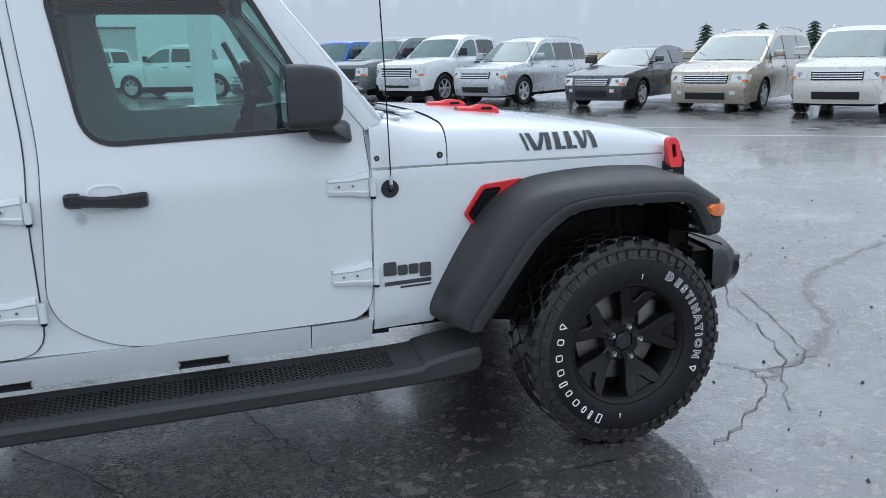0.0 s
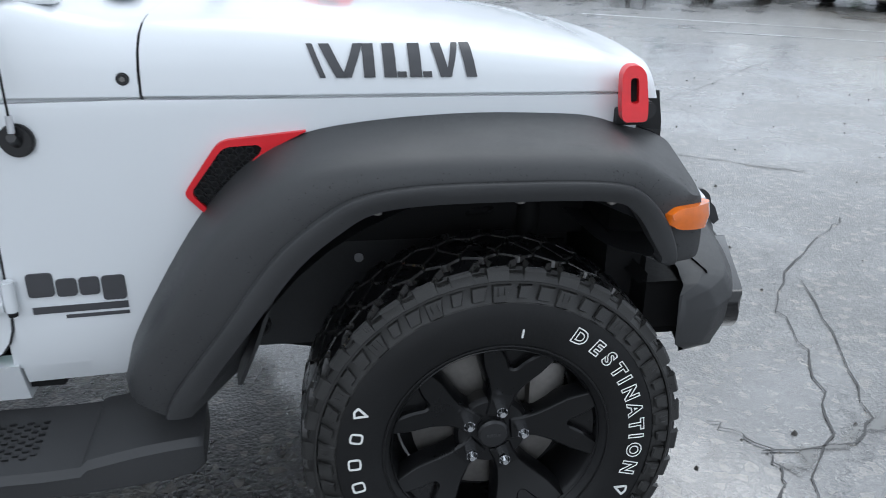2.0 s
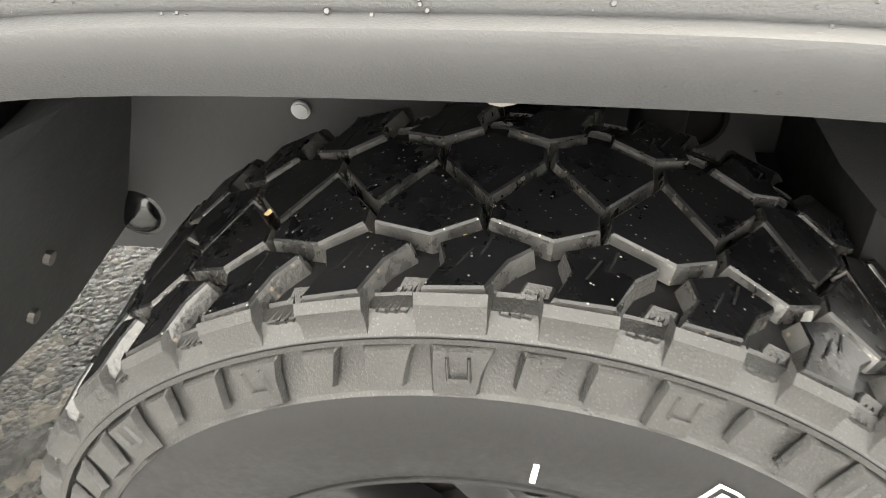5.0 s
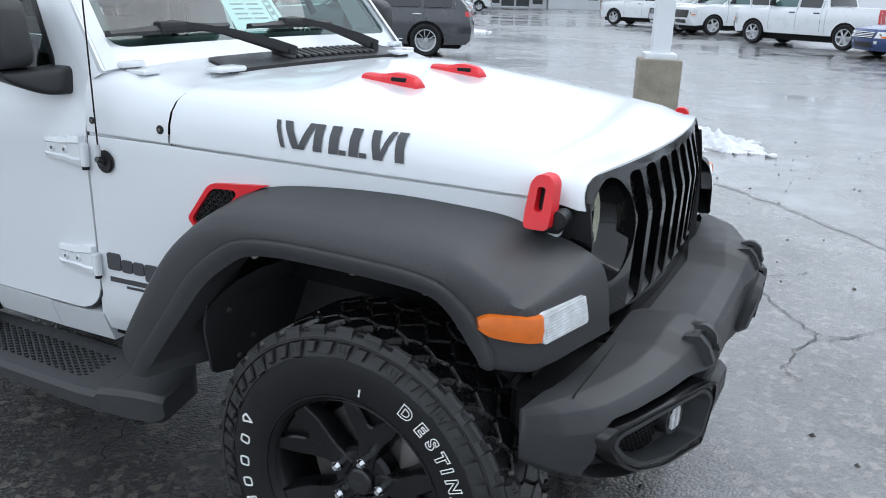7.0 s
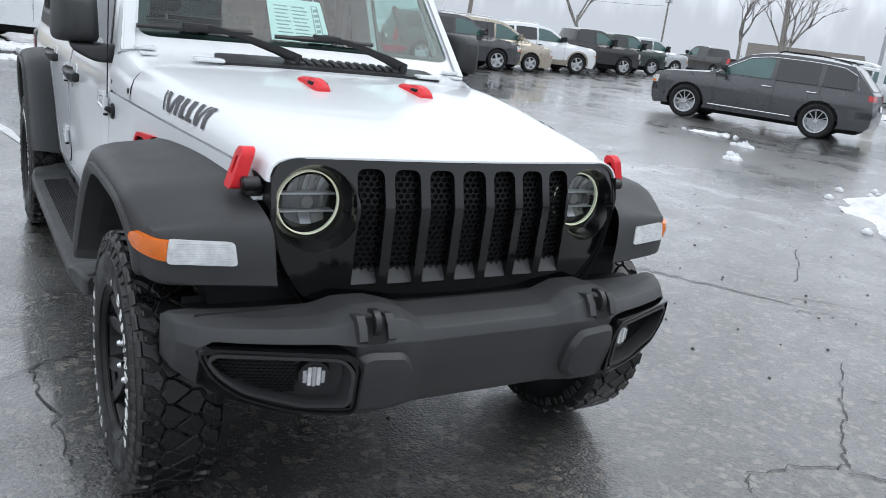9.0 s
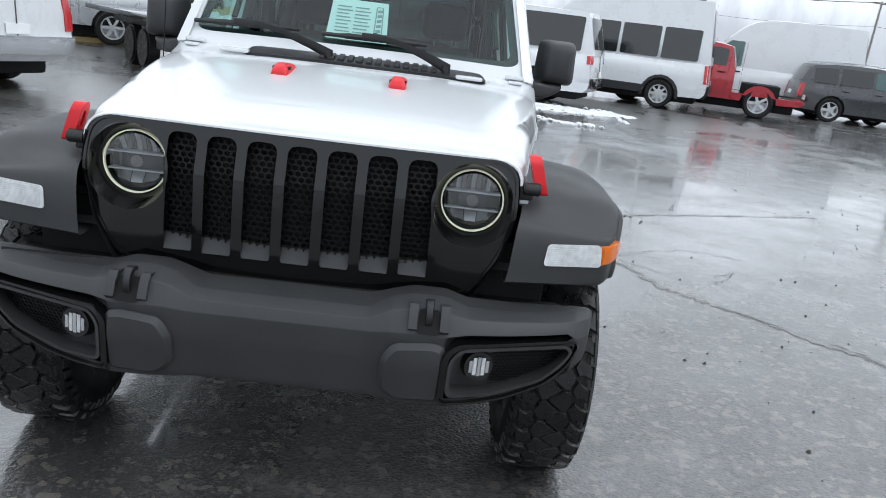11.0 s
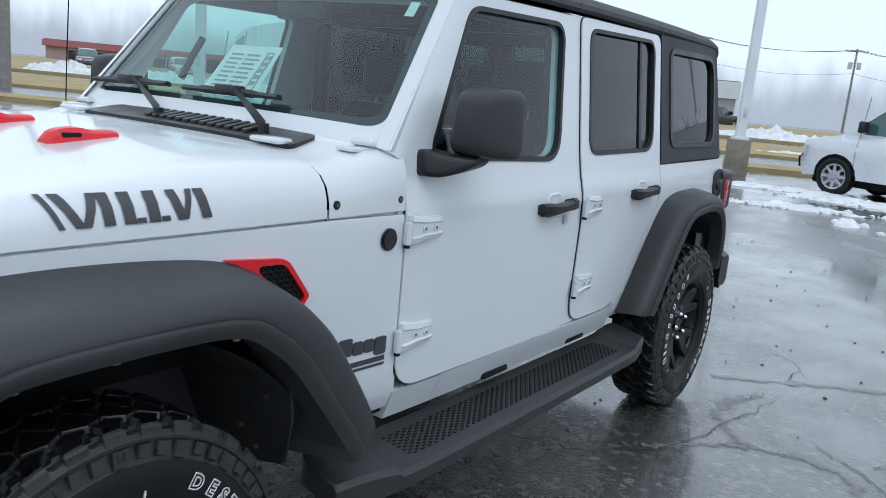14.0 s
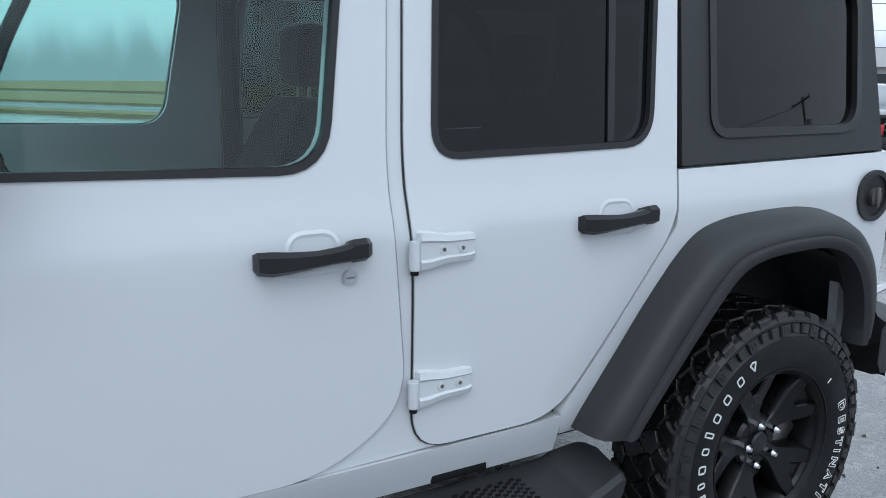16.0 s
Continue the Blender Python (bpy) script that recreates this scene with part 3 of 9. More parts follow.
def nose_row(dx, d):
    out = []
    for y, z in NOSE:
        n = Vector((0, y * (abs(y) / 0.6) ** 5, 0.35 * (z - 1.0) / 0.1)).normalized()
        out.append((grille_at(dx)(y, z)[0], y + n.y * d, z + n.z * d))
    return out


tip = nose_row(-0.012, 0.0045)
for f in (0.2, 0.4, 0.6, 0.8):
    rows.append([(p[0] + (q[0] - 0.418) * f, p[1] + (q[1] - p[1]) * f ** 1.6, p[2] + (q[2] - p[2]) * f ** 1.6) for p, q in zip(hood_row(0.27 + 0.148 * f), tip)])
rows += [tip, nose_row(-0.004, 0.003), nose_row(0.003, -0.0005), nose_row(0.0035, -0.006), nose_row(-0.02, -0.007)]
b = bmesh.new()
loft(b, rows)
hood = part("hood", b, WHITE, CAR, "white hood with a crowned top", sharp=40)
b = bmesh.new()
box(b, -0.6, 0.30, -0.57, 0.57, 0.72, 1.04)
part("engine_block", b, SHADOW, CAR)
# gap under the hood and cowl edges
for s in (1, -1):
    b = bmesh.new()
    loft(b, [[(x, s * (side_y(x, 1.08) - 0.014), lerp_table(x, SEAM) - 0.02), (x, s * (side_y(x, 1.08) - 0.014), lerp_table(x, SEAM) + 0.02)] for x in (-0.9, -0.66, -0.3, 0.0, 0.3)])
    part("seam_shadow", b, WHITE, CAR)
    b = bmesh.new()
    w, zs, k = lerp_table(-0.64, WIDTH) - 0.002, lerp_table(-0.64, SEAM), 0.150
    loft(b, [[(-0.6365 - d + 0.03 * (1 - ((w + o) / 0.76) ** 2), s * (w + o - 0.006), zs + f * k - 0.006) for d in (-0.002, 0.004)] for f, o in ((0.0, 0.0), (0.30, -0.004), (0.52, -0.014), (0.62, -0.024))])
    part("hood_gap", b, SEAL, CAR)

# cowl top behind the hood, with the black vent tray
rows = []
for x, zc, f in ((-0.6395, 1.230, 1.0), (-0.70, 1.232, 0.95), (-0.75, 1.243, 0.85), (-0.80, 1.254, 0.72), (-0.85, 1.262, 0.58), (-0.907, 1.270, 0.45)):
    w, zs = lerp_table(x, WIDTH) + 0.001, 1.086 - 0.02 * (x + 0.66)
    k = zc - zs
    half = [(w, zs), (w - 0.004 * f, zs + 0.30 * k), (w - 0.014 * f, zs + 0.52 * k), (w - 0.034 * f, zs + 0.70 * k), (w - 0.066 * f, zs + 0.82 * k), (w - 0.115 * f, zs + 0.893 * k), (w * 0.62, zs + 0.965 * k), (w * 0.42, zs + 0.992 * k), (w * 0.2, zs + 0.999 * k)]
    row = [(x, y, z) for y, z in half] + [(x, 0, zc)] + [(x, -y, z) for y, z in reversed(half)]
    rows.append([(q[0] + (0.03 * (1 - (q[1] / 0.76) ** 2) if x > -0.67 else 0), q[1], q[2]) for q in row])
b = bmesh.new()
loft(b, rows)
cowl = part("cowl_top", b, WHITE, CAR)
TRAY = rounded([(-0.44, -0.705), (0.545, -0.705), (0.52, -0.83), (-0.42, -0.83)], 0.03, 4)
at_tray = lambda y, x: (x, y, 1.232 + 0.014 * (1 - (y / 0.76) ** 2) - 0.19 * (x + 0.715))
b = bmesh.new()
sheet(b, TRAY, at_tray, cuts=(YC, ()), thick=1, back=lambda y, x: (x, y, at_tray(y, x)[2] - 0.015))
tray = part("cowl_vent", b, SATIN, CAR, "black ribbed vent tray under the wipers")
for i in range(13):
    y = -0.13 + i * 0.038
    b = bmesh.new()
    box(b, -0.815, -0.735, -0.012, 0.012, -0.004, 0.010, 0.004, m=None)
    for v in b.verts:
        v.co = Vector((v.co.x, v.co.y + y, v.co.z + at_tray(y, v.co.x)[2]))
    part("vent_rib", b, SATIN, tray)
for s, yy in ((1, 0.47), (-1, -0.47)):
    b = bmesh.new()
    box(b, -0.735, -0.675, yy - 0.055, yy + 0.055, 1.236, 1.252, 0.008, m=None)
    part("washer_cover", b, WHITE, CAR, "white hood corner block")

# side bolts on the cowl, the antenna and its blank badge
for s in (1, -1):
    for x, z in ((-0.887, 1.121), (-0.664, 1.117)):
        b = bmesh.new()
        cyl(b, (x, s * (side_y(x, z) + 0.004), z), (0, s, 0), 0.0115, 0.01, 16, bevel=0.002)
        bl = part("cowl_bolt", b, SATIN, CAR, "black recessed bolt")
        b = bmesh.new()
        cyl(b, (x, s * (side_y(x, z) + 0.0095), z), (0, s, 0), 0.005, 0.001, 6)
        part("bolt_socket", b, STEEL, bl)
    b = bmesh.new()
    y = side_y(-0.847, 1.018)
    cyl(b, (-0.847, s * (y + 0.004), 1.018), (0, s, 0), 0.030, 0.012, 28, bevel=0.004)
    disc = part("fender_badge" if s > 0 else "antenna_base", b, SATIN, CAR, "round black disc on the fender")
    if s > 0:
        b = bmesh.new()
        for dx, dz, w in ((-0.012, 0.006, 0.004), (0.0, 0.006, 0.004), (0.012, 0.006, 0.004), (0.0, -0.008, 0.012)):
            box(b, -0.847 + dx - w, -0.847 + dx + w, y + 0.0095, y + 0.0115, 1.018 + dz - 0.003, 1.018 + dz + 0.003)
        part("badge_relief", b, PLASTIC, disc)
    else:
        b = bmesh.new()
        cyl(b, (-0.847, -(y + 0.016), 1.022), (0, -1, 0.5), 0.012, 0.03, 16, r2=0.008)
        part("antenna_socket", b, SATIN, disc)
        b = bmesh.new()
        cyl(b, (-0.847, -(y + 0.022), 1.050), (0, 0.0, 1), 0.006, 0.03, 12)
        part("antenna_collar", b, ALLOY, disc)
        b = bmesh.new()
        tube(b, [(-0.847, -(y + 0.022), 1.05), (-0.853, -(y + 0.018), 1.4), (-0.865, -(y + 0.010), 1.86)], 0.0022, 6)
        part("antenna_mast", b, SHADOW, disc)


# ---- flares, lamps, grille, bumper ----
FLARE_F = [  # inner edge on the body, crease, outer, lip, return
    [(-0.712, 0.762, 0.553), (-0.700, 0.880, 0.562), (-0.675, 0.925, 0.558), (-0.625, 0.938, 0.537), (-0.583, 0.936, 0.533), (-0.512, 0.80, 0.540)],
    [(-0.712, 0.762, 0.600), (-0.695, 0.890, 0.610), (-0.668, 0.930, 0.606), (-0.602, 0.940, 0.588), (-0.557, 0.938, 0.580), (-0.495, 0.80, 0.585)],
    [(-0.645, 0.760, 0.726), (-0.618, 0.895, 0.732), (-0.590, 0.932, 0.727), (-0.508, 0.941, 0.712), (-0.466, 0.938, 0.700), (-0.432, 0.81, 0.700)],
    [(-0.556, 0.755, 0.862), (-0.526, 0.892, 0.862), (-0.498, 0.930, 0.853), (-0.414, 0.940, 0.838), (-0.374, 0.936, 0.817), (-0.360, 0.84, 0.817)],
    [(-0.464, 0.745, 0.956), (-0.436, 0.885, 0.944), (-0.412, 0.928, 0.928), (-0.328, 0.940, 0.910), (-0.295, 0.936, 0.882), (-0.29, 0.88, 0.882)],
    [(-0.360, 0.728, 1.005), (-0.340, 0.880, 0.990), (-0.322, 0.926, 0.970), (-0.262, 0.940, 0.944), (-0.240, 0.936, 0.912), (-0.238, 0.88, 0.912)],
    [(-0.210, 0.708, 1.024), (-0.202, 0.876, 1.006), (-0.194, 0.926, 0.984), (-0.166, 0.940, 0.958), (-0.158, 0.936, 0.923), (-0.158, 0.88, 0.923)],
    [(-0.02, 0.675, 1.026), (-0.02, 0.873, 1.008), (-0.02, 0.926, 0.986), (-0.02, 0.940, 0.960), (-0.02, 0.936, 0.925), (-0.02, 0.88, 0.925)],
    [(0.15, 0.650, 1.016), (0.15, 0.870, 1.002), (0.15, 0.924, 0.980), (0.14, 0.939, 0.956), (0.138, 0.935, 0.921), (0.138, 0.88, 0.921)],
    [(0.235, 0.636, 1.006), (0.245, 0.866, 0.990), (0.240, 0.922, 0.970), (0.218, 0.938, 0.944), (0.205, 0.934, 0.912), (0.205, 0.88, 0.912)],
    [(0.305, 0.624, 0.985), (0.310, 0.852, 0.955), (0.304, 0.909, 0.940), (0.262, 0.930, 0.914), (0.240, 0.928, 0.886), (0.240, 0.88, 0.886)],
    [(0.395, 0.614, 0.958), (0.369, 0.842, 0.918), (0.356, 0.896, 0.908), (0.292, 0.922, 0.880), (0.265, 0.922, 0.852), (0.265, 0.88, 0.852)],
    [(0.446, 0.602, 0.912), (0.400, 0.836, 0.898), (0.380, 0.886, 0.892), (0.311, 0.916, 0.852), (0.281, 0.918, 0.826), (0.281, 0.88, 0.826)],
    [(0.462, 0.592, 0.800), (0.412, 0.832, 0.796), (0.391, 0.882, 0.798), (0.331, 0.911, 0.800), (0.301, 0.914, 0.796), (0.301, 0.88, 0.796)],
    [(0.438, 0.587, 0.765), (0.388, 0.822, 0.767), (0.370, 0.874, 0.770), (0.325, 0.900, 0.775), (0.303, 0.906, 0.780), (0.303, 0.87, 0.780)],
    [(0.20, 0.60, 0.790), (0.22, 0.79, 0.785), (0.25, 0.85, 0.785), (0.28, 0.87, 0.785), (0.30, 0.878, 0.785), (0.31, 0.87, 0.785)],
]
FLARE_R = [
    [(-2.385, 0.795, 0.548), (-2.370, 0.880, 0.562), (-2.388, 0.920, 0.560), (-2.440, 0.936, 0.558), (-2.475, 0.934, 0.556), (-2.48, 0.88, 0.562)],
    [(-2.415, 0.800, 0.600), (-2.400, 0.888, 0.612), (-2.420, 0.926, 0.610), (-2.470, 0.938, 0.604), (-2.505, 0.935, 0.598), (-2.51, 0.88, 0.600)],
    [(-2.500, 0.804, 0.715), (-2.486, 0.888, 0.722), (-2.505, 0.926, 0.718), (-2.552, 0.936, 0.708), (-2.590, 0.933, 0.700), (-2.60, 0.88, 0.700)],
    [(-2.620, 0.804, 0.868), (-2.606, 0.885, 0.868), (-2.622, 0.924, 0.862), (-2.668, 0.935, 0.848), (-2.705, 0.932, 0.832), (-2.71, 0.88, 0.832)],
    [(-2.740, 0.802, 0.992), (-2.728, 0.880, 0.984), (-2.738, 0.922, 0.972), (-2.768, 0.934, 0.945), (-2.795, 0.931, 0.918), (-2.80, 0.88, 0.918)],
    [(-2.850, 0.800, 1.034), (-2.846, 0.876, 1.024), (-2.850, 0.920, 1.008), (-2.868, 0.933, 0.978), (-2.880, 0.930, 0.948), (-2.88, 0.88, 0.948)],
    [(-3.010, 0.800, 1.048), (-3.010, 0.874, 1.038), (-3.008, 0.919, 1.020), (-3.005, 0.932, 0.990), (-3.005, 0.929, 0.958), (-3.00, 0.88, 0.958)],
    [(-3.190, 0.797, 1.046), (-3.175, 0.872, 1.036), (-3.168, 0.917, 1.018), (-3.148, 0.930, 0.985), (-3.140, 0.927, 0.954), (-3.14, 0.88, 0.954)],
    [(-3.330, 0.794, 1.010), (-3.312, 0.868, 0.998), (-3.300, 0.912, 0.980), (-3.262, 0.926, 0.945), (-3.245, 0.923, 0.916), (-3.24, 0.87, 0.916)],
    [(-3.430, 0.790, 0.900), (-3.412, 0.862, 0.892), (-3.398, 0.906, 0.880), (-3.345, 0.920, 0.856), (-3.322, 0.917, 0.836), (-3.315, 0.86, 0.836)],
    [(-3.480, 0.785, 0.760), (-3.462, 0.855, 0.755), (-3.446, 0.898, 0.750), (-3.390, 0.912, 0.736), (-3.366, 0.909, 0.724), (-3.36, 0.85, 0.724)],
    [(-3.495, 0.780, 0.640), (-3.478, 0.845, 0.640), (-3.462, 0.885, 0.640), (-3.405, 0.900, 0.634), (-3.382, 0.897, 0.630), (-3.37, 0.84, 0.630)],
]


def flare(s, keys):
    b = bmesh.new()
    fine = []
    for row in smooth_rows(keys, 4):
        p = [Vector(q) for q in row]
        # round the shoulder and groove the lip
        r = [p[0], p[0].lerp(p[1], 0.5), p[1].lerp(p[0], 0.12), p[1].lerp(p[2], 0.35) + (p[1] - (p[0] + p[2]) / 2) * 0.10, p[2].lerp(p[1], 0.12) + (p[2] - (p[1] + p[3]) / 2) * 0.04, p[2].lerp(p[3], 0.30), p[2].lerp(p[3], 0.84), p[2].lerp(p[3], 0.95) + Vector((0, -0.002, 0)), p[3] + Vector((0, 0.0085, 0)), p[3].lerp(p[4], 0.12) + Vector((0, 0.011, 0)), p[3].lerp(p[4], 0.55) + Vector((0, 0.010, 0)), p[4] + Vector((0, 0.003, 0)), p[5]]
        fine.append([(q.x, s * q.y, q.z) for q in r])
    loft(b, fine)
    return b


def beads(s, keys, n, seed):
    """Beads of rain water on a flare: small domes of many sizes, most of them on its upright face and along the lip."""
    rnd = random.Random(seed)
    rows = smooth_rows(keys, 4)
    b = bmesh.new()
    for _ in range(n):
        i, u = rnd.randrange(len(rows) - 9), rnd.random()
        j = rnd.choice((1, 2, 2, 2, 2, 3))
        v = rnd.random() if j < 3 else rnd.uniform(0.15, 0.6)
        q = rows[i][j].lerp(rows[i][j + 1], v).lerp(rows[i + 1][j].lerp(rows[i + 1][j + 1], v), u)
        t1 = (rows[i + 1][j] - rows[i][j]).normalized()
        nn = t1.cross(rows[i][j + 1] - rows[i][j]).normalized()
        nn = nn if nn.y + nn.z > 0 else -nn
        t2 = nn.cross(t1)
        r = rnd.choice((0.0005, 0.0006, 0.0008, 0.0012)) * rnd.uniform(0.7, 1.2)
        q = q + nn * (0.0005 if j < 3 else 0.009)
        ring_ = [[b.verts.new((c.x, s * c.y, c.z)) for c in [q + (t1 * math.cos(k * math.pi / 3) + t2 * math.sin(k * math.pi / 3)) * r * f + nn * r * h for k in range(6)]] for f, h in ((1.0, 0.0), (0.75, 0.45))]
        for k in range(6):
            b.faces.new((ring_[0][k - 1], ring_[0][k], ring_[1][k], ring_[1][k - 1]))
        b.faces.new(ring_[1])
    return b


for s in (1, -1):
    ff = part("front_flare", flare(s, FLARE_F), PLASTIC, CAR, "grained black plastic wheel flare", sharp=45)
    part("rear_flare", flare(s, FLARE_R), PLASTIC, CAR, "grained black plastic wheel flare", sharp=45)
    tagged(part("water_bead", beads(s, FLARE_F, 700, 11 + s), WATER, ff, "clear beads of rain water"), kind="stuff")
    # wheel liners: a vault over each wheel and a wall behind it
    for cx, r, y0 in ((0.0, 0.545, 0.47), (-3.008, 0.56, 0.47)):
        b = bmesh.new()
        arc = [radians(a) for a in (range(46, 151, 8) if cx == 0 else range(30, 172, 10))]
        zc = 0.385 if cx == 0 else 0.40
        pts = [(cx + r * math.cos(a) * (1.0 if math.cos(a) < 0 else 0.98), min(zc + r * math.sin(a), 0.925 if cx == 0 else 0.955)) for a in arc]
        loft(b, [[(x, s * y0, z), (x, s * 0.60, z), (x, s * 0.885, z)] for x, z in pts])
        part("wheel_liner", b, LINER, CAR, "dark grey wheel arch liner")
        b = bmesh.new()
        sheet(b, pts + [(pts[-1][0] - 0.10, 0.60), (pts[-1][0] - 0.10, 0.42), (pts[0][0] + 0.02, 0.42)], lambda u, v, yy=s * y0: (u, yy, v))
        lw_ = part("liner_wall", b, LINER, CAR)
        b = bmesh.new()
        cyl(b, (cx - 0.25, s * (y0 + 0.004), 0.64), (0, s, 0), 0.011, 0.008, 16, bevel=0.002)
        part("liner_screw", b, ALLOY, lw_, "bright screw head")
        # near-black disc on the uncut wall paints the shade of a hole
        b = bmesh.new()
        lathe(b, [(0.0, 0.001), (0.030, 0.001), (0.033, 0.004), (0.037, 0.004), (0.039, 0.0)], 28)
        bmesh.ops.transform(b, matrix=pose(cx + 0.17, s * y0, 0.64, 0, 0, 0 if s > 0 else 180), verts=b.verts)
        part("access_hole", b, SHADOW, lw_, "dark round access hole")
        b = bmesh.new()
        lathe(b, [(0.0, 0.010), (0.016, 0.009), (0.026, 0.006), (0.031, 0.001), (0.036, 0.0)], 28)
        bmesh.ops.transform(b, matrix=pose(cx - 0.50, s * y0, 0.478, 0, 0, 0 if s > 0 else 180), verts=b.verts)
        part("liner_plug", b, GLOSSB, lw_, "round black rubber plug")
        # near-black bars on the uncut wall paint the shade of slots
        for x0, z0, w in ((0.23, 0.66, 0.022), (0.30, 0.63, 0.015), (0.27, 0.57, 0.03)):
            b = bmesh.new()
            box(b, cx + x0 - w, cx + x0 + w, s * y0 - 0.003, s * y0 + 0.003, z0 - 0.006, z0 + 0.006, 0.002)
            part("liner_slot", b, SHADOW, lw_)
    # liner details: the rear splash shield curves up under the flare and carries a few screws
    shield_x = lambda z, o=0.0: lerp_table(z, ((0.44, -0.530), (0.62, -0.462), (0.76, -0.415), (0.84, -0.370), (0.885, -0.318), (0.908, -0.245), (0.916, -0.17))) + o
    b = bmesh.new()
    sheet(b, rounded([(0.37, 0.46), (0.62, 0.45), (0.79, 0.50), (0.868, 0.66), (0.895, 0.80), (0.905, 0.916), (0.37, 0.916)], 0.02), lambda y, z: (shield_x(z), s * y, z), cuts=((), (0.62, 0.70, 0.76, 0.80, 0.84, 0.865, 0.885, 0.90, 0.908)), thick=1, back=lambda y, z: (shield_x(z, -0.008), s * y, z))
    sp = part("splash_shield", b, LINER, CAR, "grey plastic splash shield with screws")
    for y, z in ((0.80, 0.70), (0.70, 0.52), (0.665, 0.572), (0.76, 0.865)):
        b = bmesh.new()
        cyl(b, (shield_x(z, 0.003), s * y, z), (1, 0, -0.35), 0.008, 0.008, 10)
        part("shield_screw", b, STEEL, sp)
    for x, z in ((-0.235, 0.909), (0.02, 0.920), (0.19, 0.912)):
        b = bmesh.new()
        cyl(b, (x, s * 0.920, z + 0.002), (0, 0, 1), 0.009, 0.010, 10)
        part("flare_clip", b, STEEL, ff)
    # marker lamps in the flare's nose
    def nose(y, z, o=0.006):
        k = (0.898 - z) / 0.10
        return (0.400 + 0.013 * k + 0.20 * (0.840 - y) + o, s * y, z)
    LW = rounded([(0.690, 0.826), (0.860, 0.830), (0.855, 0.891), (0.698, 0.887)], 0.012, 4)
    b = bmesh.new()
    sheet(b, LW, lambda y, z: nose(y, z, 0.008), cuts=((0.72, 0.80), (0.84,)), thick=1, back=lambda y, z: nose(y, z, -0.03))
    lw = part("position_lamp", b, LENS, ff, "clear ribbed lamp lens")
    for i in range(9):
        b = bmesh.new()
        z0 = 0.833 + i * 0.006
        sheet(b, [(0.70, z0), (0.848, z0), (0.848, z0 + 0.0025), (0.70, z0 + 0.0025)], lambda y, z: nose(y, z, 0.0095), thick=1, back=lambda y, z: nose(y, z, 0.007))
        part("lens_rib", b, LENS, lw)
    b = bmesh.new()
    keys = []
    for t, x, y, zl, zh in ((0, 0.410, 0.862, 0.836, 0.888), (1, 0.399, 0.881, 0.839, 0.889), (2, 0.384, 0.895, 0.842, 0.891), (3, 0.358, 0.912, 0.847, 0.893), (4, 0.326, 0.924, 0.853, 0.893), (5, 0.306, 0.930, 0.865, 0.884)):
        keys.append([(x - 0.015, s * (y - 0.02), zl), (x, s * y, zl), (x + 0.004, s * (y + 0.003), (zl + zh) / 2), (x, s * y, zh), (x - 0.015, s * (y - 0.02), zh)])
    loft(b, smooth_rows(keys, 3), cap=True)
    part("side_marker", b, AMBER, ff, "amber side marker lens")

    # red fender vent
    V = [(-0.532, 0.846), (-0.582, 0.905), (-0.512, 1.002), (-0.350, 1.012), (-0.435, 0.975)]
    VI = [(-0.534, 0.872), (-0.562, 0.905), (-0.502, 0.984), (-0.437, 0.985), (-0.470, 0.955)]
    out, inn = rounded(V, [0.012, 0.012, 0.02, 0.006, 0.05], 4), inset(rounded(VI, [0.008, 0.008, 0.012, 0.012, 0.03], 4), -0.006)
    b = bmesh.new()
    ring(b, out, inn, on_side(s, 0.013), on_side(s, -0.002))
    vent = part("fender_vent", b, RED, CAR, "red fender vent surround")
    # near-black sheet over the fender stands in for shade inside the vent
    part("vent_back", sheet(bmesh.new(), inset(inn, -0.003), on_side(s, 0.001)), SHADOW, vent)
    for i in range(9):
        z = 0.88 + i * 0.0125
        for j in range(5):
            x = -0.565 + j * 0.018 + (i % 2) * 0.009 + (z - 0.88) * 0.35
            xx = [p for p in inn]
            if not (min(p[0] for p in inn) < x < max(p[0] for p in inn)):
                continue
            inside = sum(((xx[k - 1][1] > z) != (xx[k][1] > z)) and x < (xx[k][0] - xx[k - 1][0]) * (z - xx[k - 1][1]) / (xx[k][1] - xx[k - 1][1]) + xx[k - 1][0] for k in range(len(xx))) % 2
            if inside:
                b = bmesh.new()
                hexo = [(x + 0.0085 * math.cos(a), z + 0.0075 * math.sin(a)) for a in [k * math.pi / 3 for k in range(6)]]
                ring(b, hexo, inset(hexo, 0.0018), on_side(s, 0.007), on_side(s, 0.001))
                part("vent_cell", b, SATIN, vent)

    # hood latch: red rubber strap over a black catch
    def latch_at(u, v, o):
        x, z = 0.318 + 0.01 * (v - 0.06), 1.008 + v
        y = 0.655 - 0.30 * v + o
        return (x + u - 0.12 * o, s * y, z)
    OUTL = rounded([(-0.026, -0.006), (0.028, -0.006), (0.030, 0.03), (0.027, 0.088), (0.014, 0.104), (-0.012, 0.104), (-0.025, 0.088), (-0.028, 0.03)], 0.012, 4)
    SLOT = rounded([(-0.008, 0.030), (0.010, 0.030), (0.010, 0.080), (-0.008, 0.080)], 0.008, 4)
    b = bmesh.new()
    sheet(b, OUTL, lambda u, v: latch_at(u, v, 0.034), holes=[SLOT], cuts=((), (0.03, 0.05, 0.08)), thick=1, back=lambda u, v: latch_at(u, v, 0.0))
    bmesh.ops.bevel(b, geom=[e for e in b.edges if len(e.link_faces) == 2 and e.calc_face_angle() > 1.2], offset=0.004, segments=2, affect="EDGES")
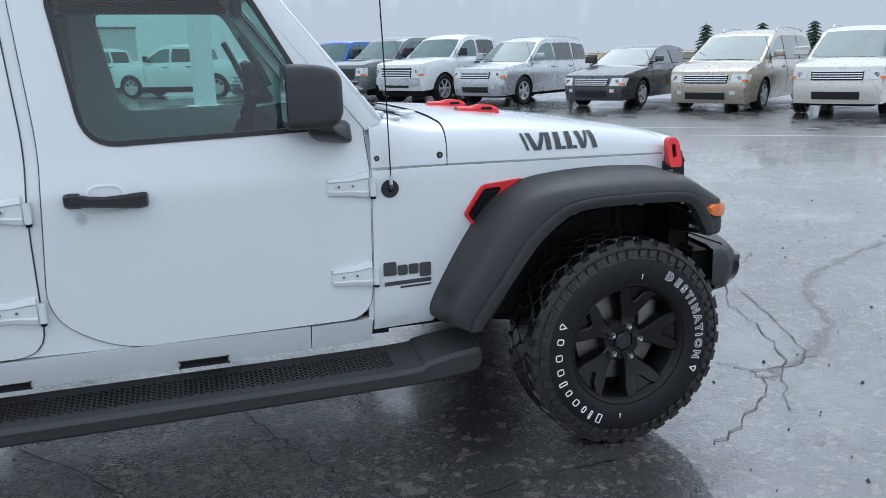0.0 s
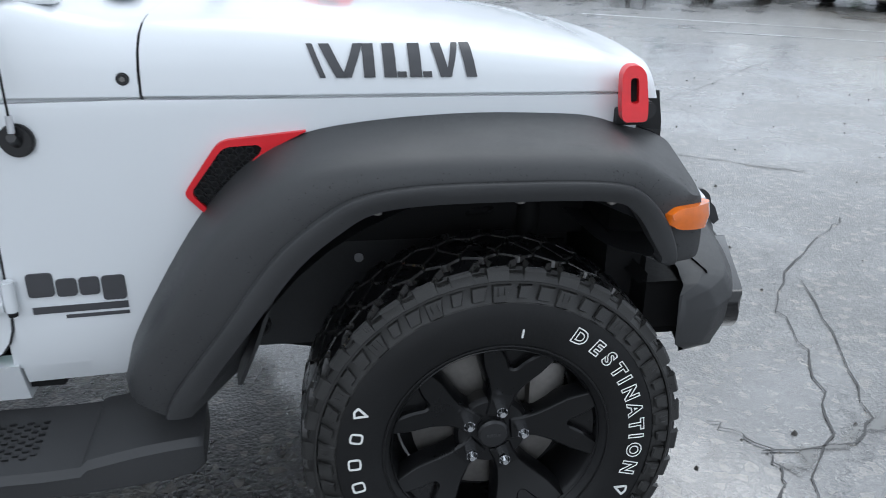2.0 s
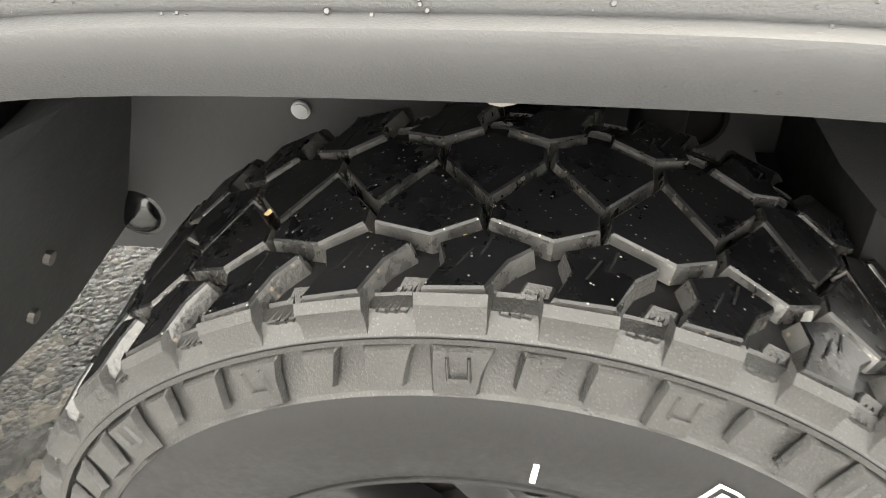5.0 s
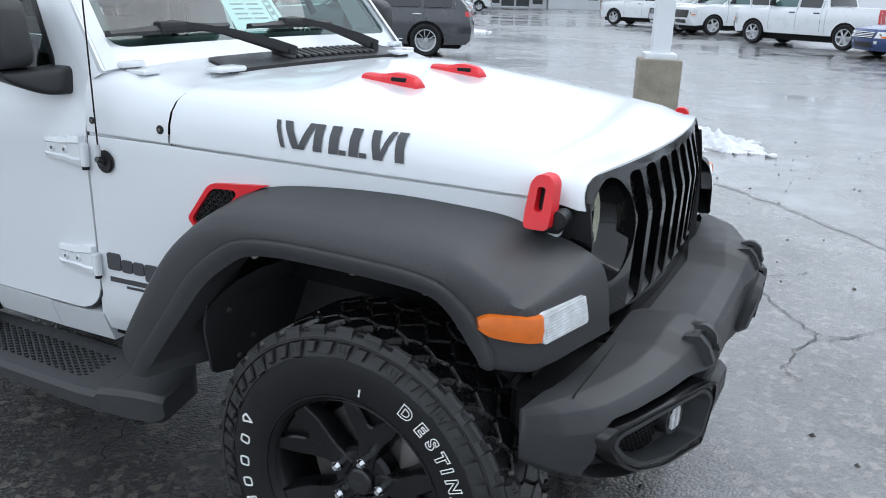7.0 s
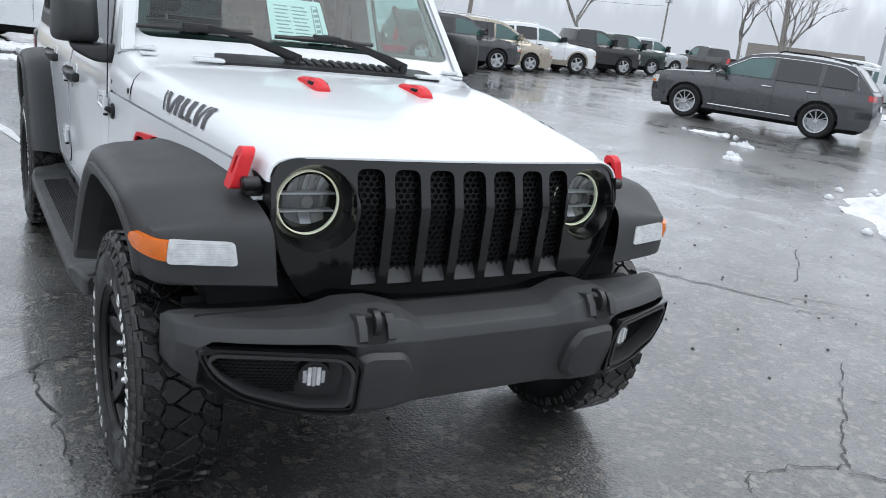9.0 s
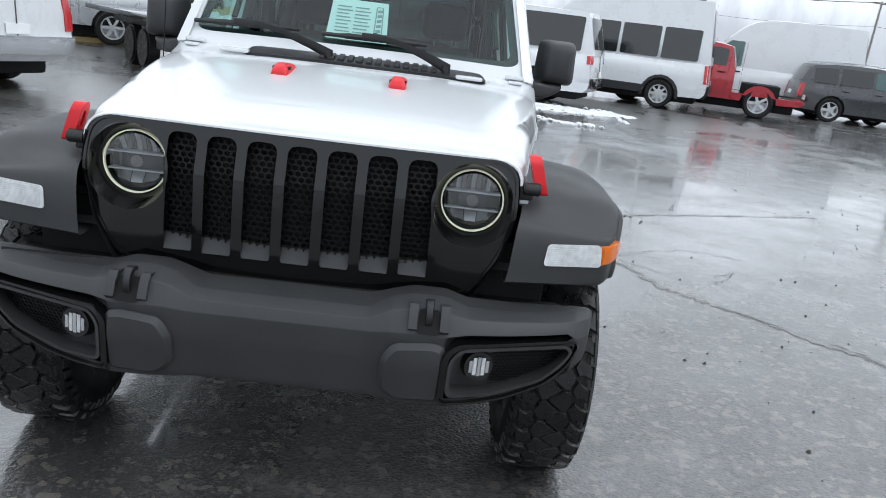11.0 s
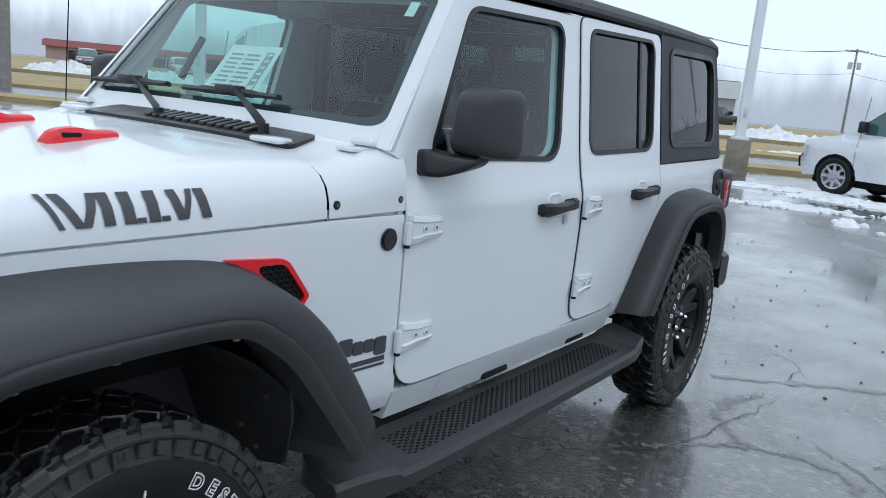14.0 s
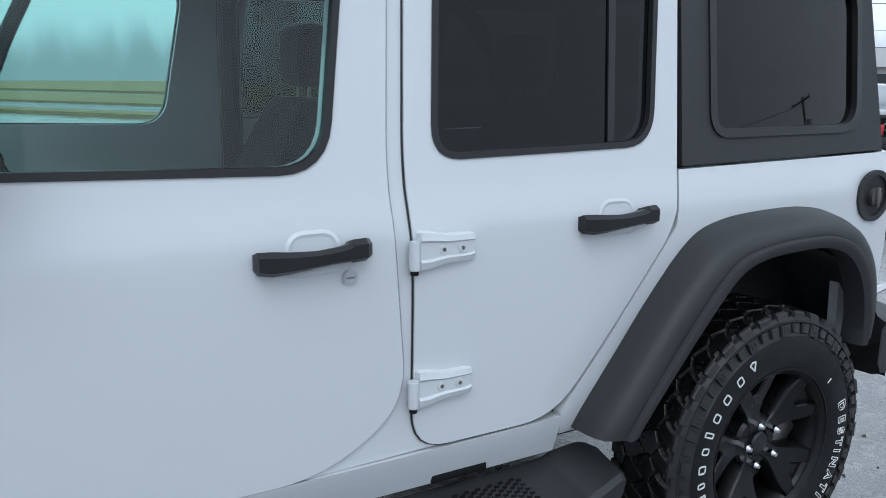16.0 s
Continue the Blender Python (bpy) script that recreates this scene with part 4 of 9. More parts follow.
    la = part("hood_latch", b, RED, CAR, "red rubber hood latch strap")
    b = bmesh.new()
    box(b, 0.290, 0.352, s * 0.625 - 0.022, s * 0.625 + 0.022, 0.985, 1.022, 0.006)
    cyl(b, (0.352, s * 0.640, 1.020), (0, 1, 0), 0.019, 0.05, 20, bevel=0.004)
    part("latch_catch", b, SATIN, la, "black latch catch")
    # near-black sheet across the strap's slot, in place of its shade
    b = bmesh.new()
    sheet(b, inset(SLOT, -0.003), lambda u, v: latch_at(u, v, 0.014))
    part("latch_slot", b, SHADOW, la)
    b = bmesh.new()
    box(b, 0.285, 0.345, s * 0.60 - 0.028, s * 0.60 + 0.038, 0.972, 0.992, 0.006)
    part("latch_foot", b, WHITE, CAR)

    # red hood bumper blocks
    cx, cy = -0.325, s * 0.205
    zt = lambda x: lerp_table(x, HOODC) - 0.001
    b = bmesh.new()
    keys = []
    for u, h, w in ((-0.090, 0.008, 0.023), (-0.084, 0.014, 0.026), (-0.03, 0.019, 0.027), (0.01, 0.030, 0.027), (0.055, 0.031, 0.027), (0.080, 0.024, 0.025), (0.090, 0.010, 0.022)):
        x = cx + u
        keys.append([(x, cy - w - 0.004, zt(x)), (x, cy - w, zt(x) + h * 0.6), (x, cy - w * 0.55, zt(x) + h), (x, cy + w * 0.55, zt(x) + h), (x, cy + w, zt(x) + h * 0.6), (x, cy + w + 0.004, zt(x))])
    loft(b, smooth_rows(keys, 3), cap=True)
    hb = part("hood_bumper", b, RED, CAR, "red rubber bump block on the hood")
    # near-black box through the block, painted shade of its side openings
    b = bmesh.new()
    box(b, cx + 0.008, cx + 0.058, cy - 0.030, cy + 0.030, zt(cx + 0.03) + 0.008, zt(cx + 0.03) + 0.021, 0.004)
    part("bumper_pocket", b, SHADOW, hb)

    # hood-side decal: a row of plain dark strokes; plain blocks for the maker's plates below
    def on_hood(x, v):
        w, zs, zc = lerp_table(x, WIDTH) - 0.002, lerp_table(x, SEAM) + 0.002, lerp_table(x, HOODC)
        k = (zc - zs)
        f = v / k
        tab = [(0.0, 0.0), (0.30, -0.004), (0.52, -0.014), (0.70, -0.034), (0.82, -0.066)]
        return (x, s * (w + lerp_table(f, tab) + 0.0035), zs + v + 0.010 * max(0.0, f - 0.45))
    strokes = [(0.0, 0.011, -0.024), (0.026, 0.020, -0.032), (0.064, 0.018, 0.022), (0.093, 0.022, -0.003), (0.132, 0.024, -0.004), (0.182, 0.024, -0.004), (0.236, 0.020, -0.018), (0.262, 0.013, 0.016), (0.292, 0.022, -0.012)]
    for u, w, lean in strokes:
        base = -0.334 + u if s < 0 else -0.010 - u
        d = 1 if s < 0 else -1
        b = bmesh.new()
        lo0, lo1 = base - d * lean / 2, base + d * (w - lean / 2)
        hi0, hi1 = base + d * lean / 2, base + d * (w + lean / 2)
        sheet(b, [(lo0, 0.031), (lo1, 0.031), (hi1, 0.089), (hi0, 0.089)], on_hood, cuts=((), (0.04, 0.05, 0.058, 0.066, 0.074, 0.082)))
        part("decal_stroke", b, DECAL, hood)
    for u in (0.160, 0.210):
        base, d = (-0.334 + u, 1) if s < 0 else (-0.010 - u, -1)
        b = bmesh.new()
        sheet(b, [(base, 0.031), (base + d * 0.018, 0.031), (base + d * 0.017, 0.042), (base - d * 0.001, 0.042)], on_hood)
        part("decal_stroke", b, DECAL, hood)
    sx = (lambda u: -0.880 + u) if s < 0 else (lambda u: -0.700 - u)
    for u, w, z0, z1 in ((0.0, 0.046, 0.716, 0.764), (0.050, 0.036, 0.714, 0.750), (0.090, 0.036, 0.714, 0.750), (0.130, 0.042, 0.700, 0.750)):
        b = bmesh.new()
        a, c = sx(u), sx(u + w)
        sheet(b, rounded([(min(a, c), z0), (max(a, c), z0), (max(a, c), z1), (min(a, c), z1)], 0.008, 4), on_side(s, 0.004), thick=1, back=on_side(s, -0.001))
        part("emblem_block", b, DECAL, CAR)
    for u, w, z0, z1 in ((0.002, 0.170, 0.680, 0.694), (0.058, 0.114, 0.667, 0.674)):
        b = bmesh.new()
        a, c = sx(u), sx(u + w)
        sheet(b, [(min(a, c), z0), (max(a, c), z0), (max(a, c), z1), (min(a, c), z1)], on_side(s, 0.002), thick=1, back=on_side(s, -0.001))
        part("emblem_bar", b, DECAL, CAR)

    # door mirror
    b = bmesh.new()
    keys = []
    for x, k, yi, yo, z0, z1 in ((-1.185, 0.0, 0.790, 0.950, 1.248, 1.420), (-1.178, 0, 0.780, 0.957, 1.240, 1.430), (-1.12, 0, 0.786, 0.958, 1.240, 1.430), (-1.07, 0, 0.800, 0.950, 1.243, 1.424), (-1.032, 0, 0.815, 0.935, 1.252, 1.412), (-1.014, 0, 0.835, 0.915, 1.275, 1.39)):
        keys.append([(x, s * p[0], p[1]) for p in rounded([(yi, z0), (yo, z0), (yo - 0.006, z1), (yi + 0.012, z1)], 0.032, 4)])
    loft(b, smooth_rows(keys, 3), close_v=True, cap=True)
    mi = part("door_mirror", b, PLASTIC, CAR, "black plastic door mirror")
    b = bmesh.new()
    sheet(b, rounded([(0.80, 1.262), (0.94, 1.262), (0.936, 1.408), (0.81, 1.408)], 0.02, 4), lambda y, z: (-1.187, s * y, z))
    part("mirror_glass", b, MIRROR, mi)
    b = bmesh.new()
    keys = []
    for y, x0, x1, z0, z1 in ((0.735, -1.075, -0.968, 1.178, 1.252), (0.79, -1.072, -0.966, 1.178, 1.248), (0.83, -1.095, -0.985, 1.182, 1.243), (0.88, -1.12, -1.02, 1.205, 1.244), (0.90, -1.11, -1.04, 1.225, 1.244)):
        keys.append([(p[0], s * y, p[1]) for p in rounded([(x0, z0 + 0.012), (x1, z0), (x1 - 0.008, z1), (x0, z1)], 0.018, 4)])
    loft(b, smooth_rows(keys, 3), close_v=True, cap=True)
    part("mirror_arm", b, SATIN, mi)

    # running board
    b = bmesh.new()
    keys = []
    for x, yi, yo, zt_, zl in ((-0.575, 0.80, 0.905, 0.462, 0.395), (-0.60, 0.76, 0.918, 0.470, 0.380), (-0.68, 0.75, 0.928, 0.466, 0.372), (-0.78, 0.745, 0.936, 0.450, 0.368), (-0.86, 0.74, 0.940, 0.434, 0.367), (-1.5, 0.74, 0.942, 0.431, 0.366), (-2.25, 0.74, 0.940, 0.431, 0.366), (-2.36, 0.745, 0.936, 0.446, 0.370), (-2.44, 0.76, 0.922, 0.462, 0.380), (-2.47, 0.80, 0.91, 0.456, 0.395)):
        keys.append([(x, s * yi, zl + 0.03), (x, s * yi, zt_ + 0.02), (x, s * (yi + 0.03), zt_ + 0.012), (x, s * (yo - 0.035), zt_), (x, s * (yo - 0.012), zt_ - 0.004), (x, s * yo, zt_ - 0.018), (x, s * (yo - 0.004), zl + 0.012), (x, s * (yo - 0.02), zl)])
    loft(b, smooth_rows(keys, 3), close_v=True, cap=True)
    rb = part("running_board", b, PLASTIC, CAR, "black running board with a raised tread pattern")
    b = bmesh.new()
    for i in range(86):
        for j in range(6):
            x = -0.89 - i * 0.0158
            y = 0.785 + j * 0.019 + (i % 2) * 0.009
            box(b, x - 0.0055, x + 0.0055, s * y - 0.0028, s * y + 0.0028, 0.430 + (0.90 - y) * 0.09, 0.4375 + (0.90 - y) * 0.09)
    tagged(part("step_tread", b, SATIN, rb, "raised anti-slip studs", sharp=0), kind="stuff")
    for x in (-1.49, -2.08):
        b = bmesh.new()
        box(b, x - 0.075, x + 0.075, s * 0.70, s * 0.772, 0.480, 0.502, 0.005)
        part("step_bracket", b, SHADOW, rb)

    # tail lamp and rear bumper corner
    b = bmesh.new()
    box(b, -3.80, -3.60, s * 0.735 - 0.065, s * 0.735 + 0.065, 0.900, 1.120, 0.028, 3)
    tl = part("tail_lamp", b, SATIN, CAR, "black tail lamp housing with red lens")
    b = bmesh.new()
    box(b, -3.715, -3.655, s * 0.795 - 0.006, s * 0.795 + 0.010, 0.925, 1.070, 0.005)
    part("red_lens", b, REDLENS, tl)
    b = bmesh.new()
    box(b, -3.805, -3.78, s * 0.735 - 0.05, s * 0.735 + 0.05, 0.92, 1.10, 0.01)
    part("red_lens", b, REDLENS, tl)
b = bmesh.new()
keys = []
for y, x0, x1, z0, z1 in ((-0.89, -3.575, -3.50, 0.55, 0.66), (-0.86, -3.665, -3.53, 0.50, 0.685), (-0.55, -3.77, -3.58, 0.48, 0.69), (0.0, -3.79, -3.58, 0.48, 0.69), (0.55, -3.77, -3.58, 0.48, 0.69), (0.86, -3.665, -3.53, 0.50, 0.685), (0.89, -3.575, -3.50, 0.55, 0.66)):
    keys.append([(x0, y, z0 + 0.02), (x0, y, z1 - 0.02), (x0 + 0.02, y, z1), (x1, y, z1), (x1, y, z0), (x0 + 0.03, y, z0)])
loft(b, smooth_rows(keys, 3), close_v=True, cap=True)
part("rear_bumper", b, PLASTIC, CAR)
b = bmesh.new()
fy = side_y(-3.54, 1.056)
cyl(b, (-3.515, fy + 0.002, 1.056), (0, 1, 0), 0.078, 0.008, 32, bevel=0.005)
fu = part("fuel_filler", b, SATIN, CAR, "round black fuel filler pocket")
b = bmesh.new()
ring(b, [(-3.515 + 0.078 * math.cos(k * math.pi / 16), 1.056 + 0.078 * math.sin(k * math.pi / 16)) for k in range(32)], [(-3.515 + 0.062 * math.cos(k * math.pi / 16), 1.056 + 0.062 * math.sin(k * math.pi / 16)) for k in range(32)], lambda x, z: (x, fy + 0.012, z), lambda x, z: (x, fy + 0.004, z))
part("filler_rim", b, PLASTIC, fu)
b = bmesh.new()
cyl(b, (-3.515, fy + 0.008, 1.052), (0, 1, 0), 0.028, 0.02, 20, bevel=0.003)
box(b, -3.521, -3.509, fy + 0.012, fy + 0.026, 1.022, 1.082, 0.003)
part("filler_cap", b, STEEL, fu)

# ---- grille ----
GOUT = rounded([(-0.597, 1.098), (0.597, 1.098), (0.602, 0.92), (0.565, 0.82), (0.495, 0.700), (-0.495, 0.700), (-0.565, 0.82), (-0.602, 0.92)], [0.115, 0.115, 0.05, 0.1, 0.08, 0.08, 0.1, 0.05], 8)
slots = []
for i in range(7):
    c = -0.327 + i * 0.109
    slots.append(rounded([(c - 0.040, 0.750), (c + 0.040, 0.750), (c + 0.040, 1.077), (c - 0.040, 1.077)], [0.014, 0.014, 0.027, 0.027], 5))
eyes = [[(s * 0.476 + 0.118 * math.cos(k * math.pi / 20), 0.965 + 0.118 * math.sin(k * math.pi / 20)) for k in range(40)] for s in (1, -1)]
# keep the lamp pockets inside the outline
eyes = [[(max(-0.585, min(0.585, y)), min(z, 1.082)) for y, z in e] for e in eyes]
b = bmesh.new()
sheet(b, GOUT, grille_at(), holes=slots + eyes, cuts=(YC, (0.78, 0.90, 0.962, 0.978, 1.03)), thick=1, back=grille_at(-0.045))
grille = part("grille", b, GLOSSB, CAR, "gloss black seven-slot grille")
b = bmesh.new()
o2, i2 = inset(GOUT, 0.0005), inset(GOUT, 0.009)
ring(b, o2, i2, grille_at(0.0035), grille_at(-0.01))
part("grille_edge", b, GLOSSB, grille)
for i in range(7):
    c = -0.327 + i * 0.109
    b = bmesh.new()
    lo, hi = grille_at(-0.001)(c, 0.752), grille_at(-0.034)(c, 0.798)
    loft(b, [[(lo[0], c + d, 0.752), (hi[0], c + d, 0.796)] for d in (-0.0395, 0.0395)])
    part("slot_sill", b, PLASTIC, grille, "matt grey slot sill")
    # mesh insert of small hexagons
    b = bmesh.new()
    for r in range(19):
        for k in range(4):
            y = c - 0.031 + k * 0.0205 + (r % 2) * 0.01025
            z = 0.788 + r * 0.0152
            if z > 1.066 or y > c + 0.039:
                continue
            hx = [(y + 0.0116 * math.cos(a), z + 0.0098 * math.sin(a)) for a in [math.pi / 6 + q * math.pi / 3 for q in range(6)]]
            hx = [(max(c - 0.042, min(c + 0.042, u)), w) for u, w in hx]
            ring(b, hx, inset(hx, 0.0022), grille_at(-0.026), grille_at(-0.034))
    tagged(part("slot_mesh", b, MESHB, grille, "black honeycomb mesh insert", sharp=0), kind="stuff")
# near-black sheet closes the slots, in place of the shaded depth behind
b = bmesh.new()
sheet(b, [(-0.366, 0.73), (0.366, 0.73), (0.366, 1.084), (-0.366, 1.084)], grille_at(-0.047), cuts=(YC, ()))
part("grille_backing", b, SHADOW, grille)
# side wall from the grille back to the flares
for s in (1, -1):
    b = bmesh.new()
    loft(b, [[(0.40, s * 0.598, 1.05), (0.41, s * 0.604, 0.98), (0.425, s * 0.568, 0.82), (0.44, s * 0.50, 0.70)], [(0.29, s * 0.622, 1.045), (0.29, s * 0.60, 0.98), (0.29, s * 0.57, 0.82), (0.29, s * 0.50, 0.70)]])
    part("grille_side", b, SATIN, grille)

# head lamps
for s in (1, -1):
    c = Vector((0.363, s * 0.476, 0.968))
    b = bmesh.new()
    rows = []
    for r, x in ((0.121, 0.012), (0.114, 0.034), (0.101, 0.004), (0.094, -0.006)):
        rows.append([Vector((grille_at(0)(c.y + r * math.cos(k * math.pi / 20), c.z + r * math.sin(k * math.pi / 20))[0] if r > 0.115 else c.x + x, c.y + r * math.cos(k * math.pi / 20), c.z + r * math.sin(k * math.pi / 20))) for k in range(40)])
    rows[0] = [Vector((p.x - 0.002, p.y, p.z)) for p in rows[0]]
    loft(b, rows, close_v=True)
    hl = part("head_lamp", b, GLOSSB, CAR, "round head lamp with a glowing ring")
    b = bmesh.new()
    bm2 = [[(c.x + x, c.y + r * math.cos(k * math.pi / 24), c.z + r * math.sin(k * math.pi / 24)) for k in range(48)] for r, x in ((0.0905, -0.016), (0.0905, -0.004), (0.0888, -0.001), (0.0866, -0.002), (0.0862, -0.014))]
    loft(b, bm2, close_v=True)
    part("light_ring", b, HALO, hl, "pale glowing daytime ring")
    b = bmesh.new()
    cyl(b, (c.x - 0.05, c.y, c.z), (1, 0, 0), 0.081, 0.006, 40)
    part("lamp_bowl", b, GLOSSB, hl)
    # a faceted upper bowl, a darker middle lens between two thin bright lips, a lower bowl with a bright keel
    # chrome, steel and black facets imitate bright and dark reflections in the bowl
    for k in range(9):
        y0, y1 = -0.064 + k * 0.0142, -0.064 + (k + 1) * 0.0142 - 0.0012
        b = bmesh.new()
        zt = lambda y: math.sqrt(max(0.0, 0.078 ** 2 - y * y))
        loft(b, [[(c.x - 0.044, c.y + y, c.z + 0.026), (c.x - 0.034 + 0.004 * (k % 2), c.y + y, c.z + 0.03 + 0.5 * (zt(y) - 0.03)), (c.x - 0.012, c.y + y, c.z + max(0.032, zt(y)))] for y in (y0, y1)])
        part("reflector_facet", b, CHROME if k % 3 == 1 else (STEEL if k % 3 else GLOSSB), hl)
    for y0, y1, m in ((-0.058, -0.020, CHROME), (-0.018, 0.018, ALLOY), (0.020, 0.058, CHROME)):
        b = bmesh.new()
        loft(b, [[(c.x - 0.044, c.y + y, c.z - 0.028), (c.x - 0.030, c.y + y, c.z - 0.044), (c.x - 0.014, c.y + y * 0.86, c.z - 0.066 + abs(y) * 0.25)] for y in (y0, y1)])
        part("reflector", b, m, hl)
    for z in (0.024, -0.025):
        b = bmesh.new()
        box(b, c.x - 0.045, c.x - 0.008, c.y - 0.078, c.y + 0.078, c.z + z - 0.0022, c.z + z + 0.0022, 0.001)
        part("lamp_bar", b, ALLOY, hl)
    b = bmesh.new()
    loft(b, [[(c.x - 0.018 - 0.025 * (t / 0.076) ** 2, c.y + t, c.z + z) for t in (-0.076, -0.05, -0.02, 0.0, 0.02, 0.05, 0.076)] for z in (-0.022, 0.0, 0.021)])
    part("projector", b, DARKGLASS, hl)
    # steel disc imitates the pale blurred glow at the lens centre
    b = bmesh.new()
    cyl(b, (c.x - 0.016, c.y, c.z - 0.001), (1, 0, 0), 0.017, 0.004, 24)
    part("projector_lens", b, STEEL, hl)
    b = bmesh.new()
    rows = [[(c.x + 0.004 + 0.012 * (1 - (r / 0.081) ** 2), c.y + r * math.cos(k * math.pi / 16), c.z + r * math.sin(k * math.pi / 16)) for k in range(32)] for r in (0.081, 0.06, 0.03, 0.002)]
    loft(b, rows, close_v=True)
    g = part("lamp_glass", b, LAMPGLASS, hl)
    g.visible_shadow = False

# ---- front bumper ----
BUMP = [  # y, then (x, z) from the rear top round to the rear bottom
    (0.00, (0.47, 0.702), (0.586, 0.700), (0.630, 0.682), (0.643, 0.652), (0.639, 0.580), (0.618, 0.462), (0.54, 0.425)),
    (0.228, (0.47, 0.702), (0.586, 0.700), (0.630, 0.682), (0.643, 0.652), (0.638, 0.580), (0.617, 0.462), (0.54, 0.425)),
    (0.285, (0.46, 0.718), (0.570, 0.733), (0.634, 0.716), (0.662, 0.664), (0.653, 0.580), (0.624, 0.458), (0.54, 0.435)),
    (0.340, (0.45, 0.730), (0.560, 0.744), (0.634, 0.726), (0.668, 0.668), (0.658, 0.575), (0.630, 0.455), (0.54, 0.445)),
    (0.430, (0.45, 0.730), (0.555, 0.742), (0.628, 0.722), (0.662, 0.664), (0.652, 0.575), (0.626, 0.453), (0.53, 0.445)),
    (0.490, (0.44, 0.708), (0.545, 0.716), (0.606, 0.700), (0.640, 0.655), (0.634, 0.575), (0.612, 0.455), (0.52, 0.448)),
    (0.600, (0.43, 0.704), (0.525, 0.708), (0.580, 0.696), (0.612, 0.652), (0.606, 0.572), (0.584, 0.468), (0.50, 0.460)),
    (0.710, (0.42, 0.704), (0.490, 0.706), (0.545, 0.694), (0.575, 0.650), (0.566, 0.572), (0.544, 0.498), (0.46, 0.490)),
    (0.772, (0.41, 0.704), (0.466, 0.706), (0.518, 0.693), (0.546, 0.649), (0.536, 0.580), (0.511, 0.522), (0.435, 0.510)),
    (0.800, (0.40, 0.704), (0.450, 0.706), (0.500, 0.692), (0.528, 0.648), (0.518, 0.584), (0.492, 0.535), (0.42, 0.520)),
    (0.845, (0.39, 0.700), (0.420, 0.702), (0.448, 0.688), (0.470, 0.645), (0.462, 0.592), (0.445, 0.560), (0.41, 0.552)),
    (0.864, (0.375, 0.685), (0.382, 0.688), (0.392, 0.675), (0.398, 0.640), (0.394, 0.602), (0.385, 0.580), (0.378, 0.575)),
]


def with_well(y, row):
    """Two more points on the face of a bumper row; between the pod and the tip the face is sunk for the fog lamp."""
    p = [Vector(q) for q in row]
    if 0.48 < y < 0.79:
        p[3] = Vector((p[3].x - 0.006, 0.666))
        mid = [p[3] + Vector((-0.066, -0.004)), p[4] - Vector((0.066, 0)), p[5] + Vector((-0.056, 0.012))]
    else:
        mid = [p[3].lerp(p[4], 0.3), p[4], p[4].lerp(p[5], 0.8)]
    return [tuple(q) for q in (*p[:4], *mid, *p[5:])]


BUMP = [(y, *with_well(y, row)) for y, *row in BUMP]
keys = [[(p[0], s * y, p[1]) for p in row] for s, seq in ((-1, reversed(BUMP[1:])), (1, BUMP)) for y, *row in seq]
def eased(rows, cut=0.12):
    """Straight spans between key rows, each turn eased over a short stretch."""
    k = [[Vector(q) for q in row] for row in rows]
    out = [k[0]]
    for a, p, c in zip(k, k[1:], k[2:]):
        before, after = [q.lerp(w, cut) for q, w in zip(p, a)], [q.lerp(w, cut) for q, w in zip(p, c)]
        out += [before, [q * 0.5 + (u + w) * 0.25 for q, u, w in zip(p, before, after)], after]
    return out + [k[-1]]


fine = []
for p in eased(keys):
    r = [p[0]]
    for i in range(1, len(p) - 1):
        r += [p[i].lerp(p[i - 1], 0.07), p[i] * 0.6 + (p[i].lerp(p[i - 1], 0.07) + p[i].lerp(p[i + 1], 0.07)) * 0.2, p[i].lerp(p[i + 1], 0.07)]
    r.append(p[-1])
    fine.append(r)
b = bmesh.new()
loft(b, fine, cap=True)
bumper = part("front_bumper", b, PLASTIC, CAR, "grained black front bumper", sharp=32)


def bump_face(s, o=0.0):
    xt = [(0.45, 0.668), (0.49, 0.648), (0.60, 0.618), (0.71, 0.580), (0.80, 0.532), (0.845, 0.475)]
    def f(y, z):
        return (lerp_table(y, xt) - 0.16 * max(0.0, 0.575 - z) + o, s * y, z)
    return f


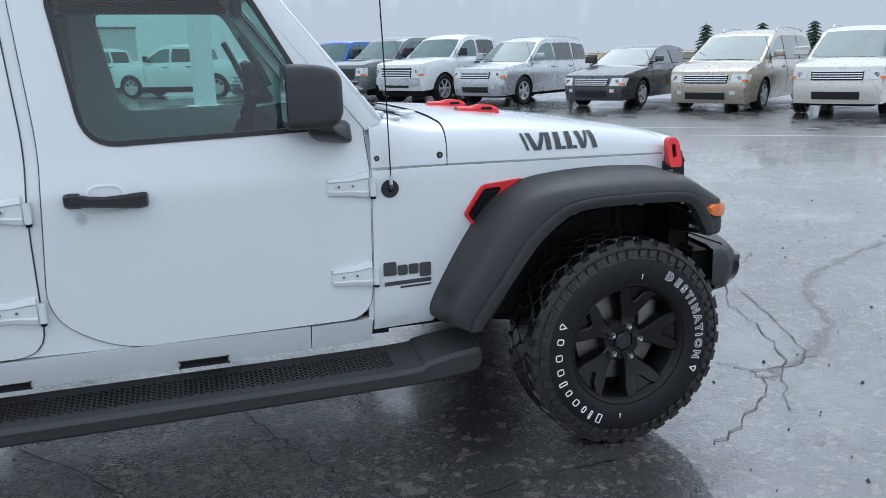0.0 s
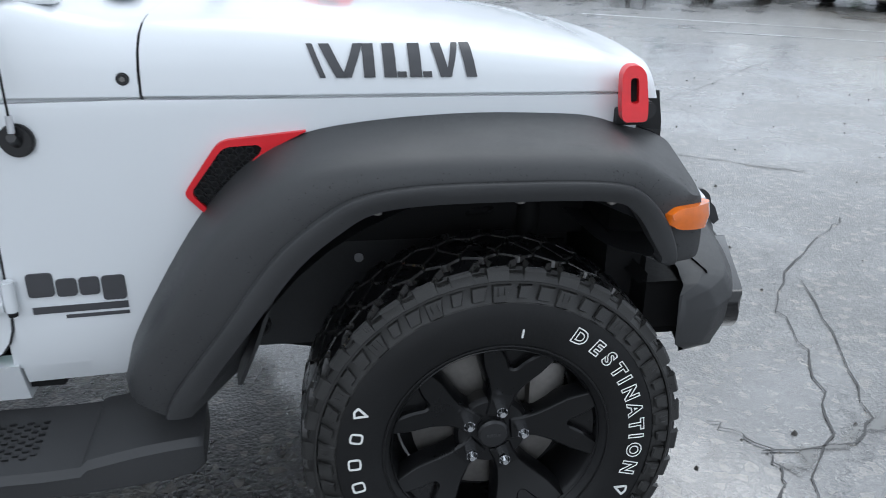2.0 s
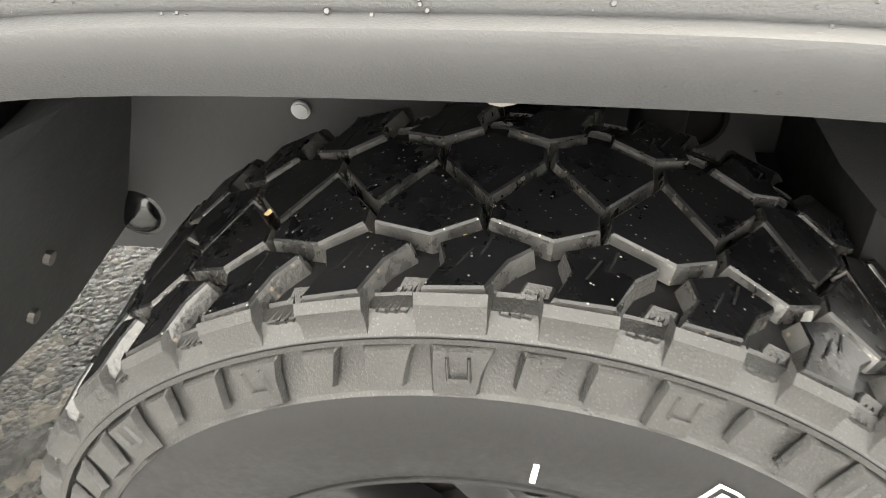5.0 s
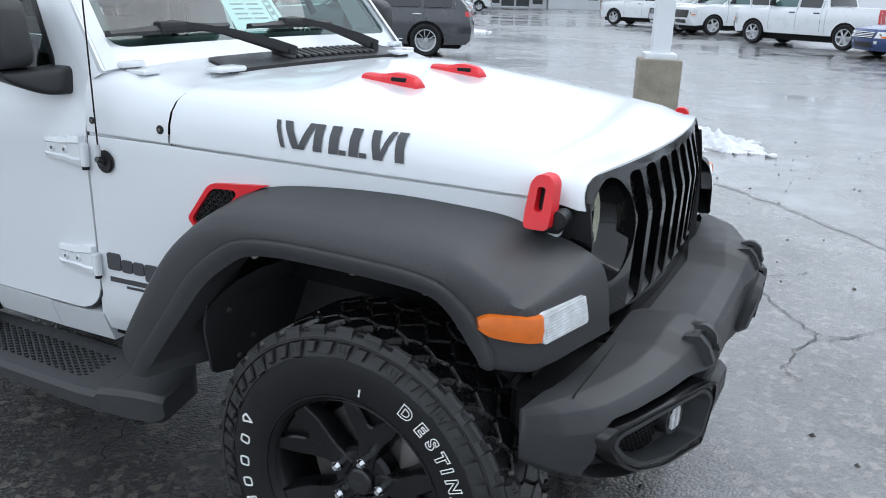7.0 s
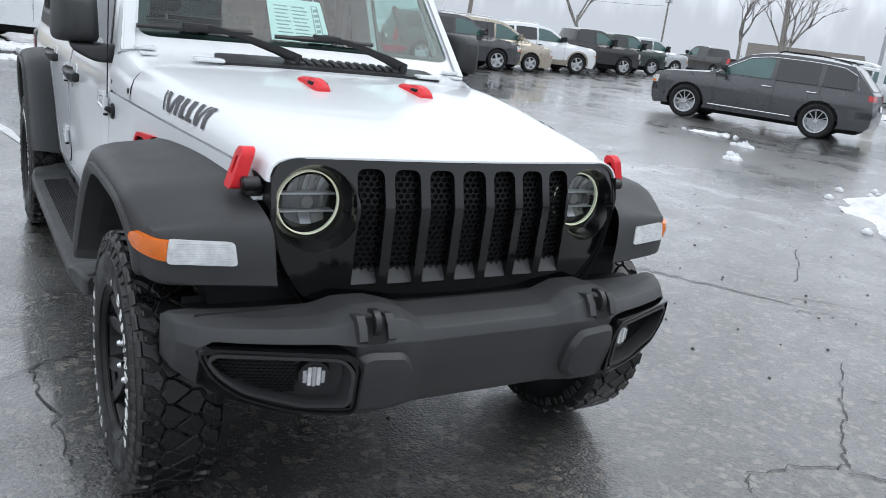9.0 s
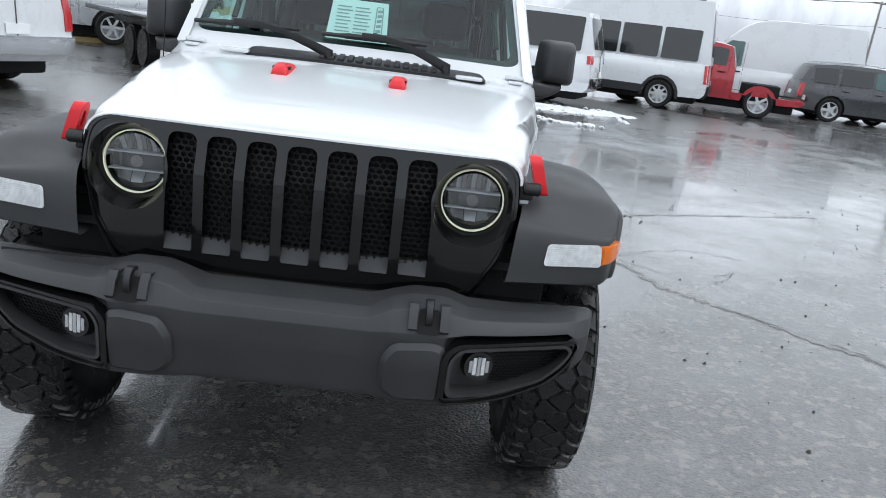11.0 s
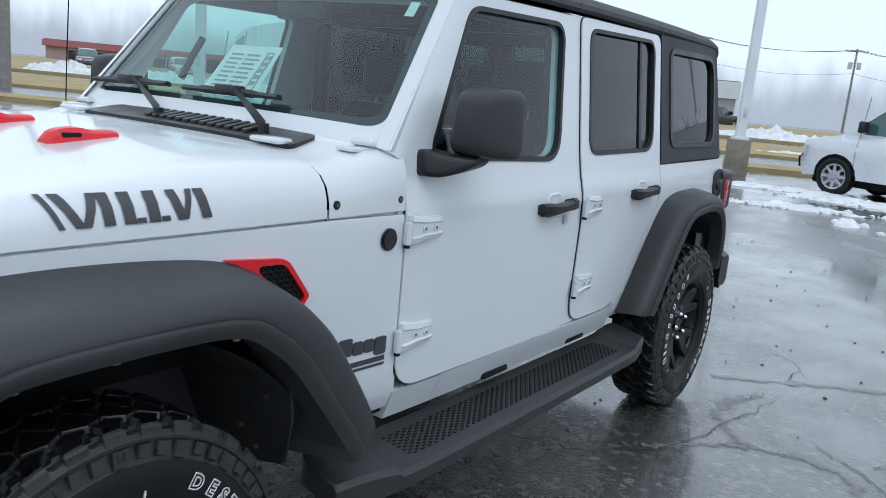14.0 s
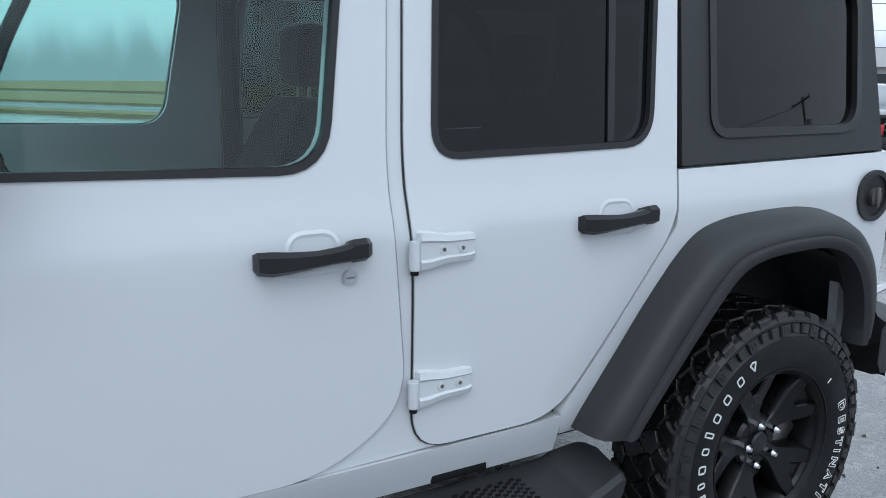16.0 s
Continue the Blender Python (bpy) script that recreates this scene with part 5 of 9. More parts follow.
for s in (1, -1):
    # a deep dark well with a gloss frame, and a raised pad beside it
    BEZ = rounded([(0.428, 0.482), (0.428, 0.619), (0.456, 0.653), (0.796, 0.655), (0.811, 0.634), (0.784, 0.578), (0.724, 0.529), (0.607, 0.488), (0.500, 0.473)], [0.02, 0.02, 0.02, 0.012, 0.01, 0.03, 0.05, 0.05, 0.03], 4)
    b = bmesh.new()
    ring(b, BEZ, inset(BEZ, 0.006), bump_face(s, 0.017), bump_face(s, -0.03))
    ring(b, inset(BEZ, 0.006), inset(BEZ, 0.018), bump_face(s, 0.010), bump_face(s, -0.035))
    bz = part("lamp_bezel", b, GLOSSB, bumper, "gloss black fog lamp bezel")
    IN = rounded([(0.456, 0.506), (0.456, 0.604), (0.480, 0.630), (0.768, 0.633), (0.783, 0.618), (0.756, 0.583), (0.700, 0.545), (0.560, 0.506)], 0.02, 4)
    b = bmesh.new()
    ring(b, inset(IN, -0.009), IN, bump_face(s, 0.013), bump_face(s, -0.05))
    part("bezel_frame", b, PLASTIC, bz)
    b = bmesh.new()
    PL = rounded([(0.268, 0.500), (0.268, 0.590), (0.300, 0.640), (0.400, 0.650), (0.436, 0.640), (0.440, 0.575), (0.440, 0.500), (0.430, 0.472), (0.310, 0.468)], 0.022, 4)
    PI = inset(PL, 0.014)
    pad_x = lambda y, z, o: (lerp_table(y, ((0.25, 0.664), (0.34, 0.676), (0.43, 0.670), (0.49, 0.650))) - 0.25 * max(0.0, 0.590 - z) + o, s * y, z)
    ring(b, PL, PI, lambda y, z: pad_x(y, z, -0.002), lambda y, z: pad_x(y, z, -0.03))
    loft(b, [[pad_x(*p, -0.002) for p in PL], [pad_x(*p, 0.014) for p in PI]], close_v=True)
    sheet(b, PI, lambda y, z: pad_x(y, z, 0.014), cuts=((0.34, 0.43), (0.54, 0.59)))
    part("bezel_pad", b, PLASTIC, bumper, sharp=50)
    b = bmesh.new()
    sheet(b, inset(BEZ, 0.012), bump_face(s, -0.046), cuts=((0.49, 0.60, 0.72, 0.82), (0.575,)))
    part("bezel_back", b, PLASTIC, bz)
    b = bmesh.new()
    for r in range(10):
        for k in range(15):
            y, z = 0.575 + k * 0.0132 + (r % 2) * 0.0066, 0.528 + r * 0.0092
            if z < 0.520 + (y - 0.60) * 0.36 or z > 0.616 or y > 0.765:
                continue
            hx = [(y + 0.0078 * math.cos(a), z + 0.0060 * math.sin(a)) for a in [math.pi / 6 + q * math.pi / 3 for q in range(6)]]
            ring(b, hx, inset(hx, 0.0016), bump_face(s, -0.038), bump_face(s, -0.043))
    tagged(part("bezel_mesh", b, MESHB, bz, "black honeycomb mesh", sharp=0), kind="stuff")
    c = Vector(bump_face(s, -0.040)(0.528, 0.577))
    n = Vector((1, s * 0.25, 0)).normalized()
    b = bmesh.new()
    cyl(b, c + n * 0.004, n, 0.046, 0.03, 28, r2=0.040)
    fl = part("fog_lamp", b, SATIN, bumper, "round fog lamp")
    b = bmesh.new()
    cyl(b, c + n * 0.016, n, 0.033, 0.010, 28, bevel=0.003)
    fog = part("fog_lens", b, GLOSSB, fl)
    for k, w in enumerate((0.020, 0.028, 0.031, 0.028, 0.020)):
        b = bmesh.new()
        u = (k - 2) * 0.0118
        m4 = Matrix.Translation(c + n * 0.0215) @ pose(0, 0, 0, 0, 0, s * 14)
        box(b, -0.003, 0.0015, u - 0.0052, u + 0.0052, -w * 0.9, w * 0.9, 0.001, 1, m4)
        part("lens_facet", b, CHROME if k % 2 == 0 else LENS, fog, "bright reflector facet")
    # tow hook set in the pod
    b = bmesh.new()
    loft(b, smooth_rows([[(x, s * 0.385 + d, z), (x + ux, s * 0.385 + d * 0.8, z + uz), (x + ux, s * 0.385 - d * 0.8, z + uz), (x, s * 0.385 - d, z)] for x, z, ux, uz, d in ((0.645, 0.684, 0.012, 0.004, 0.011), (0.654, 0.706, 0.012, 0.003, 0.010), (0.651, 0.727, 0.010, 0.008, 0.010), (0.634, 0.742, 0.004, 0.011, 0.011), (0.614, 0.739, -0.004, 0.010, 0.013))], 3), close_v=True, cap=True)
    part("tow_hook", b, SATIN, bumper, "black tow hook")
    # no recess here: a near-black plate paints the shade of a hook pocket
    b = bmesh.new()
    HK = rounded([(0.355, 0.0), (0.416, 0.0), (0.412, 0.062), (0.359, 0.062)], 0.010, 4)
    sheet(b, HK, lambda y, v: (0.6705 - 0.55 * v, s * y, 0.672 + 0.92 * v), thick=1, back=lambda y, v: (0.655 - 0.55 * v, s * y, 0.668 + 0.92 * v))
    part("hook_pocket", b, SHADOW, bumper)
    for y0, y1 in ((0.333, 0.356), (0.415, 0.438)):
        b = bmesh.new()
        loft(b, [[(0.658, s * y, 0.672), (0.671, s * y, 0.683), (0.656, s * y, 0.718), (0.634, s * y, 0.740), (0.596, s * y, 0.734)] for y in (y0, y1)])
        for y in (y0, y1):
            b.faces.new([b.verts.new(q) for q in ((0.658, s * y, 0.672), (0.671, s * y, 0.683), (0.656, s * y, 0.718), (0.634, s * y, 0.740), (0.596, s * y, 0.734))])
        bmesh.ops.remove_doubles(b, verts=b.verts, dist=0.0002)
        part("pocket_cheek", b, PLASTIC, bumper, sharp=40)
for s in (1, -1):
    b = bmesh.new()
    box(b, 0.26, 0.35, s * 0.40, s * 0.72, 0.60, 0.86, 0.02)
    box(b, 0.33, 0.46, s * 0.40, s * 0.78, 0.57, 0.69, 0.02)
    part("frame_horn", b, SHADOW, CAR, "dark frame end and splash guard")
b = bmesh.new()
box(b, 0.40, 0.49, -0.42, 0.42, 0.62, 0.70, 0.01)
part("bumper_beam", b, SHADOW, CAR)


# ---- wheels ----
def wheel_thing():
    """One wheel about the y axis, its outer face towards +y: tyre with tread and lettering, spoked rim, nuts."""
    wh = thing("wheel", "black five-spoke alloy wheel with white-lettered off-road tyre", "wheel", "wheels of the off-road car")
    R, W = 0.381, 0.125
    prof = [(0.215, 0.095), (0.222, 0.108), (0.240, 0.119), (0.265, 0.1245), (0.295, 0.125), (0.322, 0.1225), (0.336, 0.1145), (0.352, 0.1095), (0.3625, 0.1085), (0.3650, 0.1155), (0.3680, 0.1155), (0.3700, 0.1125), (0.379, 0.103), (0.3805, 0.090), (0.3795, 0.060), (0.379, 0.0)]
    prof = prof + [(r, -y) for r, y in reversed(prof[:-1])]
    b = bmesh.new()
    lathe(b, prof, 108)
    ty = part("tyre", b, RUBBER, wh, "black rubber off-road tyre")
    b = bmesh.new()
    lathe(b, [(0.229, 0.1135), (0.2305, 0.1177), (0.2335, 0.1173), (0.235, 0.1125)], 72)
    part("sidewall_bead", b, RUBBER, ty)
    # tread: wet black block tops over flanks paled for wet sheen; slanted shoulder blocks, two interlocking rows of
    # six-sided blocks, side lugs
    N = 34
    tops, flanks, lugs, sipes = bmesh.new(), bmesh.new(), bmesh.new(), bmesh.new()
    p = 2 * math.pi / N
    rr = 0.39

    def lug(poly, r0, r1, shrink=0.0032, taper=0.0014, cap=tops, wall=flanks):
        """A block from an outline of (pitches, y): steep walls, a small chamfer, a flat top."""
        flat = [(q * p * rr, y) for q, y in poly]
        rows = []
        for d, r_of in ((shrink - 0.0032, lambda y: r0), (shrink, lambda y: r1(y) - 0.0016), (shrink + taper, r1)):
            rows.append([(r_of(y) * math.cos(x / rr), y, r_of(y) * math.sin(x / rr)) for x, y in inset(flat, d)])
        vs = [[wall.verts.new(q) for q in ring_] for ring_ in rows[:2]]
        k = len(poly)
        for i in range(k):
            wall.faces.new((vs[0][i - 1], vs[0][i], vs[1][i], vs[1][i - 1]))
        lo, hi = [[cap.verts.new(q) for q in ring_] for ring_ in rows[1:]]
        for i in range(k):
            cap.faces.new((lo[i - 1], lo[i], hi[i], hi[i - 1]))
        cap.faces.new(hi)

    top = lambda y: 0.3945 - 0.9 * max(0.0, abs(y) - 0.05) ** 2
    for i in range(N):
        for s in (1, -1):
            ph = i + (0.0 if s > 0 else 0.5)
            at = lambda pts: [(ph + s * q, s * y) for q, y in pts]
            e = 0.104 if i % 2 else 0.1015
            # shoulder block
            lug(at(((0.06, e), (0.61, e), (0.78, 0.079), (0.965, 0.066), (0.955, 0.060), (0.52, 0.0465), (0.13, 0.062), (0.19, 0.078))), 0.378, top)
            # sipes: near-black slivers laid on its top paint the shade of slits
            for q, y, w in ((0.40, 0.076, 0.07), (0.56, 0.066, 0.05)):
                r_ = top(y) + 0.0006
                pts = [(q - w, y + 0.009), (q - w + 0.022, y + 0.009), (q + w, y - 0.009), (q + w - 0.022, y - 0.009)]
                sipes.faces.new([sipes.verts.new((r_ * math.cos((ph + s * g) * p), s * h, r_ * math.sin((ph + s * g) * p))) for g, h in pts])
            # low step between two shoulder blocks, with three fine ribs
            lug(at(((0.665, 0.1075), (1.02, 0.1075), (1.13, 0.084), (0.90, 0.082))), 0.368, lambda y: 0.3850 - 0.8 * max(0.0, abs(y) - 0.085), 0.0, 0.002, lugs, lugs)
            for q in (0.74, 0.82, 0.90):
                lug(at(((q, 0.104), (q + 0.045, 0.104), (q + 0.165, 0.089), (q + 0.12, 0.089))), 0.380, lambda y: 0.3862 - 0.8 * max(0.0, abs(y) - 0.085), 0.0, 0.0006, lugs, lugs)
            # six-sided block of the middle
            lug(at(((-0.5, 0.0235), (0.0, -0.0215), (0.5, 0.0235), (0.5, 0.0425), (0.08, 0.0600), (-0.5, 0.0425))), 0.381, top, 0.0038)
            # shoulder wall below the block: a dusty ramp that ends at the ridge
            for q0, q1, dy, back in ((0.03, 0.63, 0.0035, 0.0), (0.66, 1.00, 0.0, 0.0085)):
                rows = []
                for q in (q0 - 0.02, q0 + 0.01, q1 - 0.01, q1 + 0.02):
                    o = dy if q0 < q < q1 else -0.006
                    rows.append([(r * math.cos((ph + s * q) * p), s * (y + o * g - back * g), r * math.sin((ph + s * q) * p)) for r, y, g in ((0.391 - back, e - 0.002, 1), (0.386 - back, e + 0.003, 1), (0.376, 0.1075, 1), (0.370, 0.1120, 0.5), (0.368, 0.112, 0))])
                loft(lugs, rows)
            # side lugs, by pairs of pitches: a long one with a slot, then two short ones
            for q0, q1, r_lo, slot in (((0.06, 0.61, 0.3285, True), (0.85, 1.21, 0.3365, False)) if i % 2 == 0 else ((0.45, 0.91, 0.3345, False),)):
                m = (q0 + q1) / 2
                rows = []
                for k, q in enumerate((q0 - 0.02, q0 + 0.02, q1 - 0.02, q1 + 0.02)):
                    o = 0.0062 if k in (1, 2) else 0.0
                    skew = 0.10
                    taper = (m - q) * 0.22
                    rows.append([(r * math.cos((ph + s * (q + skew * f + taper * (1 - f))) * p), s * (y + o * g), r * math.sin((ph + s * (q + skew * f + taper * (1 - f))) * p)) for r, y, f, g in ((0.3625, 0.1105, 1, 0.2), (0.3600, 0.1120, 0.9, 1), (0.348, 0.1150, 0.4, 1), (r_lo + 0.002, 0.1190, 0, 0.9), (r_lo - 0.001, 0.1200, 0, 0))])
                loft(lugs, rows)
                if slot:
                    w = 0.12
                    for w0, w1, a0, a1 in ((-w, -w * 0.6, 0.341, 0.3565), (w * 0.6, w, 0.341, 0.3565), (-w, w, 0.341, 0.3440)):
                        rows = [[(r * math.cos((ph + s * (m + q + 0.05)) * p), s * (y + o), r * math.sin((ph + s * (m + q + 0.05)) * p)) for r, y in ((a1, 0.1182 + (0.3565 - a1) * 0.29), (a0, 0.1226))] for q, o in ((w0, 0.0), (w0 + 0.02, 0.0026), (w1 - 0.02, 0.0026), (w1, 0.0))]
                        loft(lugs, rows)
    lathe(lugs, [(0.3685, 0.1150), (0.3705, 0.1128), (0.3795, 0.1035), (0.3812, 0.094)], 108)
    lathe(lugs, [(0.3255, 0.1222), (0.3275, 0.1195), (0.337, 0.1155), (0.352, 0.1105), (0.3615, 0.1095), (0.3640, 0.1168), (0.3682, 0.1168)], 108)
    tr = tagged(part("tread", tops, TREADM, ty, "wet black tread blocks", sharp=25), kind="stuff")
    tagged(part("tread_flank", flanks, GROOVE, tr, "wet grey groove walls", sharp=25), kind="stuff")
    tagged(part("tread_sipe", sipes, SHADOW, tr, "dark narrow slits in the blocks"), kind="stuff")
    tagged(part("side_lug", lugs, DUSTY, tr, "dusty grey shoulder lugs", sharp=25), kind="stuff")

    # white outlined lettering on the outer wall
    def place(a, r):
        # letters stand with their tops outwards; right of the picture is -x on the outer face
        m = Matrix(((-1, 0, 0, 0), (0, 0, 1, 0), (0, 1, 0, 0), (0, 0, 0, 1)))
        return m @ Matrix.Translation((r * math.cos(a), r * math.sin(a), 0.1262)) @ Matrix.Rotation(a - math.pi / 2, 4, "Z")
    for ch, turn in zip("DESTINATION", (58.5, 49.6, 42.2, 35.2, 29.8, 22.8, 14.6, 7.0, 1.4, -5.4, -14.2)):
        cu = bpy.data.curves.new("letter", "FONT")
        cu.body, cu.size, cu.align_x, cu.fill_mode, cu.bevel_depth, cu.bevel_resolution, cu.resolution_u, cu.offset = ch, 0.041, "CENTER", "NONE", 0.0013, 0, 3, 0.0016
        tmp = bpy.data.objects.new("letter", cu)
        me = bpy.data.meshes.new_from_object(tmp)
        bpy.data.objects.remove(tmp)
        me.transform(place(radians(turn), 0.275))
        obj("letter", me, LETTER, ty)
    # the maker's name as plain hollow blocks
    for turn, h, w in ((169.5, 0.027, 0.024), (181.5, 0.027, 0.026), (192.5, 0.027, 0.025), (201.8, 0.034, 0.016), (210.5, 0.027, 0.020), (220.5, 0.027, 0.024), (229.5, 0.027, 0.017), (236.5, 0.035, 0.011), (244.5, 0.036, 0.022)):
        bb = bmesh.new()
        hx = rounded([(-w / 2, 0.0), (w / 2, 0.0), (w / 2, h), (-w / 2, h)], 0.008 if h < 0.03 else 0.004, 3)
        m = place(radians(turn), 0.276)
        ring(bb, hx, inset(hx, 0.0042), lambda u, v: m @ Vector((u, v, 0.0006)), lambda u, v: m @ Vector((u, v, -0.001)))
        part("letter_block", bb, LETTER, ty)
    for a in (-25.0, 158.5):
        bb = bmesh.new()
        hx = rounded([(-0.014, 0.028), (0.0, 0.0), (0.014, 0.028), (0, 0.034)], 0.004, 3)
        m = place(radians(a), 0.277)
        ring(bb, hx, inset(hx, 0.0045), lambda u, v: m @ Vector((u, v, 0.0006)), lambda u, v: m @ Vector((u, v, -0.001)))
        part("shield_mark", bb, LETTER, ty)
    for a, r0 in ((82, 0.255), (262, 0.262)):
        bb = bmesh.new()
        m = place(radians(a), r0)
        box(bb, -0.0018, 0.0018, 0, 0.018, -0.001, 0.0008, m=m)
        part("mould_mark", bb, LETTER, ty)

    # rim
    b = bmesh.new()
    lathe(b, [(0.217, 0.100), (0.224, 0.104), (0.226, 0.098), (0.220, 0.090), (0.212, 0.080), (0.206, 0.040), (0.196, 0.0), (0.196, -0.09), (0.215, -0.10)], 64)
    rim = part("rim", b, RIM, wh, "black alloy rim")
    b = bmesh.new()
    lathe(b, [(0.214, 0.101), (0.2155, 0.1025), (0.217, 0.1015)], 64)
    part("rim_edge", b, RIM, rim)
    # five spokes, each forked towards the rim round a shallow notch, with sloping flanks
    FORK = [(0.036, -0.026), (0.066, -0.025), (0.092, -0.029), (0.122, -0.042), (0.160, -0.064), (0.212, -0.083), (0.218, -0.046), (0.186, -0.020), (0.160, -0.006), (0.160, 0.006), (0.186, 0.020), (0.218, 0.046), (0.212, 0.083), (0.160, 0.064), (0.122, 0.042), (0.092, 0.029), (0.066, 0.025), (0.036, 0.026)]
    fork = rounded(FORK, 0.006, 2)
    spoke_y = lambda r: lerp_table(r, ((0.03, 0.064), (0.09, 0.064), (0.13, 0.071), (0.17, 0.083), (0.21, 0.097)))
    for k in range(5):
        a0 = radians(102 + 72 * k)
        ca, sa = math.cos(a0), math.sin(a0)
        put = lambda r, t, d: (r * ca - t * sa, spoke_y(r) + d, r * sa + t * ca)
        b = bmesh.new()
        face = inset(fork, 0.0045)
        sheet(b, face, lambda r, t: put(r, t, 0.0), cuts=((0.09, 0.13, 0.17), ()))
        loft(b, [[put(r, t, 0.0) for r, t in face], [put(r, t, -0.005) for r, t in fork], [put(r, t, -0.040) for r, t in inset(fork, -0.006)]], close_v=True)
        sp_ = part("spoke", b, RIM, rim)
        b = bmesh.new()
        sheet(b, [(0.150, -0.012), (0.216, -0.052), (0.216, 0.052), (0.150, 0.012)], lambda r, t: put(r, t, -0.016), cuts=((0.17,), ()))
        part("notch_floor", b, RIM, sp_)
    b = bmesh.new()
    lathe(b, [(0.0, 0.060), (0.072, 0.060), (0.080, 0.050), (0.080, 0.02)], 40)
    part("hub_face", b, RIM, rim)
    b = bmesh.new()
    lathe(b, [(0.0, 0.076), (0.028, 0.075), (0.033, 0.070), (0.034, 0.058)], 32)
    cap_ = part("hub_cap", b, SATIN, rim)
    b = bmesh.new()
    for u in (-0.012, -0.004, 0.004, 0.012):
        box(b, u - 0.0028, u + 0.0028, 0.075, 0.0768, -0.004, 0.004)
    part("cap_relief", b, PLASTIC, cap_)
    for k in range(5):
        a = radians(103 + 72 * k)
        b = bmesh.new()
        cyl(b, (0.0615 * math.cos(a), 0.072, 0.0615 * math.sin(a)), (0, 1, 0), 0.0125, 0.026, 6)
        cyl(b, (0.0615 * math.cos(a), 0.089, 0.0615 * math.sin(a)), (0, 1, 0), 0.0115, 0.010, 12, r2=0.006)
        part("wheel_nut", b, CHROME, rim, "chrome wheel nut")
    b = bmesh.new()
    cyl(b, (0, 0.0, 0), (0, 1, 0), 0.165, 0.022, 48)
    disc = part("brake_disc", b, STEEL, wh, "grey steel brake disc")
    b = bmesh.new()
    box(b, -0.16, -0.08, -0.03, 0.035, 0.02, 0.14, 0.012)
    part("brake_caliper", b, STEEL, wh)
    b = bmesh.new()
    cyl(b, (0, -0.02, 0), (0, 1, 0), 0.192, 0.004, 48)
    part("dust_shield", b, SHADOW, wh)
    return wh


W0 = wheel_thing()
W0.matrix_world = pose(0, 0.800, 0.394)
WHEELS = [W0]
for x, s, turn in ((0, -1, 0), (-3.008, 1, -43), (-3.008, -1, 20)):
    WHEELS.append(copy_thing(W0, pose(x, s * 0.800, 0.394, 0, 0, 0 if s > 0 else 180) @ Matrix.Rotation(radians(turn), 4, "Y")))
for w in WHEELS:
    m = w.matrix_basis.copy()
    w.parent = CAR
    w.matrix_basis = m
    for key in ("category", "group"):
        if key in w:
            del w[key]

# bits of husk, grit and pale chips caught in the grooves of the wheel on the car's right
BARKB = material("red_brown_leaf_shred", (0.16, 0.07, 0.05), 0.7, vary=0.4, scale=90)
HUSK = material("tan_seed_husk", (0.36, 0.26, 0.14), 0.7, vary=0.35, scale=90, bump=0.3, bump_scale=300)
PALE_BIT = material("pale_wet_ice", (0.26, 0.26, 0.25), 0.3, vary=0.4, scale=60)
rnd = random.Random(8)


def caught(name, label, mat, ang, y, ln, wd, turn, r=0.391):
    """A small uneven flake that lies in a groove of the tread."""
    b = bmesh.new()
    bmesh.ops.create_icosphere(b, subdivisions=2, radius=1.0)
    for v in b.verts:
        k = 1 + 0.35 * noise.noise(v.co * 1.7 + Vector((ang, y * 40, 0)))
        v.co = Vector((v.co.x * ln * k, v.co.y * wd * k, v.co.z * wd * 0.5 * k))
    a = radians(ang)
    m = Matrix.Translation((r * math.cos(a), y, 0.394 + r * math.sin(a))) @ Matrix.Rotation(math.pi / 2 - a, 4, "Y") @ Matrix.Rotation(radians(turn), 4, "Z")
    bmesh.ops.transform(b, matrix=m, verts=b.verts)
    tagged(part(name, b, mat), label, "debris", "bits caught in the tyre tread")


caught("seed_husk", "tan seed husk caught in the tyre tread", HUSK, 113.3, -0.795, 0.0085, 0.0035, 40)
caught("seed_husk", "tan seed husk caught in the tyre tread", HUSK, 120.1, -0.734, 0.005, 0.0030, 80)
for ang, y in ((101.0, -0.772), (90.9, -0.773), (80.7, -0.775), (101.2, -0.847), (91.1, -0.851), (96.5, -0.823), (85.6, -0.825), (72.1, -0.777), (108.0, -0.80), (116.0, -0.76)):
    caught("leaf_shred", "brown shred of leaf caught in the tyre tread", HUSK if rnd.random() < 0.5 else BARKB, ang, y, rnd.uniform(0.004, 0.007), rnd.uniform(0.0018, 0.0026), rnd.uniform(0, 180), 0.388)
caught("ice_chip", "pale wet chip of ice on the tyre tread", PALE_BIT, 61.2, -0.808, 0.012, 0.0026, 70, 0.3905)
caught("ice_chip", "pale wet chip of ice on the tyre tread", PALE_BIT, 60.2, -0.853, 0.017, 0.0030, 65, 0.3895)

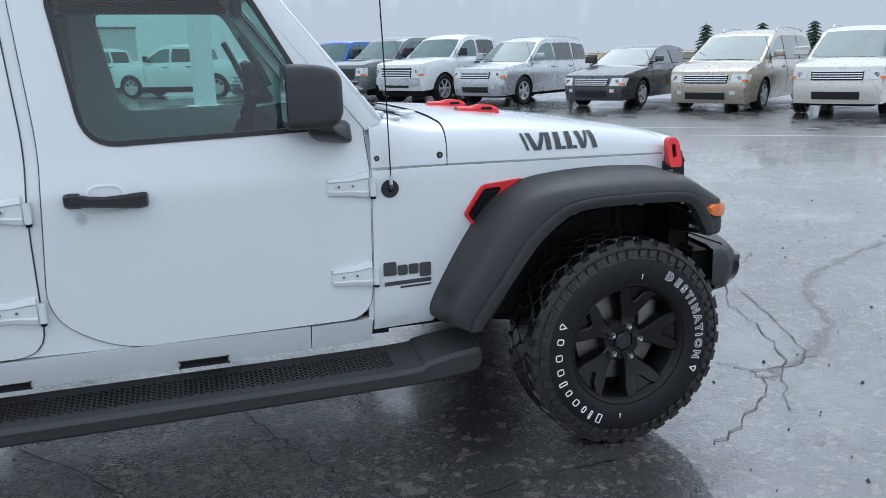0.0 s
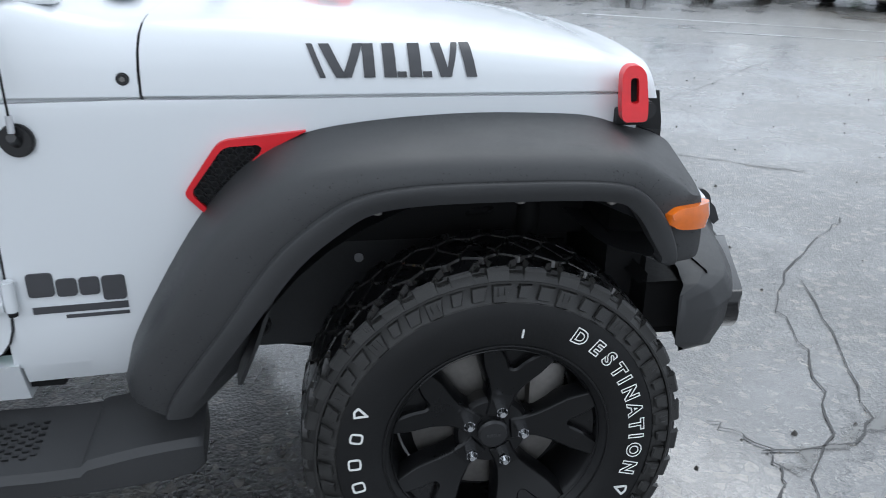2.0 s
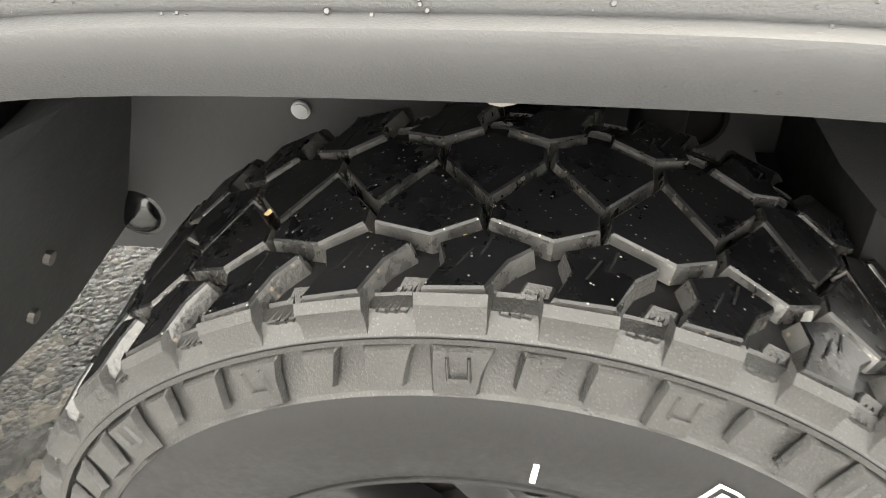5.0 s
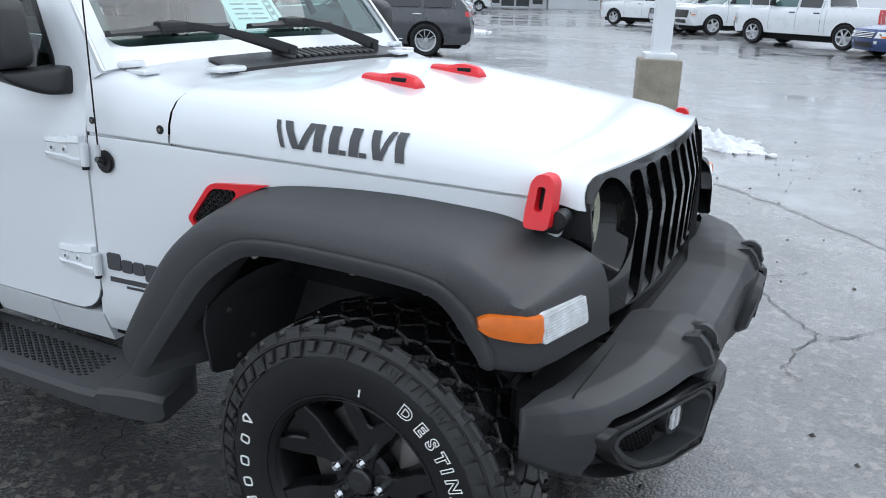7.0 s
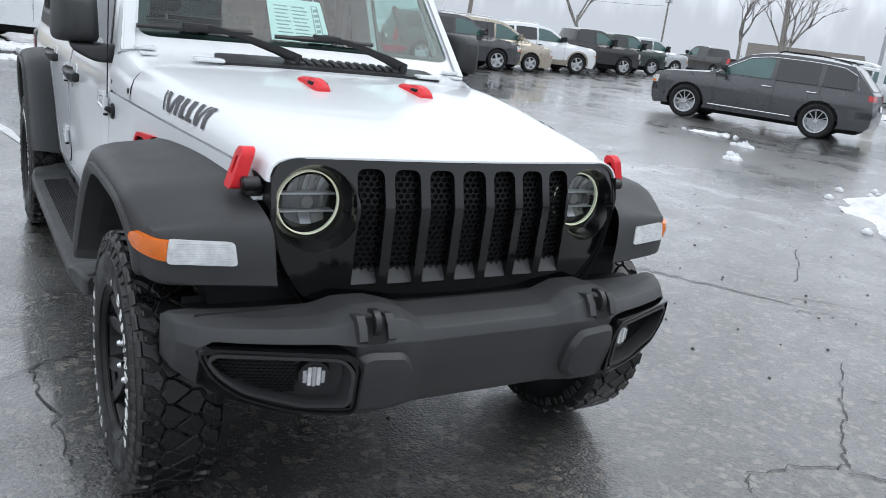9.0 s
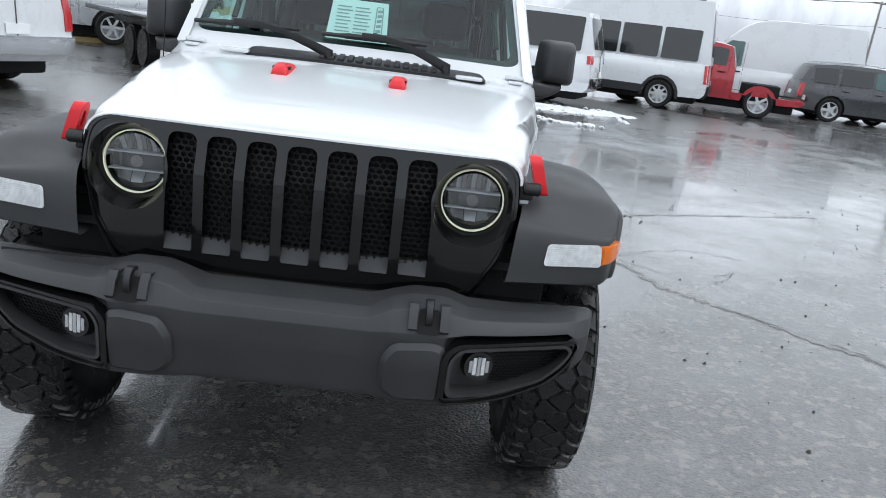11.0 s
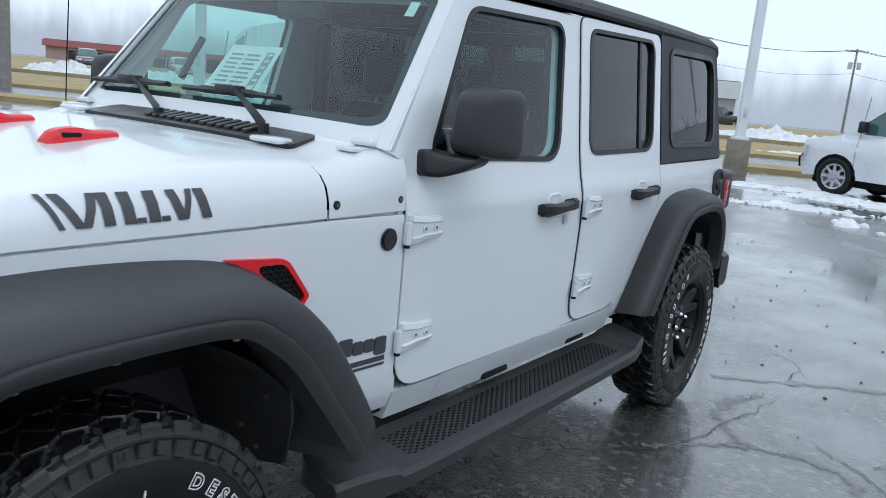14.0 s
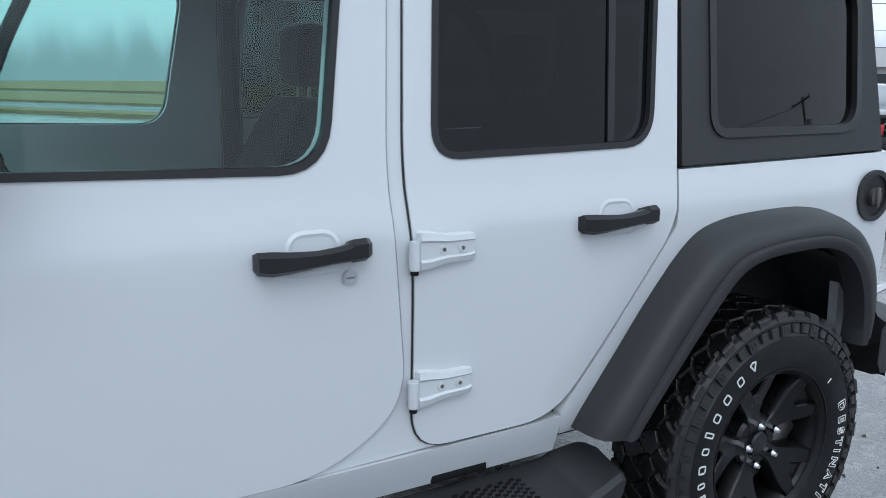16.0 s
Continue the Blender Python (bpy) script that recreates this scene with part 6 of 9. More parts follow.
# ---- underbody ----
b = bmesh.new()
for s in (1, -1):
    box(b, -3.55, 0.40, s * 0.40 - 0.04, s * 0.40 + 0.04, 0.44, 0.56)
part("frame_rail", b, SHADOW, CAR)
for x in (0.0, -3.008):
    b = bmesh.new()
    cyl(b, (x, 0, 0.385), (0, 1, 0), 0.042, 1.45, 16)
    bmesh.ops.create_uvsphere(b, u_segments=16, v_segments=10, radius=0.13, matrix=Matrix.Translation((x, 0.15, 0.375)))
    part("axle", b, SHADOW, CAR)
for s in (1, -1):
    for x in (0.02, -2.95):
        b = bmesh.new()
        tube(b, [(x + 0.055 * math.cos(k * 0.7), s * 0.52 + 0.055 * math.sin(k * 0.7), 0.46 + k * 0.0062) for k in range(62)], 0.008, 6)
        part("coil_spring", b, SHADOW, CAR, "coil spring")
    b = bmesh.new()
    tube(b, [(0.10, s * 0.60, 0.40), (0.14, s * 0.56, 0.90)], 0.026, 12)
    part("shock_absorber", b, SHADOW, CAR)
    b = bmesh.new()
    tube(b, [(0.0, s * 0.45, 0.36), (-0.55, s * 0.42, 0.44)], 0.025, 8)
    part("control_arm", b, SHADOW, CAR)
b = bmesh.new()
box(b, -2.6, -0.4, -0.34, 0.34, 0.36, 0.50, 0.03)
part("gearbox", b, SHADOW, CAR)
# unseen box and rod added to block light under the nose
b = bmesh.new()
box(b, 0.20, 0.40, -0.42, 0.42, 0.40, 0.53, 0.03)
part("front_crossmember", b, SHADOW, CAR)
b = bmesh.new()
cyl(b, (0.17, 0, 0.36), (0, 1, 0), 0.022, 1.2, 12)
part("tie_rod", b, SHADOW, CAR)
# unseen box added at the rear to block sky light beneath the car
b = bmesh.new()
box(b, -3.52, -3.32, -0.60, 0.60, 0.35, 0.52, 0.06, 2)
part("muffler", b, SHADOW, CAR)

# ---- wipers ----
for yb, yt in ((0.375, -0.095), (-0.105, -0.63)):
    f = on_screen(0.022)
    base = Vector((-0.762, yb, 1.258))
    tip = Vector(f(yt + 0.16, 0.17))
    b = bmesh.new()
    cyl(b, base + Vector((0, 0, 0)), (0, 0, 1), 0.016, 0.04, 12)
    rows = []
    for k, w, h in ((0, 0.017, 0.016), (0.2, 0.015, 0.014), (0.6, 0.011, 0.009), (1.0, 0.008, 0.007)):
        c = base.lerp(tip, k) + Vector((0.01, 0, 0.018)) * math.sin(math.pi * k) * 0.7 + Vector((0, 0, 0.012))
        rows.append([c + Vector(q) for q in ((w * 0.5, w, -h), (w * 0.5, w, h), (-w * 0.5, -w, h), (-w * 0.5, -w, -h))])
    loft(b, rows, close_v=True, cap=True)
    wp = part("wiper", b, SATIN, CAR, "black windscreen wiper")
    b = bmesh.new()
    rows = []
    for k in range(13):
        y = yt - 0.06 + 0.44 * k / 12
        c = Vector(f(y, 0.155 + 0.010 * k / 12))
        h = 0.012 if 2 < k < 10 else 0.008
        rows.append([c + Vector(q) for q in ((-0.014, 0, -0.010), (0.006, 0, -h), (0.012, 0, 0.0), (0.004, 0, h), (-0.012, 0, 0.006))])
    loft(b, rows, close_v=True, cap=True)
    part("wiper_blade", b, SEAL, wp)
    b = bmesh.new()
    box(b, -0.016, 0.018, -0.055, 0.055, -0.014, 0.016, 0.006, m=Matrix.Translation(tip))
    part("blade_clip", b, SATIN, wp)

# ---- cabin ----
def seat(x, y, w, label):
    th = thing("car_seat", label, "seat", "seats in the off-road car", m=pose(x, y, 0.0))
    b = bmesh.new()
    box(b, -0.26, 0.26, -w, w, 0.62, 0.80, 0.05, 3)
    part("seat_cushion", b, SEATCLOTH, th)
    b = bmesh.new()
    keys = [[(-0.22 - 0.30 * t + q[0], q[1] * w * k, 0.76 + 0.56 * t) for q in ((0.06, -0.85), (0.075, 0.0), (0.06, 0.85), (0.0, 1.0), (-0.06, 0.8), (-0.06, -0.8), (0.0, -1.0))] for t, k in ((0, 0.95), (0.3, 1.0), (0.7, 0.95), (0.92, 0.80), (1.0, 0.6))]
    loft(b, smooth_rows(keys, 3), close_v=True, cap=True)
    part("backrest", b, SEATCLOTH, th)
    for dy in ((0,) if w < 0.4 else (-0.4, 0.4)):
        b = bmesh.new()
        box(b, -0.58, -0.47, dy - 0.125, dy + 0.125, 1.355, 1.555, 0.045, 3)
        part("headrest", b, SEATCLOTH, th)
        b = bmesh.new()
        for d in (-0.05, 0.05):
            tube(b, [(-0.515, dy + d, 1.28), (-0.525, dy + d, 1.38)], 0.007, 8)
        part("headrest_post", b, STEEL, th)
    return th


seat(-1.62, 0.36, 0.25, "black cloth driver seat with headrest")
seat(-1.62, -0.36, 0.25, "black cloth passenger seat with headrest")
seat(-2.52, 0.0, 0.60, "black cloth rear bench with headrests")
b = bmesh.new()
keys = [[(-0.90, y, 1.02), (-0.91, y, 1.225), (-1.02, y, 1.245 - 0.02 * abs(y)), (-1.14, y, 1.215), (-1.18, y, 1.12), (-1.15, y, 0.86), (-1.0, y, 0.80)] for y in (-0.70, -0.35, 0.0, 0.35, 0.70)]
loft(b, smooth_rows(keys, 3), close_v=True, cap=True)
part("dashboard", b, DASH, CAR, "black dashboard")
b = bmesh.new()
mm = pose(-1.24, 0.37, 1.13, 0, -68, 0)
tube(b, [mm @ Vector((0.185 * math.cos(k * math.pi / 16), 0.185 * math.sin(k * math.pi / 16), 0)) for k in range(33)], 0.016, 8)
for a in (0, 120, 240):
    tube(b, [mm @ Vector((0, 0, 0.0)), mm @ Vector((0.18 * math.cos(radians(a)), 0.18 * math.sin(radians(a)), 0))], 0.014, 8)
cyl(b, mm @ Vector((0, 0, -0.01)), mm.to_3x3() @ Vector((0, 0, 1)), 0.06, 0.04, 20)
part("steering_wheel", b, DASH, CAR, "black steering wheel")
for s in (1, -1):
    b = bmesh.new()
    tube(b, curve([(-1.96, s * 0.60, 0.9), (-1.96, s * 0.60, 1.55), (-1.96, s * 0.57, 1.67), (-1.9, s * 0.56, 1.685), (-1.25, s * 0.56, 1.68)], 5), 0.038, 10)
    tube(b, curve([(-1.98, s * 0.57, 1.68), (-2.7, s * 0.57, 1.68), (-2.95, s * 0.58, 1.60), (-3.15, s * 0.58, 1.2)], 5), 0.036, 10)
    part("sport_bar", b, SATIN, CAR, "padded black roll bar")
    b = bmesh.new()
    tube(b, curve([(-1.20, s * 0.60, 1.36), (-1.235, s * 0.585, 1.44), (-1.275, s * 0.57, 1.52)], 4), 0.014, 8)
    part("grab_handle", b, SATIN, CAR)
b = bmesh.new()
tube(b, [(-1.97, -0.56, 1.68), (-1.97, 0.56, 1.68)], 0.036, 10)
part("sport_bar", b, SATIN, CAR)
b = bmesh.new()
box(b, -1.27, -1.23, -0.12, 0.12, 1.60, 1.665, 0.012)
part("rear_view_mirror", b, SATIN, CAR)

# sheet of paper behind the screen, with print that cannot be read
f = on_screen(-0.03)
sheet_ob = tagged(part("price_sheet", sheet(bmesh.new(), [(-0.150, 0.19), (0.112, 0.19), (0.100, 0.53), (-0.142, 0.53)], f, thick=1, back=on_screen(-0.032)), PAPER), "white printed paper sheet behind the windscreen", "paper sheet")
f2 = on_screen(-0.0285)
for i in range(8):
    v = 0.25 + i * 0.030
    for u0, u1 in ((-0.118, -0.052 - 0.006 * (i % 3)), (-0.040, 0.030 - 0.010 * (i % 2))):
        part("print_bar", sheet(bmesh.new(), [(u0, v), (u1, v), (u1, v + 0.010), (u0, v + 0.010)], f2), INKP, sheet_ob)
part("print_bar", ring(bmesh.new(), rounded([(0.050, 0.24), (0.088, 0.24), (0.082, 0.49), (0.050, 0.49)], 0.01, 3), inset(rounded([(0.050, 0.24), (0.088, 0.24), (0.082, 0.49), (0.050, 0.49)], 0.01, 3), 0.005), f2, on_screen(-0.0292)), INKP, sheet_ob)
for i in range(5):
    v = 0.27 + i * 0.042
    part("print_bar", sheet(bmesh.new(), [(0.058, v), (0.078, v + 0.006), (0.078, v + 0.030), (0.058, v + 0.024)], f2), INKP, sheet_ob)
b = bmesh.new()
sheet(b, [(0.52, 0.76), (0.555, 0.76), (0.552, 0.85), (0.517, 0.85)], on_screen(-0.012))
part("screen_sticker", b, PAPER, frame_ws)


# ---- the car park ----
DIPS = [(-10.9, 15.2, 5.0, -0.11)]


def ground_z(x, y):
    return sum(h * math.exp(-((x - a) ** 2 + (y - c) ** 2) / r ** 2) for a, c, r, h in DIPS)


def asphalt():
    m = bpy.data.materials.new("wet_cracked_asphalt")
    m.use_nodes = True
    t = m.node_tree
    b = t.nodes["Principled BSDF"]
    co = t.nodes.new("ShaderNodeTexCoord")

    def noise_tex(scale, detail=4, rough=0.55, vec=None):
        n = t.nodes.new("ShaderNodeTexNoise")
        n.inputs["Scale"].default_value, n.inputs["Detail"].default_value, n.inputs["Roughness"].default_value = scale, detail, rough
        t.links.new(vec or co.outputs["Object"], n.inputs["Vector"])
        return n

    def ramp(src, a, c, lo=0.0, hi=1.0):
        r = t.nodes.new("ShaderNodeMapRange")
        r.inputs[1].default_value, r.inputs[2].default_value, r.inputs[3].default_value, r.inputs[4].default_value = a, c, lo, hi
        t.links.new(src, r.inputs[0])
        return r.outputs[0]

    def math_node(op, a, c):
        n = t.nodes.new("ShaderNodeMath")
        n.operation = op
        for i, v in enumerate((a, c)):
            if isinstance(v, float):
                n.inputs[i].default_value = v
            else:
                t.links.new(v, n.inputs[i])
        return n.outputs[0]

    def mix_col(f, a, c):
        n = t.nodes.new("ShaderNodeMixRGB")
        t.links.new(f, n.inputs[0])
        for i, v in ((1, a), (2, c)):
            if isinstance(v, tuple):
                n.inputs[i].default_value = (*v, 1)
            else:
                t.links.new(v, n.inputs[i])
        return n.outputs[0]

    big, mid, grit = noise_tex(0.16, 5), noise_tex(1.3, 6, 0.65), noise_tex(95, 4, 0.75)
    stone, chip = (t.nodes.new("ShaderNodeTexVoronoi") for _ in range(2))
    for v, scale in ((stone, 85), (chip, 32)):
        v.inputs["Scale"].default_value = scale
        t.links.new(co.outputs["Object"], v.inputs["Vector"])
    tone = t.nodes.new("ShaderNodeSeparateColor")
    t.links.new(stone.outputs["Color"], tone.inputs[0])
    tone2 = t.nodes.new("ShaderNodeSeparateColor")
    t.links.new(chip.outputs["Color"], tone2.inputs[0])
    wet = ramp(math_node("ADD", math_node("MULTIPLY", big.outputs[0], 0.65), math_node("MULTIPLY", mid.outputs[0], 0.35)), 0.42, 0.60)
    # cracks: edges of large cells, bent by noise, broken into stretches; pale silt gathers beside some of them
    warp = t.nodes.new("ShaderNodeMixRGB")
    warp.blend_type = "ADD"
    warp.inputs[0].default_value = 1.0
    wn = noise_tex(1.6, 6, 0.7)
    wn2 = t.nodes.new("ShaderNodeVectorMath")
    wn2.operation = "SCALE"
    wn2.inputs["Scale"].default_value = 0.8
    t.links.new(wn.outputs["Color"], wn2.inputs[0])
    t.links.new(co.outputs["Object"], warp.inputs[1])
    t.links.new(wn2.outputs[0], warp.inputs[2])
    masks, halos = [], []
    for scale, width, gate in ((0.33, 0.0016, (0.46, 0.50)), (0.62, 0.0020, (0.52, 0.56)), (1.5, 0.0038, (0.60, 0.63))):
        v = t.nodes.new("ShaderNodeTexVoronoi")
        v.feature = "DISTANCE_TO_EDGE"
        v.inputs["Scale"].default_value = scale
        t.links.new(warp.outputs[0], v.inputs["Vector"])
        line = ramp(v.outputs["Distance"], width * 0.5, width, 1.0, 0.0)
        g = noise_tex(0.45 + scale, 3)
        masks.append(math_node("MULTIPLY", line, ramp(g.outputs[0], *gate)))
        halos.append(math_node("MULTIPLY", ramp(v.outputs["Distance"], 0.0, 0.016, 1.0, 0.0), ramp(g.outputs[0], 0.60, 0.47)))
    crack = math_node("MAXIMUM", math_node("MAXIMUM", masks[0], masks[1]), masks[2])
    silt = math_node("MULTIPLY", math_node("MAXIMUM", halos[0], math_node("MULTIPLY", halos[1], 0.6)), ramp(noise_tex(2.4, 7, 0.75).outputs[0], 0.44, 0.62))
    silt = math_node("MAXIMUM", silt, math_node("MULTIPLY", ramp(noise_tex(0.7, 7, 0.7).outputs[0], 0.58, 0.76), 0.55))
    base = mix_col(tone.outputs[0], (0.006, 0.006, 0.006), (0.145, 0.142, 0.136))
    base = mix_col(ramp(tone2.outputs[1], 0.84, 0.87, 0.0, 0.85), base, (0.25, 0.225, 0.19))
    base = mix_col(ramp(grit.outputs[0], 0.40, 0.66, 0.0, 0.5), base, (0.115, 0.112, 0.106))
    base = mix_col(ramp(noise_tex(6, 6, 0.75).outputs[0], 0.42, 0.66, 0.0, 0.5), base, (0.030, 0.030, 0.030))
    base = mix_col(math_node("MULTIPLY", silt, 0.75), base, (0.20, 0.20, 0.195))
    base = mix_col(math_node("MULTIPLY", wet, 0.5), base, (0.050, 0.050, 0.051))
    base = mix_col(crack, base, (0.008, 0.008, 0.008))
    t.links.new(base, b.inputs["Base Color"])
    t.links.new(ramp(wet, 0.0, 1.0, 0.36, 0.16), b.inputs["Roughness"])
    b.inputs["Specular IOR Level"].default_value = 1.0
    t.links.new(ramp(wet, 0.0, 1.0, 0.55, 1.0), b.inputs["Coat Weight"])
    t.links.new(ramp(wet, 0.0, 1.0, 0.24, 0.07), b.inputs["Coat Roughness"])
    b.inputs["Coat IOR"].default_value = 1.75
    h = math_node("ADD", math_node("MULTIPLY", stone.outputs["Distance"], -0.9), math_node("MULTIPLY", grit.outputs[0], 0.7))
    h = math_node("SUBTRACT", math_node("MULTIPLY", h, ramp(wet, 0.0, 1.0, 1.1, 0.34)), math_node("MULTIPLY", crack, 1.2))
    bp = t.nodes.new("ShaderNodeBump")
    bp.inputs["Strength"].default_value, bp.inputs["Distance"].default_value = 0.6, 0.008
    t.links.new(h, bp.inputs["Height"])
    t.links.new(bp.outputs[0], b.inputs["Normal"])
    return m


ASPHALT = asphalt()
marks = sorted({-400, -200, -120, -80, -60, 60, 80, 120, 200, 400} | set(range(-50, 51, 2)))
b = bmesh.new()
loft(b, [[(x, y, ground_z(x, y)) for y in marks] for x in marks])
structure(part("ground", b, ASPHALT), "wet cracked dark grey asphalt of a car park", "ground")


def ribbon(points, w, mat, name, label, z=0.004, seed=1, kind="structure", cat="ground", jag=0.0):
    """A ragged strip that lies on the ground along a line."""
    rnd = random.Random(seed)
    pts = curve([(x, y, 0) for x, y in points], 10)
    b = bmesh.new()
    rows = []
    pts = [p + Vector((rnd.gauss(0, jag), rnd.gauss(0, jag), 0)) for p in pts]
    for i, p in enumerate(pts):
        d = (pts[min(i + 1, len(pts) - 1)] - pts[max(i - 1, 0)]).normalized()
        n = Vector((-d.y, d.x, 0))
        k = w * (0.35 + rnd.random()) * 0.5
        j = n * rnd.uniform(-0.5, 0.5) * min(w, 0.04) * 0.8
        rows.append([p + j + n * k + Vector((0, 0, z + ground_z(p.x, p.y))), p + j - n * k + Vector((0, 0, z + ground_z(p.x, p.y)))])
    grid = loft(b, rows)
    side = {v: float(c) for row in grid for c, v in enumerate(row)}
    uv = b.loops.layers.uv.new("UVMap")
    for f in b.faces:
        for lp in f.loops:
            lp[uv].uv = (side[lp.vert], 0.0)
    return tagged(part(name, b, mat, sharp=0), label, cat, kind=kind)


def silt_film(name, color):
    """A thin smear that breaks up towards its edges: clear where the noise and the edge leave none."""
    m = bpy.data.materials.new(name)
    m.use_nodes = True
    t = m.node_tree
    b = t.nodes["Principled BSDF"]
    b.inputs["Base Color"].default_value = (*color, 1)
    b.inputs["Roughness"].default_value = 0.42
    co, sep, n, off, ab, ed, mul, mr, clear, mix = (t.nodes.new(k) for k in ("ShaderNodeTexCoord", "ShaderNodeSeparateXYZ", "ShaderNodeTexNoise", "ShaderNodeMath", "ShaderNodeMath", "ShaderNodeMapRange", "ShaderNodeMath", "ShaderNodeMapRange", "ShaderNodeBsdfTransparent", "ShaderNodeMixShader"))
    n.inputs["Scale"].default_value, n.inputs["Detail"].default_value, n.inputs["Roughness"].default_value = 9.0, 7.0, 0.75
    off.operation, ab.operation, mul.operation = "SUBTRACT", "ABSOLUTE", "MULTIPLY"
    off.inputs[1].default_value = 0.5
    t.links.new(co.outputs["Object"], n.inputs["Vector"])
    t.links.new(co.outputs["UV"], sep.inputs[0])
    t.links.new(sep.outputs["X"], off.inputs[0])
    t.links.new(off.outputs[0], ab.inputs[0])
    ed.inputs[1].default_value, ed.inputs[2].default_value, ed.inputs[3].default_value, ed.inputs[4].default_value = 0.0, 0.5, 1.0, 0.0
    t.links.new(ab.outputs[0], ed.inputs[0])
    t.links.new(ed.outputs[0], mul.inputs[0])
    t.links.new(n.outputs["Fac"], mul.inputs[1])
    mr.inputs[1].default_value, mr.inputs[2].default_value, mr.inputs[4].default_value = 0.18, 0.46, 0.7
    t.links.new(mul.outputs[0], mr.inputs[0])
    t.links.new(mr.outputs[0], mix.inputs[0])
    t.links.new(clear.outputs[0], mix.inputs[1])
    t.links.new(b.outputs[0], mix.inputs[2])
    t.links.new(mix.outputs[0], t.nodes["Material Output"].inputs[0])
    return m


SILT = silt_film("pale_dried_silt", (0.24, 0.24, 0.235))
TAR = material("black_crack", (0.030, 0.030, 0.031), 0.5, vary=0.2, scale=20)
PAINTL = material("worn_white_line_paint", (0.50, 0.51, 0.52), 0.5, vary=0.35, scale=12, fine=70)
for i, line in enumerate(([(-2.4, 1.0), (-2.75, 1.33), (-2.78, 1.72), (-2.3, 1.92), (-2.1, 2.1), (-1.85, 2.37), (-1.57, 2.58), (-1.3, 2.86), (-0.6, 3.3)], [(-3.57, 0.92), (-4.08, 1.65), (-4.67, 2.7), (-5.4, 4.4)], [(-2.75, 1.33), (-3.1, 1.1), (-3.5, 1.2)],
                         [(0.9, -0.6), (1.6, -0.2), (2.2, 0.6), (3.4, 1.2)], [(-0.8, 5.2), (0.3, 4.3), (1.6, 2.9), (2.6, 2.1)])):
    ribbon(line, 0.13, SILT, "silt_trail", "pale dried silt along a sealed crack", 0.004, i)
for i, line in enumerate(([(-2.6, -1.35), (-1.9, -1.5), (-1.2, -1.35), (-0.6, -1.6)], [(-1.9, -1.5), (-1.7, -2.0), (-1.0, -2.4)], [(0.9, 1.6), (1.6, 2.6), (2.2, 3.8), (3.4, 5.0), (5.0, 6.6)], [(0.75, -0.9), (1.2, -0.3), (1.5, 0.5), (2.3, 1.3)],
                         [(-7.2, 1.33), (-5.98, 1.74), (-4.58, 2.24), (-3.9, 2.6)], [(-4.4, 0.86), (-4.25, 1.22), (-3.9, 1.26)], [(-2.96, 1.82), (-3.33, 2.34), (-3.2, 2.8)], [(-2.47, 2.35), (-2.8, 2.6), (-2.64, 2.41)], [(-2.1, 0.77), (-2.33, 0.98)], [(-4.88, 2.74), (-5.33, 3.06), (-5.49, 4.44)],
                         [(-10.26, 3.97), (-11.0, 4.9), (-11.8, 6.09)], [(-6.38, 1.38), (-5.4, 1.9), (-4.83, 2.26)], [(-1.4, 2.83), (-1.86, 2.33)], [(-6.5, 12.2), (-7.4, 11.0), (-7.0, 9.8)], [(2.0, 8.0), (4.0, 8.4), (6.4, 8.0)], [(3.0, 5.5), (5.2, 6.0), (7.5, 7.2)], [(1.2, -2.2), (2.0, -1.8), (2.6, -2.2), (3.6, -1.9)], [(0.4, -2.6), (1.2, -2.2), (1.5, -3.0)])):
    ribbon(line, 0.006, TAR, "asphalt_crack", "open black crack in the asphalt", 0.005, 40 + i, jag=0.012)
for i, line in enumerate(([(5.2, 9.0), (10.0, 5.8)], [(4.2, 11.5), (9.0, 8.0)], [(-4.0, -0.5), (-8.5, -1.2)])):
    ribbon(line, 0.09, PAINTL, "parking_line", "worn white parking line", 0.004, 70 + i)


